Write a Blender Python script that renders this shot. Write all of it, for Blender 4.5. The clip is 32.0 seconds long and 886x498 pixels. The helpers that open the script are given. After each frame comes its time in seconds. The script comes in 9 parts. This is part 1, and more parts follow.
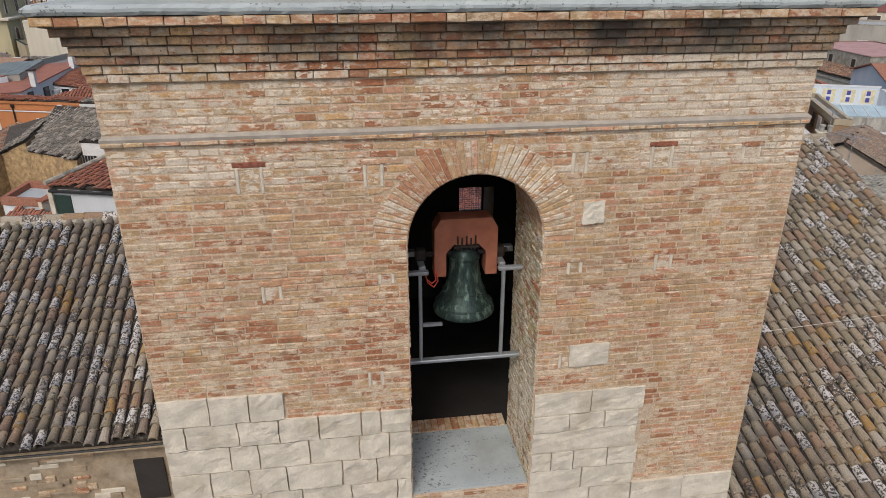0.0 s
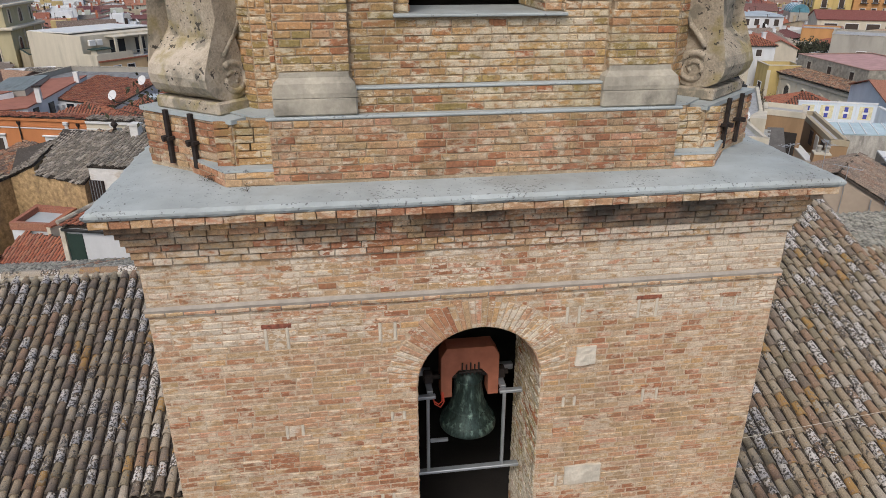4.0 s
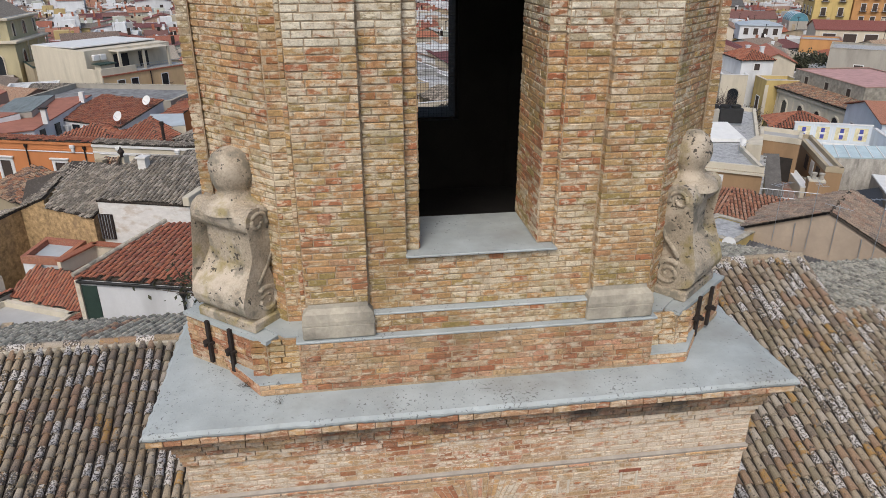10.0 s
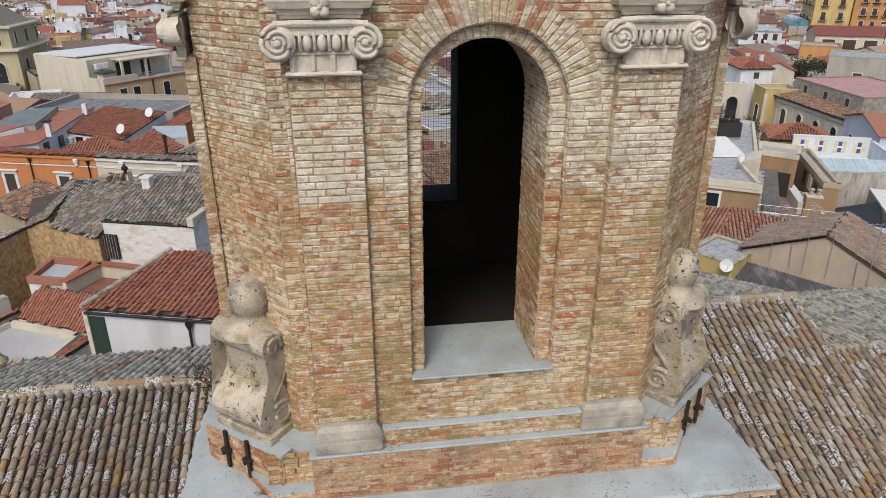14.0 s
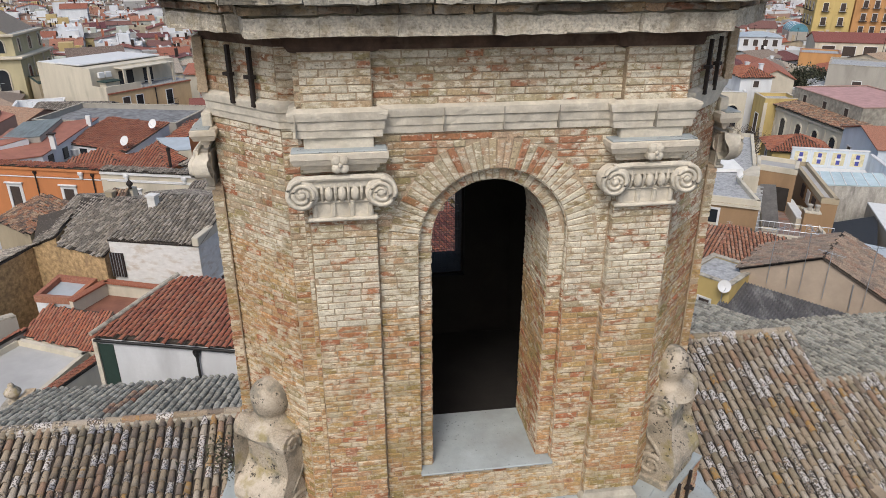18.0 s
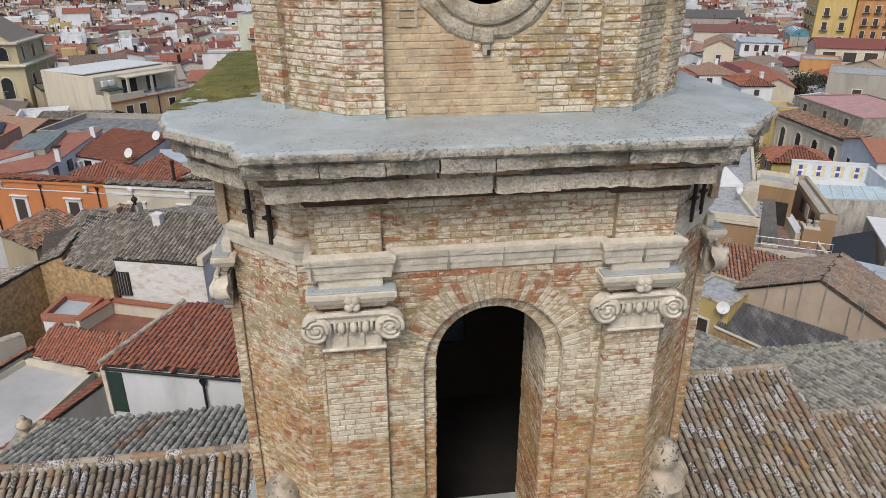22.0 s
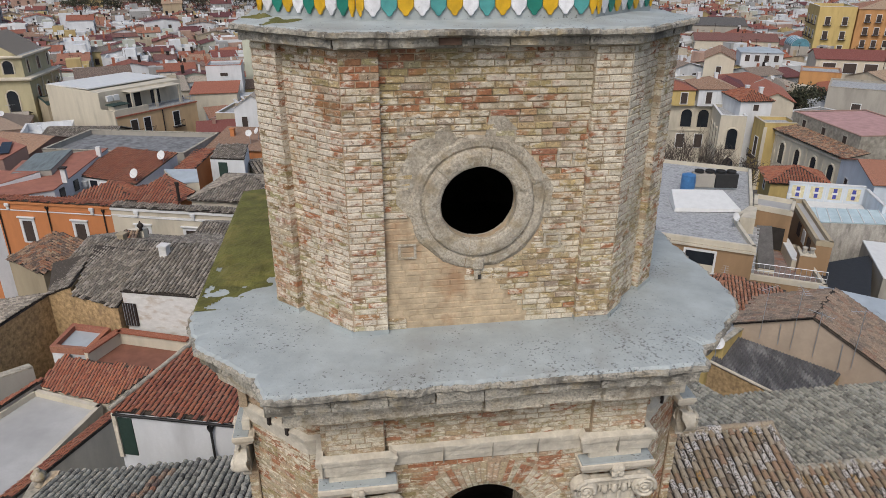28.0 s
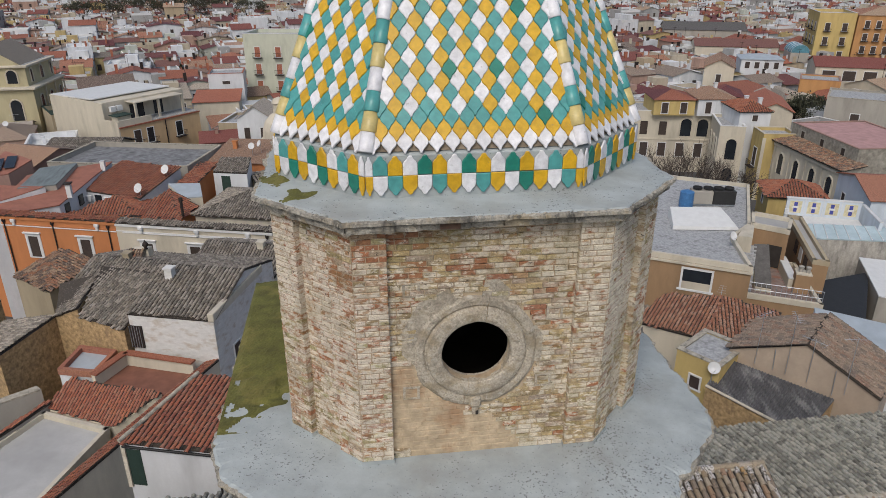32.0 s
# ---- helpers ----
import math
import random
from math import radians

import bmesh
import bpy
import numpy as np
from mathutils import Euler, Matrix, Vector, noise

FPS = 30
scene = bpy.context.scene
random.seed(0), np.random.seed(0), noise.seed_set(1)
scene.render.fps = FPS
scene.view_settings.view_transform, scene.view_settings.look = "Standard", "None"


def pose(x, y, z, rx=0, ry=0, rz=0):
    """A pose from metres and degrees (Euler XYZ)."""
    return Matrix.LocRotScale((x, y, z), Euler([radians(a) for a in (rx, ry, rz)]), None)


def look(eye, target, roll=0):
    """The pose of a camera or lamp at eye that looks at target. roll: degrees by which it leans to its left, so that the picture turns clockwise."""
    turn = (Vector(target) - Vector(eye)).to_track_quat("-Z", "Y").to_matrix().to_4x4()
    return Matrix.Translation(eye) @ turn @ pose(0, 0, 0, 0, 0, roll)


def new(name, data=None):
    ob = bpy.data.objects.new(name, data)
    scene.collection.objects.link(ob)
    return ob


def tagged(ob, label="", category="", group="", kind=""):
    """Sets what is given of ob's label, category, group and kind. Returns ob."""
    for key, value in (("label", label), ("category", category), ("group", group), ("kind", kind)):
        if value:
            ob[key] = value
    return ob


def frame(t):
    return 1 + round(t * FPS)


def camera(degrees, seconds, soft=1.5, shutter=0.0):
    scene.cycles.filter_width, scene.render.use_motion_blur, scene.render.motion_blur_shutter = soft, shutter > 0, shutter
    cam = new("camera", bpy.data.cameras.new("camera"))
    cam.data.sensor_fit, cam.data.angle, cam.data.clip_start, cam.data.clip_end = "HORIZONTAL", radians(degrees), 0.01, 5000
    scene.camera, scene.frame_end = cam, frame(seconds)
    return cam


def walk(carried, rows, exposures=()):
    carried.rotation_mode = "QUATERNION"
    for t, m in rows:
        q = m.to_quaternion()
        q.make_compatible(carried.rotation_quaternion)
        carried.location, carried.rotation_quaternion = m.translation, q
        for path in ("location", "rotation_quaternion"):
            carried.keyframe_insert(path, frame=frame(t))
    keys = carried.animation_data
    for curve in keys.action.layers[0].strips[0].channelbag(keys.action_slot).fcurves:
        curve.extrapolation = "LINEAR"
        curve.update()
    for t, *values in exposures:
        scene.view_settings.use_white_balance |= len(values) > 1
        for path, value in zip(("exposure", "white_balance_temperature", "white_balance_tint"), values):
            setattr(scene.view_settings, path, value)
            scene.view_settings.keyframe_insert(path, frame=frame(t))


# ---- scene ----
cam = camera(66.0, 32.0, 0.5)
METRES, EYE, TILT, LEAN, TURN = 11.0, 22.5, -23.57, 0.0, -8.2
ROWS = [
    (0.0, 0.0, 0.0, 0.0, 0.0, 0.0, -0.0),
    (0.5, -0.0011, -0.0057, 0.0134, 0.0, -0.02, 0.01),
    (1.0, -0.0018, -0.0125, 0.0268, 0.04, 0.01, -0.03),
    (1.5, -0.0024, -0.0198, 0.0405, 0.03, 0.02, -0.02),
    (2.0, -0.0027, -0.0275, 0.0553, 0.03, 0.04, -0.02),
    (2.5, -0.0035, -0.0349, 0.0703, 0.05, 0.06, -0.04),
    (3.0, -0.004, -0.0422, 0.0853, 0.05, 0.07, -0.04),
    (3.5, -0.0044, -0.0483, 0.1002, 0.05, 0.08, -0.05),
    (5.5, -0.0083, -0.072, 0.1599, 0.05, 0.07, -0.08),
    (6.0, -0.009, -0.0779, 0.1741, 0.06, 0.06, -0.08),
    (6.5, -0.008, -0.0851, 0.1868, 0.06, 0.07, -0.08),
    (7.0, -0.0072, -0.0932, 0.1984, 0.07, 0.08, -0.07),
    (7.5, -0.0066, -0.101, 0.2102, 0.08, 0.09, -0.06),
    (8.0, -0.0078, -0.1076, 0.2237, 0.08, 0.1, -0.05),
    (8.5, -0.0086, -0.1141, 0.2374, 0.08, 0.1, -0.06),
    (9.0, -0.0081, -0.1196, 0.2516, 0.08, 0.11, -0.05),
    (9.5, -0.0084, -0.1249, 0.2661, 0.09, 0.11, -0.04),
    (10.0, -0.0096, -0.1302, 0.2801, 0.09, 0.1, -0.04),
    (10.5, -0.0114, -0.1359, 0.2941, 0.1, 0.1, -0.03),
    (11.0, -0.0129, -0.1404, 0.3082, 0.1, 0.11, -0.04),
    (11.5, -0.0142, -0.1451, 0.3214, 0.11, 0.1, -0.04),
    (12.0, -0.0148, -0.1495, 0.3342, 0.11, 0.1, -0.04),
    (12.5, -0.0142, -0.1542, 0.3467, 0.12, 0.1, -0.04),
    (13.0, -0.013, -0.1588, 0.3591, 0.13, 0.09, -0.04),
    (13.5, -0.0117, -0.1642, 0.3718, 0.13, 0.09, -0.02),
    (14.0, -0.0122, -0.1692, 0.3844, 0.13, 0.09, -0.02),
    (14.5, -0.0131, -0.1755, 0.3963, 0.14, 0.09, -0.02),
    (16.5, -0.017, -0.1988, 0.4429, 0.17, 0.1, -0.03),
    (17.0, -0.0182, -0.205, 0.455, 0.17, 0.11, -0.03),
    (17.5, -0.0186, -0.2099, 0.4676, 0.17, 0.12, -0.04),
    (18.0, -0.0183, -0.2148, 0.4803, 0.18, 0.13, -0.05),
    (18.5, -0.0176, -0.2195, 0.4933, 0.19, 0.13, -0.05),
    (19.0, -0.0177, -0.2234, 0.5073, 0.21, 0.13, -0.05),
    (19.5, -0.0182, -0.2285, 0.5222, 0.22, 0.14, -0.05),
    (20.0, -0.0182, -0.2334, 0.5363, 0.22, 0.13, -0.05),
    (20.5, -0.0171, -0.2378, 0.5502, 0.25, 0.13, -0.06),
    (21.0, -0.0157, -0.2423, 0.5629, 0.27, 0.13, -0.05),
    (21.5, -0.0167, -0.248, 0.5743, 0.29, 0.12, -0.03),
    (22.0, -0.0203, -0.2549, 0.5827, 0.3, 0.14, -0.06),
    (22.5, -0.0233, -0.2615, 0.5919, 0.3, 0.14, -0.08),
    (23.0, -0.0252, -0.2652, 0.6025, 0.31, 0.15, -0.1),
    (23.5, -0.0243, -0.2679, 0.6145, 0.33, 0.15, -0.12),
    (24.0, -0.0219, -0.2727, 0.6299, 0.35, 0.17, -0.12),
    (24.5, -0.02, -0.278, 0.6447, 0.36, 0.16, -0.13),
    (25.0, -0.0195, -0.2834, 0.6609, 0.38, 0.16, -0.13),
    (25.5, -0.0201, -0.29, 0.677, 0.38, 0.17, -0.14),
    (27.5, -0.015, -0.3177, 0.7384, 0.44, 0.19, -0.13),
    (28.0, -0.0152, -0.3256, 0.7559, 0.45, 0.2, -0.13),
    (28.5, -0.0156, -0.3333, 0.7718, 0.46, 0.2, -0.13),
    (29.0, -0.0153, -0.3406, 0.7889, 0.47, 0.2, -0.14),
    (29.5, -0.0131, -0.3476, 0.8039, 0.48, 0.2, -0.13),
    (30.0, -0.0134, -0.3559, 0.8203, 0.5, 0.2, -0.12),
    (30.5, -0.0139, -0.3646, 0.8372, 0.52, 0.19, -0.13),
    (31.0, -0.0143, -0.3726, 0.8538, 0.52, 0.2, -0.14),
    (31.5, -0.0145, -0.3799, 0.8708, 0.52, 0.2, -0.15),
    (32.0, -0.0149, -0.3874, 0.8881, 0.53, 0.18, -0.15),
]
walk(cam, [(t, pose(-1.01, -7.82, EYE, TILT, LEAN, TURN) @ pose(METRES * x, METRES * y, METRES * z, 90 + pitch, roll, yaw)) for t, x, y, z, yaw, pitch, roll in ROWS],
     [(0.0, -0.25), (8.0, -0.15), (14.0, -0.09), (18.0, -0.06), (22.0, -0.15), (27.0, -0.29), (32.0, -0.46)])

# ---- light ----
world = bpy.data.worlds.new("sky")
scene.world = world
world.use_nodes = True
wn, wl = world.node_tree.nodes, world.node_tree.links
wn.clear()
sky = wn.new("ShaderNodeTexSky")
sky.sky_type, sky.sun_disc = "NISHITA", False
SUN_EL, SUN_AZ = 50.0, 204.0      # elevation; azimuth clockwise from +y
sky.sun_elevation, sky.sun_rotation = radians(SUN_EL), radians(SUN_AZ)
sky.air_density, sky.dust_density, sky.ozone_density = 1.0, 4.0, 1.0
bg, wo = wn.new("ShaderNodeBackground"), wn.new("ShaderNodeOutputWorld")
bg.inputs["Strength"].default_value = 0.178
wl.new(sky.outputs[0], bg.inputs["Color"])
wl.new(bg.outputs[0], wo.inputs["Surface"])
sun_data = bpy.data.lights.new("sun", "SUN")
sun_data.energy, sun_data.angle, sun_data.color = 1.5, radians(18), (1.0, 0.97, 0.93)
sun = new("sun", sun_data)
az, el = radians(SUN_AZ), radians(SUN_EL)
sun.matrix_world = look((40 * math.sin(az), 40 * math.cos(az), 60),
                        (40 * math.sin(az) - math.sin(az) * math.cos(el), 40 * math.cos(az) - math.cos(az) * math.cos(el), 60 - math.sin(el)))


# ---- materials ----
def shader(name, rough=0.85, metal=0.0):
    m = bpy.data.materials.new(name)
    m.use_nodes = True
    nt = m.node_tree
    b = nt.nodes["Principled BSDF"]
    b.inputs["Roughness"].default_value, b.inputs["Metallic"].default_value = rough, metal
    return m, nt, b


def node(nt, kind, **values):
    n = nt.nodes.new(kind)
    for k, v in values.items():
        n.inputs[k].default_value = v
    return n


def noise_at(nt, scale, detail=4.0, stretch=(1, 1, 1)):
    g = nt.nodes.new("ShaderNodeNewGeometry")
    mp = nt.nodes.new("ShaderNodeMapping")
    mp.inputs["Scale"].default_value = stretch
    nt.links.new(g.outputs["Position"], mp.inputs["Vector"])
    n = node(nt, "ShaderNodeTexNoise", Scale=scale, Detail=detail, Roughness=0.6)
    nt.links.new(mp.outputs[0], n.inputs["Vector"])
    return n.outputs["Fac"]


def ramp(nt, fac, stops, constant=False):
    r = nt.nodes.new("ShaderNodeValToRGB")
    r.color_ramp.interpolation = "CONSTANT" if constant else "LINEAR"
    e = r.color_ramp.elements
    while len(e) < len(stops):
        e.new(0.5)
    for i, (p, c) in enumerate(stops):
        e[i].position, e[i].color = p, (*c, 1) if len(c) == 3 else c
    nt.links.new(fac, r.inputs["Fac"])
    return r.outputs["Color"]


def grey(v):
    return (v, v, v)


def mixed(nt, fac, a, b, mode="MIX"):
    m = nt.nodes.new("ShaderNodeMix")
    m.data_type, m.blend_type = "RGBA", mode
    for sock, v in ((m.inputs["Factor"], fac), (m.inputs["A"], a), (m.inputs["B"], b)):
        if hasattr(v, "is_linked"):
            nt.links.new(v, sock)
        elif isinstance(v, (int, float)):
            sock.default_value = v
        else:
            sock.default_value = (*v, 1)
    return m.outputs["Result"]


def piece_random(nt):
    """A value of its own for each loose piece and each island."""
    o, g = nt.nodes.new("ShaderNodeObjectInfo"), nt.nodes.new("ShaderNodeNewGeometry")
    a, f = nt.nodes.new("ShaderNodeMath"), nt.nodes.new("ShaderNodeMath")
    a.operation, f.operation = "ADD", "FRACT"
    nt.links.new(o.outputs["Random"], a.inputs[0])
    nt.links.new(g.outputs["Random Per Island"], a.inputs[1])
    nt.links.new(a.outputs[0], f.inputs[0])
    return f.outputs[0]


def bumped(nt, b, fac, strength=0.4, distance=0.01):
    n = node(nt, "ShaderNodeBump", Strength=strength, Distance=distance)
    nt.links.new(fac, n.inputs["Height"])
    nt.links.new(n.outputs[0], b.inputs["Normal"])


def finish(nt, b, colour):
    nt.links.new(colour, b.inputs["Base Color"])


def surface(name, colour, rough=0.8, metal=0.0, scale=3.0, amount=0.25, fine=40.0, bump=0.3, stain=None, stain_amount=0.5, stretch=(1, 1, 1)):
    """A plain weathered surface: broad and fine variation, and stains of a second colour."""
    m, nt, b = shader(name, rough, metal)
    dark = tuple(c * (1 - amount) for c in colour)
    light = tuple(min(1, c * (1 + amount)) for c in colour)
    broad = noise_at(nt, scale, 5.0, stretch)
    col = ramp(nt, broad, [(0.3, dark), (0.7, light)])
    small = noise_at(nt, fine, 3.0)
    col = mixed(nt, ramp(nt, small, [(0.35, grey(0.0)), (0.65, grey(0.35))]), col, dark)
    if stain:
        f = noise_at(nt, scale * 0.45, 6.0, stretch)
        col = mixed(nt, ramp(nt, f, [(0.52, grey(0.0)), (0.68, grey(stain_amount))]), col, stain)
    finish(nt, b, col)
    if bump:
        bumped(nt, b, small, bump, 0.01)
    return m


def limed(nt, col, lime, lime_colour, own=None):
    """Lime wash and mortar smeared over bricks and joints alike, thicker in broad regions."""
    zone = ramp(nt, noise_at(nt, 0.55, 4.0), [(0.36, grey(0.0)), (0.64, grey(1.0))])
    smear = noise_at(nt, 13.0, 10.0, (0.8, 0.8, 1.7))
    t = nt.nodes.new("ShaderNodeMath")
    t.operation = "MULTIPLY_ADD"
    nt.links.new(zone, t.inputs[0])
    t.inputs[1].default_value = 0.17 * lime
    nt.links.new(smear, t.inputs[2])
    if own:
        o = nt.nodes.new("ShaderNodeMath")
        o.operation, o.inputs[1].default_value = "MULTIPLY_ADD", 0.13
        nt.links.new(own, o.inputs[0])
        nt.links.new(t.outputs[0], o.inputs[2])
        t = o
    f = noise_at(nt, 70.0, 4.0)
    tone = mixed(nt, 0.75, lime_colour, ramp(nt, f, [(0.3, grey(0.62)), (0.5, grey(1.0)), (0.7, grey(1.22))]), "MULTIPLY")
    return mixed(nt, ramp(nt, t.outputs[0], [(0.62, grey(0.0)), (0.67, grey(0.5)), (0.76, grey(0.9))]), col, tone)


def brick_surface(name, palette, lime=0.5, lime_colour=(0.52, 0.45, 0.35), moss=0.25, soot=0.0, reds=1.0, wear=1.0):
    """Old hand-made bricks: each piece its own tone, smears of lime, pits, lichen and soot streaks."""
    m, nt, b = shader(name, 0.9)
    r = piece_random(nt)
    col = ramp(nt, r, [(i / len(palette), c) for i, c in enumerate(palette)], True)
    grain = noise_at(nt, 38.0, 6.0)
    col = mixed(nt, 0.8 * wear, col, ramp(nt, grain, [(0.3, grey(0.55)), (0.5, grey(1.0)), (0.7, grey(1.38))]), "MULTIPLY")
    flake = noise_at(nt, 120.0, 3.0)
    col = mixed(nt, 0.6 * wear, col, ramp(nt, flake, [(0.34, grey(0.6)), (0.5, grey(1.0)), (0.66, grey(1.35))]), "MULTIPLY")
    # single red bricks, crowded in some regions
    red_zone = noise_at(nt, 0.8, 4.0)
    dice = nt.nodes.new("ShaderNodeTexWhiteNoise")
    dice.noise_dimensions = "1D"
    nudge = nt.nodes.new("ShaderNodeMath")
    nudge.operation, nudge.inputs[1].default_value = "ADD", 0.37
    nt.links.new(r, nudge.inputs[0])
    nt.links.new(nudge.outputs[0], dice.inputs["W"])
    both = nt.nodes.new("ShaderNodeMath")
    both.operation, both.inputs[1].default_value = "MULTIPLY_ADD", 0.42
    nt.links.new(dice.outputs["Value"], both.inputs[0])
    nt.links.new(red_zone, both.inputs[2])
    col = mixed(nt, ramp(nt, both.outputs[0], [(0.9 - 0.1 * reds, grey(0.0)), (0.94 - 0.1 * reds, grey(0.8))]), col, mixed(nt, 0.8, (0.31, 0.115, 0.055), ramp(nt, grain, [(0.3, grey(0.6)), (0.7, grey(1.35))]), "MULTIPLY"))
    # broad brown stains
    stain = noise_at(nt, 1.1, 8.0, (1, 1, 0.7))
    col = mixed(nt, ramp(nt, stain, [(0.53, grey(0.0)), (0.72, grey(0.42 * wear))]), col, (0.19, 0.13, 0.075))
    own = nt.nodes.new("ShaderNodeTexWhiteNoise")
    own.noise_dimensions = "1D"
    nt.links.new(r, own.inputs["W"])
    col = limed(nt, col, lime, lime_colour, own.outputs["Value"])
    # hard chips of lime left on the faces
    chip = nt.nodes.new("ShaderNodeMath")
    chip.operation, chip.inputs[1].default_value = "MULTIPLY_ADD", 0.16
    nt.links.new(ramp(nt, noise_at(nt, 1.4, 5.0), [(0.4, grey(0.0)), (0.64, grey(1.0))]), chip.inputs[0])
    nt.links.new(noise_at(nt, 21.0, 9.0, (0.6, 0.6, 1.5)), chip.inputs[2])
    col = mixed(nt, ramp(nt, chip.outputs[0], [(0.655, grey(0.0)), (0.685, grey(0.25 + 0.6 * min(1.0, lime)))]), col, tuple(min(1.0, c * 1.12) for c in lime_colour))
    # fine dirt and weather streaks
    dirt = noise_at(nt, 6.5, 9.0, (1, 1, 0.6))
    col = mixed(nt, ramp(nt, dirt, [(0.5, grey(0.0)), (0.7, grey(0.4 * wear))]), col, (0.17, 0.12, 0.07))
    # pits and cracks
    pits = noise_at(nt, 30.0, 8.0, (1, 1, 1.4))
    col = mixed(nt, ramp(nt, pits, [(0.605, grey(0.0)), (0.65, grey(0.85 * wear * wear))]), col, (0.075, 0.052, 0.035))
    # lichen
    f = noise_at(nt, 2.3, 6.0)
    col = mixed(nt, ramp(nt, f, [(0.53, grey(0.0)), (0.7, grey(moss))]), col, (0.19, 0.155, 0.045))
    if soot:
        f = noise_at(nt, 1.6, 9.0, (1, 1, 0.7))
        col = mixed(nt, ramp(nt, f, [(0.42, grey(0.0)), (0.62, grey(soot))]), col, (0.05, 0.045, 0.038))
    finish(nt, b, col)
    bumped(nt, b, grain, 0.8, 0.008)
    return m


def mortar_surface(name, colour, lime, lime_colour, stain):
    """Sandy joints that share the lime smears of the bricks."""
    m, nt, b = shader(name, 0.95)
    small = noise_at(nt, 60.0, 5.0)
    col = mixed(nt, 0.8, colour, ramp(nt, small, [(0.3, grey(0.6)), (0.7, grey(1.3))]), "MULTIPLY")
    col = limed(nt, col, lime, lime_colour)
    f = noise_at(nt, 2.2, 8.0)
    col = mixed(nt, ramp(nt, f, [(0.5, grey(0.0)), (0.7, grey(0.55))]), col, stain)
    finish(nt, b, col)
    bumped(nt, b, small, 0.5, 0.01)
    return m


def crust_surface(name, colour, dark, amount):
    """Broken cornice stone: fine pits, black crust in patches and drips, ochre and pale lichen."""
    m, nt, b = shader(name, 0.94)
    grain = noise_at(nt, 48.0, 8.0)
    col = mixed(nt, 0.9, colour, ramp(nt, grain, [(0.3, grey(0.55)), (0.5, grey(1.0)), (0.7, grey(1.35))]), "MULTIPLY")
    col = mixed(nt, ramp(nt, noise_at(nt, 5.0, 9.0), [(0.5, grey(0.0)), (0.64, grey(0.6))]), col, (0.30, 0.235, 0.13))
    col = mixed(nt, ramp(nt, noise_at(nt, 3.1, 10.0, (1, 1, 0.8)), [(0.5, grey(0.0)), (0.62, grey(0.8 * amount))]), col, dark)
    col = mixed(nt, ramp(nt, noise_at(nt, 17.0, 8.0), [(0.58, grey(0.0)), (0.64, grey(0.75 * amount))]), col, dark)
    col = mixed(nt, ramp(nt, noise_at(nt, 11.0, 9.0), [(0.6, grey(0.0)), (0.66, grey(0.7))]), col, (0.50, 0.47, 0.40))
    finish(nt, b, col)
    bumped(nt, b, grain, 1.0, 0.012)
    return m


def tile_surface(name, palette, lichen=0.5):
    m, nt, b = shader(name, 0.9)
    r = piece_random(nt)
    col = ramp(nt, r, [(i / len(palette), c) for i, c in enumerate(palette)], True)
    grain = noise_at(nt, 30.0, 5.0)
    col = mixed(nt, 0.8, col, ramp(nt, grain, [(0.3, grey(0.45)), (0.7, grey(1.5))]), "MULTIPLY")
    f = noise_at(nt, 9.0, 6.0)
    col = mixed(nt, ramp(nt, f, [(0.57, grey(0.0)), (0.63, grey(lichen))]), col, (0.46, 0.41, 0.33))
    f2 = noise_at(nt, 4.1, 7.0)
    col = mixed(nt, ramp(nt, f2, [(0.55, grey(0.0)), (0.63, grey(lichen * 0.9))]), col, (0.05, 0.042, 0.036))
    finish(nt, b, col)
    bumped(nt, b, grain, 0.5, 0.01)
    return m


def glazed(name, colour, rough=0.32):
    m, nt, b = shader(name, rough)
    col = ramp(nt, noise_at(nt, 14.0, 3.0), [(0.3, tuple(c * 0.8 for c in colour)), (0.7, tuple(min(1, c * 1.1) for c in colour))])
    r = piece_random(nt)
    col = mixed(nt, 0.5, col, ramp(nt, r, [(0.0, grey(0.78)), (1.0, grey(1.15))]), "MULTIPLY")
    dirt = noise_at(nt, 22.0, 6.0)
    col = mixed(nt, ramp(nt, dirt, [(0.62, grey(0.0)), (0.75, grey(0.5))]), col, (0.2, 0.18, 0.14))
    finish(nt, b, col)
    return m


def tones(base, accents, seed, n=16, spread=0.09):
    """A brick palette: close tones of one colour, with a few accents among them."""
    rnd = random.Random(seed)
    out = [tuple(c * (1 + rnd.uniform(-spread, spread)) * (1 + k * 0.04) for c, k in zip(base, (rnd.uniform(-1, 1), 0, rnd.uniform(-1, 1)))) for _ in range(n - len(accents))]
    for i, c in enumerate(accents):
        out.insert(2 + i * (n // len(accents)), c)
    return out


BR_LOW = tones((0.46, 0.293, 0.17), [(0.44, 0.255, 0.15), (0.40, 0.195, 0.105), (0.48, 0.345, 0.225), (0.43, 0.245, 0.14), (0.39, 0.265, 0.155)], 1)
BR_MID = tones((0.43, 0.263, 0.122), [(0.30, 0.215, 0.085), (0.38, 0.15, 0.07), (0.43, 0.32, 0.19), (0.39, 0.215, 0.11), (0.31, 0.225, 0.09)], 2)
BR_PALE = tones((0.395, 0.315, 0.205), [(0.31, 0.255, 0.13), (0.37, 0.165, 0.085), (0.47, 0.40, 0.29), (0.40, 0.255, 0.15), (0.33, 0.26, 0.14)], 3)
BR_TOP = tones((0.385, 0.305, 0.185), [(0.30, 0.24, 0.115), (0.36, 0.15, 0.07), (0.47, 0.40, 0.285), (0.40, 0.26, 0.14), (0.26, 0.20, 0.11)], 4, spread=0.16)
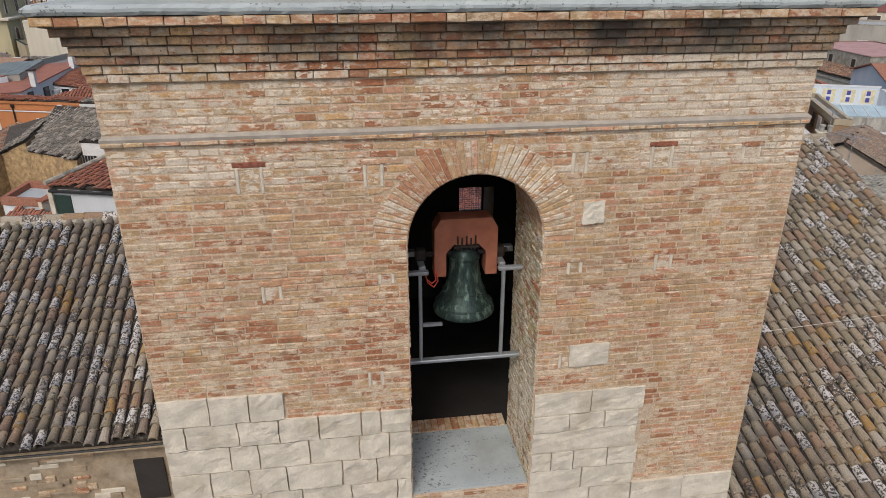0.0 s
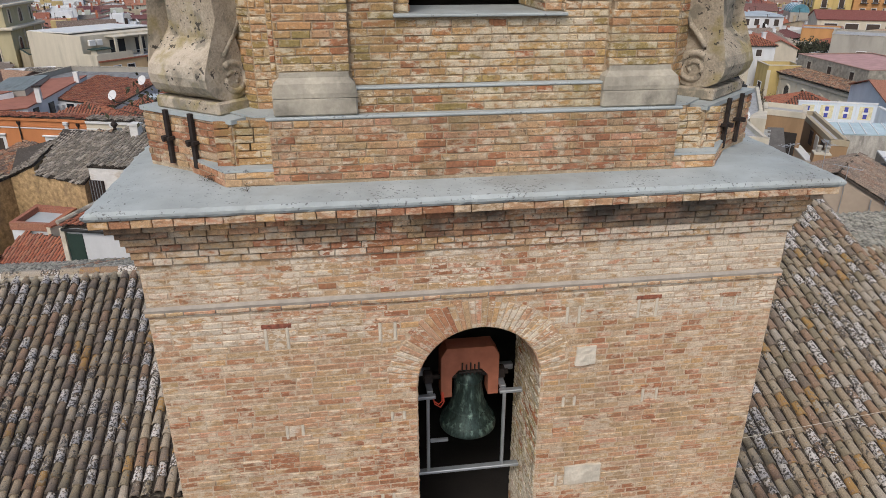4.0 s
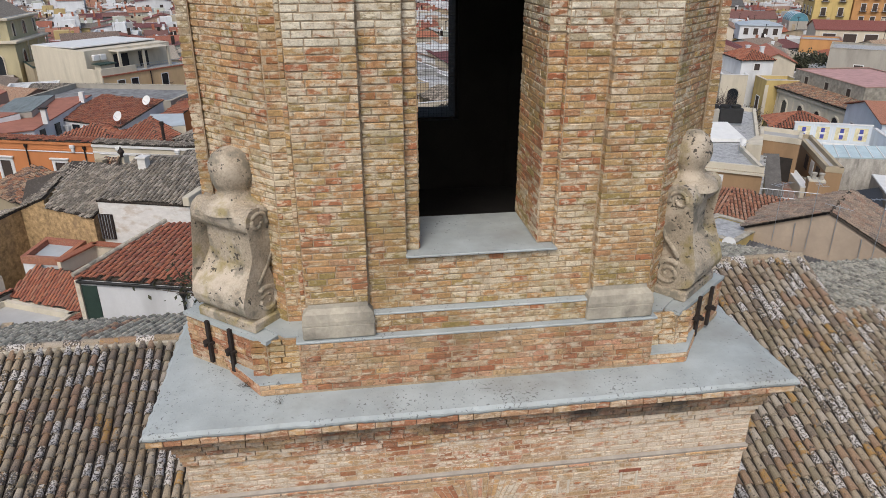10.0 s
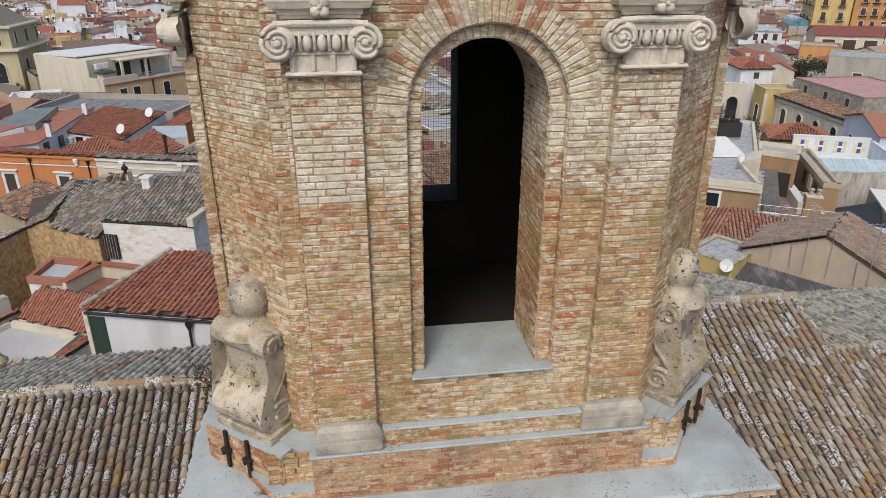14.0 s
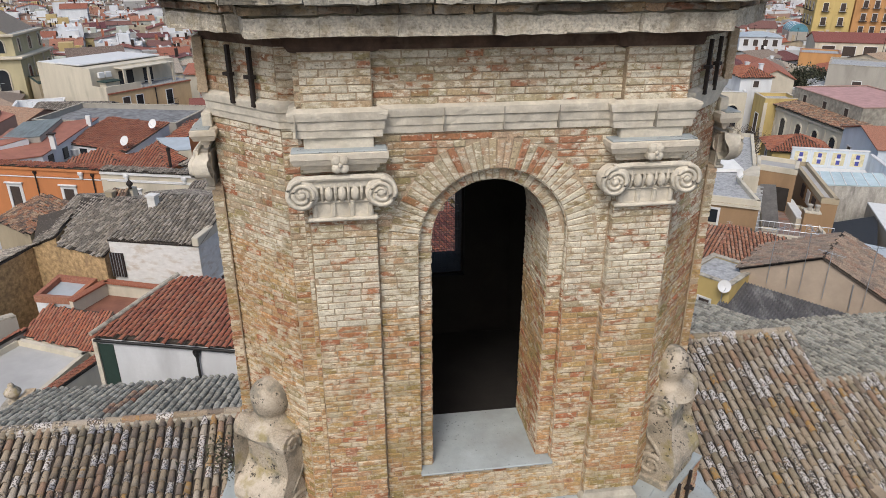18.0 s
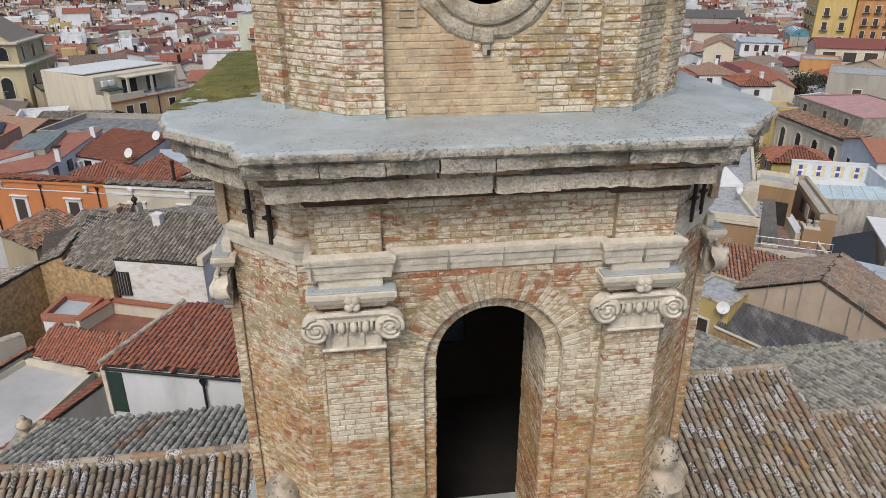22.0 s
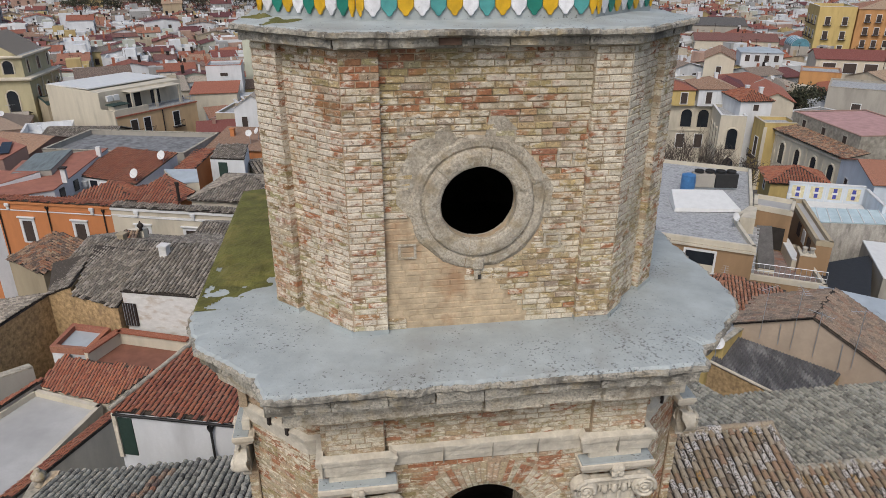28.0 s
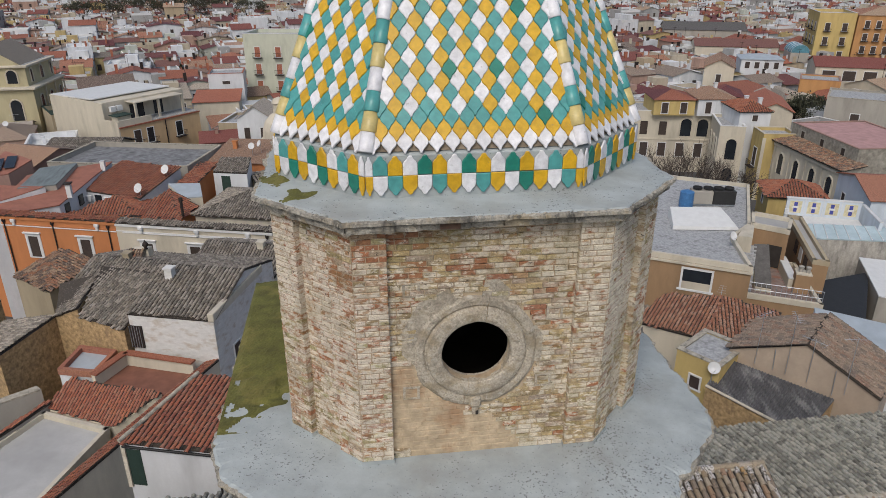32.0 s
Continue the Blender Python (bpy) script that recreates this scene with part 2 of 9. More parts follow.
BR_RED = tones((0.385, 0.295, 0.175), [(0.37, 0.155, 0.075), (0.28, 0.225, 0.11), (0.40, 0.24, 0.125), (0.48, 0.40, 0.28), (0.36, 0.20, 0.10), (0.25, 0.19, 0.105)], 5, spread=0.16)
brick_low = brick_surface("brick_lower", BR_LOW, 0.5, (0.59, 0.48, 0.355), 0.15, reds=0.5, wear=0.7)
brick_limed = brick_surface("brick_limed", BR_LOW, 1.15, (0.62, 0.545, 0.44), 0.15, reds=0.2, wear=0.65)
brick_plinth = brick_surface("brick_plinth", BR_LOW, 0.35, (0.56, 0.48, 0.36), 0.5, 0.25, reds=0.95, wear=0.9)
brick_mid = brick_surface("brick_middle", BR_MID, 0.65, (0.58, 0.505, 0.375), 0.5, reds=0.6, wear=0.85)
brick_pale = brick_surface("brick_pale", BR_PALE, 1.35, (0.62, 0.57, 0.455), 0.35, reds=0.25, wear=0.8)
brick_top = brick_surface("brick_upper", BR_TOP, 1.25, (0.64, 0.585, 0.475), 0.45, reds=0.6)
brick_red = brick_surface("brick_upper_red", BR_RED, 1.15, (0.64, 0.585, 0.485), 0.35, reds=0.8)
brick_soot = brick_surface("brick_sooty", [(a * 0.5 + c * 0.5, b * 0.5 + d * 0.5, e * 0.5 + f * 0.5) for (a, b, e), (c, d, f) in zip(BR_PALE, BR_LOW)], 0.5, (0.48, 0.42, 0.34), 0.3, 0.85)
mortar = mortar_surface("mortar", (0.40, 0.31, 0.21), 0.8, (0.52, 0.44, 0.33), (0.20, 0.155, 0.10))
mortar_low = mortar_surface("pale_mortar", (0.50, 0.385, 0.275), 0.8, (0.58, 0.49, 0.375), (0.40, 0.31, 0.215))
cement = surface("grey_cement", (0.35, 0.315, 0.27), 0.9, scale=8, amount=0.2, fine=40, stain=(0.22, 0.20, 0.17), stain_amount=0.5)
stone = surface("limestone", (0.60, 0.545, 0.45), 0.85, scale=7, amount=0.2, fine=40, bump=0.8, stain=(0.40, 0.34, 0.25), stain_amount=0.55)
# soot on the cornice joints; on the dome shell, painted shade of the tile gaps
soot_shade_mortar = surface("soot_shade_mortar", (0.25, 0.205, 0.15), 0.95, scale=3, amount=0.4, fine=40, stain=(0.07, 0.06, 0.05), stain_amount=0.85)
carved = surface("carved_stone", (0.57, 0.525, 0.435), 0.85, scale=9, amount=0.2, fine=45, bump=0.8, stain=(0.36, 0.31, 0.235), stain_amount=0.45)
old_stone = surface("weathered_stone", (0.38, 0.35, 0.285), 0.9, scale=5, amount=0.3, fine=30, bump=0.6, stain=(0.10, 0.095, 0.08), stain_amount=0.85)
def lichen_surface(name, colour):
    """Old carved stone: worn pale patches, yellow lichen, black specks and fine grain."""
    m, nt, b = shader(name, 0.92)
    grain = noise_at(nt, 55.0, 6.0)
    col = mixed(nt, 0.8, colour, ramp(nt, grain, [(0.3, grey(0.6)), (0.7, grey(1.35))]), "MULTIPLY")
    col = mixed(nt, ramp(nt, noise_at(nt, 2.6, 8.0), [(0.48, grey(0.0)), (0.6, grey(0.75))]), col, (0.54, 0.475, 0.385))
    col = mixed(nt, ramp(nt, noise_at(nt, 4.2, 9.0), [(0.52, grey(0.0)), (0.6, grey(0.8))]), col, (0.20, 0.185, 0.145))
    col = mixed(nt, ramp(nt, noise_at(nt, 3.4, 10.0, (1.1, 1, 1)), [(0.55, grey(0.0)), (0.66, grey(0.65))]), col, (0.27, 0.22, 0.075))
    crowd = ramp(nt, noise_at(nt, 2.0, 4.0), [(0.42, grey(0.0)), (0.62, grey(1.0))])
    t = nt.nodes.new("ShaderNodeMath")
    t.operation, t.inputs[1].default_value = "MULTIPLY_ADD", 0.13
    nt.links.new(crowd, t.inputs[0])
    nt.links.new(noise_at(nt, 22.0, 3.0), t.inputs[2])
    col = mixed(nt, ramp(nt, t.outputs[0], [(0.69, grey(0.0)), (0.72, grey(0.9))]), col, (0.035, 0.032, 0.028))
    finish(nt, b, col)
    bumped(nt, b, grain, 0.9, 0.008)
    return m


moss_stone = lichen_surface("lichen_stone", (0.37, 0.315, 0.24))
def speckled(name, colour, rough, spot, dust):
    """Painted waterproofing: brushed tones, dust, dark specks that crowd in some regions."""
    m, nt, b = shader(name, rough)
    col = ramp(nt, noise_at(nt, 3.0, 6.0), [(0.3, tuple(c * 0.84 for c in colour)), (0.7, tuple(c * 1.12 for c in colour))])
    col = mixed(nt, ramp(nt, noise_at(nt, 1.3, 8.0), [(0.5, grey(0.0)), (0.68, grey(0.6))]), col, dust)
    crowd = ramp(nt, noise_at(nt, 1.0, 5.0), [(0.44, grey(0.0)), (0.62, grey(1.0))])
    fine = noise_at(nt, 34.0, 5.0)
    t = nt.nodes.new("ShaderNodeMath")
    t.operation, t.inputs[1].default_value = "MULTIPLY_ADD", 0.10
    nt.links.new(crowd, t.inputs[0])
    nt.links.new(fine, t.inputs[2])
    col = mixed(nt, ramp(nt, t.outputs[0], [(0.66, grey(0.0)), (0.70, grey(0.75))]), col, spot)
    finish(nt, b, col)
    bumped(nt, b, fine, 0.35, 0.008)
    return m


slab_grey = speckled("grey_waterproofing", (0.36, 0.40, 0.405), 0.7, (0.09, 0.09, 0.085), (0.25, 0.255, 0.235))
# rust on the course under the cornice; also the painted shade of a cornice gap
rust_and_shade_crust = surface("rusty_crust", (0.095, 0.058, 0.04), 0.95, scale=5, amount=0.5, fine=30, bump=0.8, stain=(0.24, 0.19, 0.14), stain_amount=0.5)
# near-black: the shade inside rooms and openings is put into this colour
painted_shade = surface("painted_recess_shade", (0.03, 0.026, 0.023), 0.95, scale=2, amount=0.3)
plaster = surface("old_plaster", (0.50, 0.40, 0.27), 0.9, scale=6.0, amount=0.3, fine=30, bump=0.7, stain=(0.33, 0.19, 0.10), stain_amount=0.75)
ring_stone = crust_surface("oculus_stone", (0.45, 0.405, 0.325), (0.21, 0.18, 0.135), 0.7)
iron = surface("rusty_iron", (0.035, 0.026, 0.022), 0.8, 0.3, scale=12, amount=0.5)
steel = surface("galvanised_steel", (0.38, 0.41, 0.44), 0.45, 0.6, scale=6, amount=0.15)
bronze = surface("green_bronze", (0.04, 0.065, 0.058), 0.45, 0.6, scale=14, amount=0.5, fine=35, stain=(0.24, 0.36, 0.30), stain_amount=0.75, stretch=(2.5, 2.5, 0.7))
yoke_paint = surface("red_oxide_paint", (0.36, 0.13, 0.075), 0.7, 0.1, scale=5, amount=0.3, stain=(0.2, 0.07, 0.04))
cable_red = surface("red_cable", (0.5, 0.06, 0.03), 0.5)
black_wire = surface("black_wire", (0.02, 0.02, 0.02), 0.6)
glaze_white = glazed("white_glaze", (0.74, 0.745, 0.77))
glaze_yellow = glazed("yellow_glaze", (0.64, 0.38, 0.02))
glaze_green = glazed("turquoise_glaze", (0.085, 0.33, 0.32))
glaze_dark = glazed("dark_green_glaze", (0.02, 0.21, 0.155))
glaze_cream = glazed("pale_yellow_glaze", (0.60, 0.49, 0.20))


def old_tile_surface(name, palette):
    """Sun-bleached clay: plain tiles, some with black and white lichen clumps, some with ochre lichen."""
    m, nt, b = shader(name, 0.92)
    r = piece_random(nt)
    col = ramp(nt, r, [(i / len(palette), c) for i, c in enumerate(palette)], True)
    grain = noise_at(nt, 45.0, 6.0)
    col = mixed(nt, 0.8, col, ramp(nt, grain, [(0.3, grey(0.5)), (0.7, grey(1.2))]), "MULTIPLY")

    def clump(shift, share, scale, lo):
        """A mask that is dense on a share of the tiles and rare on the rest."""
        add = nt.nodes.new("ShaderNodeMath")
        add.operation, add.inputs[1].default_value = "ADD", shift
        nt.links.new(r, add.inputs[0])
        dice = nt.nodes.new("ShaderNodeTexWhiteNoise")
        dice.noise_dimensions = "1D"
        nt.links.new(add.outputs[0], dice.inputs["W"])
        t = nt.nodes.new("ShaderNodeMath")
        t.operation, t.inputs[1].default_value = "MULTIPLY_ADD", 0.2
        nt.links.new(ramp(nt, dice.outputs["Value"], [(1 - share, grey(0.0)), (1 - share * 0.5, grey(1.0))]), t.inputs[0])
        nt.links.new(noise_at(nt, scale, 7.0), t.inputs[2])
        return ramp(nt, t.outputs[0], [(lo, grey(0.0)), (lo + 0.05, grey(0.9))])

    col = mixed(nt, clump(0.31, 0.07, 12.0, 0.63), col, (0.33, 0.195, 0.065))
    col = mixed(nt, clump(0.53, 0.34, 14.0, 0.605), col, (0.055, 0.05, 0.045))
    col = mixed(nt, clump(0.53, 0.30, 23.0, 0.66), col, (0.56, 0.53, 0.50))
    finish(nt, b, col)
    bumped(nt, b, grain, 0.5, 0.01)
    return m


coppi = old_tile_surface("old_clay_tiles", [(0.277, 0.214, 0.143), (0.344, 0.290, 0.218), (0.235, 0.185, 0.139), (0.319, 0.252, 0.176), (0.386, 0.336, 0.269), (0.202, 0.160, 0.122), (0.344, 0.290, 0.218), (0.302, 0.202, 0.130), (0.344, 0.286, 0.206), (0.252, 0.210, 0.143), (0.328, 0.265, 0.185), (0.294, 0.197, 0.134)])
# clay channels in near-black: shade of the gaps between tiles is painted in
coppi_gap_shade = tile_surface("old_clay_channels", [(0.035, 0.028, 0.022), (0.055, 0.044, 0.034), (0.028, 0.024, 0.021)], 0.15)
dusty_tiles = tile_surface("dusty_brown_tiles", [(0.21, 0.165, 0.13), (0.25, 0.19, 0.145), (0.17, 0.135, 0.11), (0.27, 0.20, 0.15), (0.23, 0.15, 0.11)], 0.4)
rust_tiles = tile_surface("orange_red_tiles", [(0.33, 0.15, 0.085), (0.28, 0.12, 0.07), (0.36, 0.18, 0.11), (0.25, 0.11, 0.07), (0.38, 0.22, 0.15), (0.30, 0.135, 0.08)], 0.4)
red_tiles = tile_surface("red_clay_tiles", [(0.31, 0.105, 0.058), (0.27, 0.095, 0.054), (0.33, 0.125, 0.068), (0.28, 0.11, 0.07), (0.23, 0.08, 0.05), (0.30, 0.135, 0.085)], 0.14)
brown_tiles = tile_surface("brown_clay_tiles", [(0.24, 0.145, 0.095), (0.30, 0.18, 0.115), (0.17, 0.115, 0.085), (0.30, 0.14, 0.08), (0.34, 0.24, 0.16), (0.14, 0.10, 0.08)], 0.6)
grey_tiles = tile_surface("grey_clay_tiles", [(0.22, 0.19, 0.15), (0.31, 0.27, 0.22), (0.16, 0.14, 0.115), (0.26, 0.23, 0.19), (0.18, 0.16, 0.135), (0.35, 0.31, 0.26)], 0.45)
far_red = tile_surface("dull_red_tiles", [(0.18, 0.058, 0.046), (0.22, 0.075, 0.05), (0.13, 0.045, 0.042), (0.25, 0.09, 0.055), (0.16, 0.075, 0.062), (0.11, 0.034, 0.036)], 0.12)
brick_cornice = brick_surface("brick_cornice", BR_LOW, 0.55, (0.47, 0.40, 0.31), 0.12, 0.9)
asphalt = surface("asphalt", (0.075, 0.075, 0.078), 0.9, scale=0.05, amount=0.3, fine=1.0)
glass_dark = surface("window_glass", (0.02, 0.024, 0.03), 0.15, scale=0.4, amount=0.3, bump=0)
worn_felt = surface("worn_dark_felt", (0.20, 0.205, 0.21), 0.85, scale=1.5, amount=0.4, fine=12, stain=(0.07, 0.07, 0.07), stain_amount=0.8)
shutter = surface("dark_shutter", (0.05, 0.035, 0.028), 0.7, scale=3)
green_shutter = surface("green_shutter", (0.02, 0.045, 0.035), 0.7, scale=3)
white_paint = surface("white_paint", (0.62, 0.63, 0.63), 0.7, scale=0.5, amount=0.1, fine=6)
roof_felt = surface("grey_felt", (0.36, 0.37, 0.375), 0.85, scale=5.0, amount=0.3, fine=22, stain=(0.17, 0.17, 0.17), stain_amount=0.7)
pvc_white = surface("white_sheet", (0.62, 0.63, 0.62), 0.5, scale=2, amount=0.08)
zinc = surface("zinc_sheet", (0.42, 0.47, 0.50), 0.45, 0.2, scale=1, amount=0.12)
leaf_dark = surface("dark_leaves", (0.05, 0.055, 0.03), 0.8, scale=8, amount=0.5)
twig_brown = surface("bare_twigs", (0.07, 0.055, 0.045), 0.9, scale=8, amount=0.3)
rubble_ochre = surface("ochre_rubble", (0.40, 0.275, 0.14), 0.95, scale=4.0, amount=0.5, fine=9, bump=1.0, stain=(0.25, 0.17, 0.10), stain_amount=0.7)
flaked_white = surface("flaking_whitewash", (0.60, 0.595, 0.575), 0.9, scale=2.5, amount=0.12, fine=14, bump=0.8, stain=(0.40, 0.33, 0.25), stain_amount=0.7, stretch=(1, 1, 2.2))
lichen_tiles = tile_surface("grey_green_tiles", [(0.27, 0.26, 0.21), (0.33, 0.32, 0.27), (0.22, 0.215, 0.18), (0.36, 0.34, 0.28), (0.19, 0.18, 0.15)], 0.8)
WALLS = {k: surface("render_" + k, c, 0.9, scale=0.9, amount=0.10, fine=9, bump=0.15, stain=tuple(x * 0.55 for x in c), stain_amount=0.5, stretch=(1, 1, 0.3)) for k, c in {
    "cream": (0.53, 0.485, 0.39), "white": (0.60, 0.62, 0.64), "beige": (0.55, 0.39, 0.22), "yellow": (0.50, 0.38, 0.15), "theatre": (0.43, 0.385, 0.245), "flats": (0.47, 0.25, 0.10), "orange": (0.47, 0.185, 0.07),
    "tan": (0.31, 0.20, 0.11), "grey": (0.34, 0.32, 0.28), "ochre": (0.31, 0.20, 0.09), "pink": (0.32, 0.20, 0.16), "sand": (0.38, 0.32, 0.22), "paleblue": (0.55, 0.61, 0.67), "palegreen": (0.50, 0.52, 0.42)}.items()}


# ---- building helpers ----
def part(name, bm, material, parent=None, label=""):
    """One mesh object from a bmesh, under a thing or a part."""
    bmesh.ops.recalc_face_normals(bm, faces=bm.faces)
    me = bpy.data.meshes.new(name)
    bm.to_mesh(me)
    bm.free()
    me.materials.append(material)
    ob = new(name, me)
    if parent:
        ob.parent = parent
    if label:
        ob["label"] = label
    return ob


def soup(name, verts, faces, material, parent=None, label="", smooth=False):
    me = bpy.data.meshes.new(name)
    me.from_pydata(verts, [], faces)
    me.materials.append(material)
    if smooth:
        me.polygons.foreach_set("use_smooth", [True] * len(faces))
    me.update()
    ob = new(name, me)
    if parent:
        ob.parent = parent
    if label:
        ob["label"] = label
    return ob


def thing(name, label, category, group="", kind=""):
    return tagged(new(name), label, category, group, kind)


def box(bm, x0, x1, y0, y1, z0, z1, m=None, bevel=0.0):
    vs = [bm.verts.new((x, y, z)) for z in (z0, z1) for y in (y0, y1) for x in (x0, x1)]
    fs = [bm.faces.new([vs[i] for i in q]) for q in ((0, 2, 3, 1), (4, 5, 7, 6), (0, 1, 5, 4), (2, 6, 7, 3), (0, 4, 6, 2), (1, 3, 7, 5))]
    if bevel:
        es = {e for f in fs for e in f.edges}
        r = bmesh.ops.bevel(bm, geom=list(es), offset=bevel, segments=1, affect="EDGES")
        vs = list({v for f in r["faces"] for v in f.verts} | {v for v in vs if v.is_valid})
    if m:
        bmesh.ops.transform(bm, matrix=m, verts=vs)
    return bm


def boxed(*a, **k):
    return box(bmesh.new(), *a, **k)


def prism(bm, outline, z0, z1):
    """An upright prism on a closed outline of (x, y)."""
    lo = [bm.verts.new((x, y, z0)) for x, y in outline]
    hi = [bm.verts.new((x, y, z1)) for x, y in outline]
    n = len(outline)
    for i in range(n):
        bm.faces.new((lo[i], lo[(i + 1) % n], hi[(i + 1) % n], hi[i]))
    bm.faces.new(lo[::-1])
    bm.faces.new(hi)
    return bm


def offset(outline, d):
    """The outline moved outwards by d (counter-clockwise outlines)."""
    out, n = [], len(outline)
    for i in range(n):
        p, a, b = Vector(outline[i]), Vector(outline[i - 1]), Vector(outline[(i + 1) % n])
        e1, e2 = (p - a).normalized(), (b - p).normalized()
        n1, n2 = Vector((e1.y, -e1.x)), Vector((e2.y, -e2.x))
        k = n1 + n2
        out.append(tuple(p + k * (d / max(0.3, k.dot(n1)))))
    return out


def moulding(bm, outline, profile, cap=False, wobble=0.0, cuts=0.0, seed=1, layer=9):
    """Sweeps a profile of (outward offset, z) round an outline; cap closes the top. wobble frays the edges."""
    if cuts:
        fine = []
        for i, p in enumerate(outline):
            q = outline[(i + 1) % len(outline)]
            n = max(1, int(math.dist(p, q) / cuts))
            fine += [(p, q, k / n) for k in range(n)]
    rings = []
    for o, z, *calm in profile:
        pts = offset(outline, o)
        wob = wobble * (calm[0] if calm else 1.0)
        if cuts:
            res = []
            for p, q, k in fine:
                i = outline.index(p)
                a, b = pts[i], pts[(i + 1) % len(pts)]
                res.append((a[0] + (b[0] - a[0]) * k, a[1] + (b[1] - a[1]) * k))
            pts = res
        ring = []
        for x, y in pts:
            w = wob * noise.noise(Vector((x * 3.1, y * 3.1, z * layer + seed))) + wob * 0.6 * noise.noise(Vector((x * 11, y * 11, z * layer * 1.6 + seed))) + wob * 0.4 * noise.noise(Vector((x * 31, y * 31, z * layer * 2 + seed)))
            r = math.hypot(x, y)
            ring.append(bm.verts.new((x * (1 + w / r), y * (1 + w / r), z + w * 0.3)))
        rings.append(ring)
    n = len(rings[0])
    for a, b in zip(rings, rings[1:]):
        for i in range(n):
            bm.faces.new((a[i], a[(i + 1) % n], b[(i + 1) % n], b[i]))
    if cap:
        bm.faces.new(rings[-1])
    return bm


def tube(bm, pts, r, sides=6):
    """A round bar along a line of points; r may be a list."""
    rings = []
    for i, p in enumerate(pts):
        p = Vector(p)
        a, b = Vector(pts[max(0, i - 1)]), Vector(pts[min(len(pts) - 1, i + 1)])
        d = (b - a).normalized()
        s = d.cross(Vector((0, 0, 1)) if abs(d.z) < 0.9 else Vector((1, 0, 0))).normalized()
        t = d.cross(s)
        rr = r[i] if isinstance(r, (list, tuple)) else r
        rings.append([bm.verts.new(p + (s * math.cos(k * math.tau / sides) + t * math.sin(k * math.tau / sides)) * rr) for k in range(sides)])
    for a, b in zip(rings, rings[1:]):
        for k in range(sides):
            bm.faces.new((a[k], a[(k + 1) % sides], b[(k + 1) % sides], b[k]))
    bm.faces.new(rings[0][::-1])
    bm.faces.new(rings[-1])
    return bm


def ball(bm, c, r, sub=2, m=None):
    mat = Matrix.LocRotScale(c, None, r if isinstance(r, tuple) else (r, r, r))
    bmesh.ops.create_icosphere(bm, subdivisions=sub, radius=1.0, matrix=(m @ mat) if m else mat)
    return bm


def lathe(bm, profile, sides=32, centre=(0, 0)):
    """Turns a profile of (radius, z) round an upright axis."""
    rings = [[bm.verts.new((centre[0] + r * math.cos(k * math.tau / sides), centre[1] + r * math.sin(k * math.tau / sides), z)) for k in range(sides)] for r, z in profile]
    for a, b in zip(rings, rings[1:]):
        for k in range(sides):
            bm.faces.new((a[k], a[(k + 1) % sides], b[(k + 1) % sides], b[k]))
    return bm


def smooth(ob):
    ob.data.polygons.foreach_set("use_smooth", [True] * len(ob.data.polygons))
    return ob


Z = Vector((0, 0, 1))


def brick_shape(s0, s1, z0, z1, d, rnd, deep=0.02):
    """Twelve corners of one worn brick: back ring, shoulder ring, face ring, as (along, up, out)."""
    c = 0.005
    j = lambda k=0.003: rnd.uniform(-k, k)
    back = [(s0, z0, -deep), (s1, z0, -deep), (s1, z1, -deep), (s0, z1, -deep)]
    mid = [(s0 + j(), z0 + j(0.003), d - c), (s1 + j(), z0 + j(0.003), d - c), (s1 + j(), z1 + j(0.003), d - c), (s0 + j(), z1 + j(0.003), d - c)]
    face = [(s0 + c + j(), z0 + c + j(0.003), d + j()), (s1 - c + j(), z0 + c + j(0.003), d + j()), (s1 - c + j(), z1 - c + j(0.003), d + j()), (s0 + c + j(), z1 - c + j(0.003), d + j())]
    return back + mid + face


BRICK_FACES = [(8, 9, 10, 11)] + [(4 + i, 4 + (i + 1) % 4, 8 + (i + 1) % 4, 8 + i) for i in range(4)] + [(i, (i + 1) % 4, 4 + (i + 1) % 4, 4 + i) for i in range(4)]
loose_meshes = {}


def loose_mesh(material, kind="brick", length=0.25, height=0.052, depth=0.012):
    """Eight worn bricks or blocks that loose pieces share."""
    key = (material.name, kind)
    if key not in loose_meshes:
        rnd = random.Random(5)
        loose_meshes[key] = []
        for _ in range(8):
            vs = brick_shape(0, length, 0, height, depth * rnd.uniform(0.4, 1.2), rnd)
            me = bpy.data.meshes.new(kind)
            me.from_pydata([(s / length, -o, z / height) for s, z, o in vs], [], BRICK_FACES)
            me.materials.append(material)
            loose_meshes[key].append(me)
    return loose_meshes[key]


def cut_spans(spans, a, b):
    out = []
    for s0, s1 in spans:
        if b <= s0 or a >= s1:
            out.append((s0, s1))
            continue
        if a - s0 > 0.03:
            out.append((s0, a))
        if s1 - b > 0.03:
            out.append((b, s1))
    return out


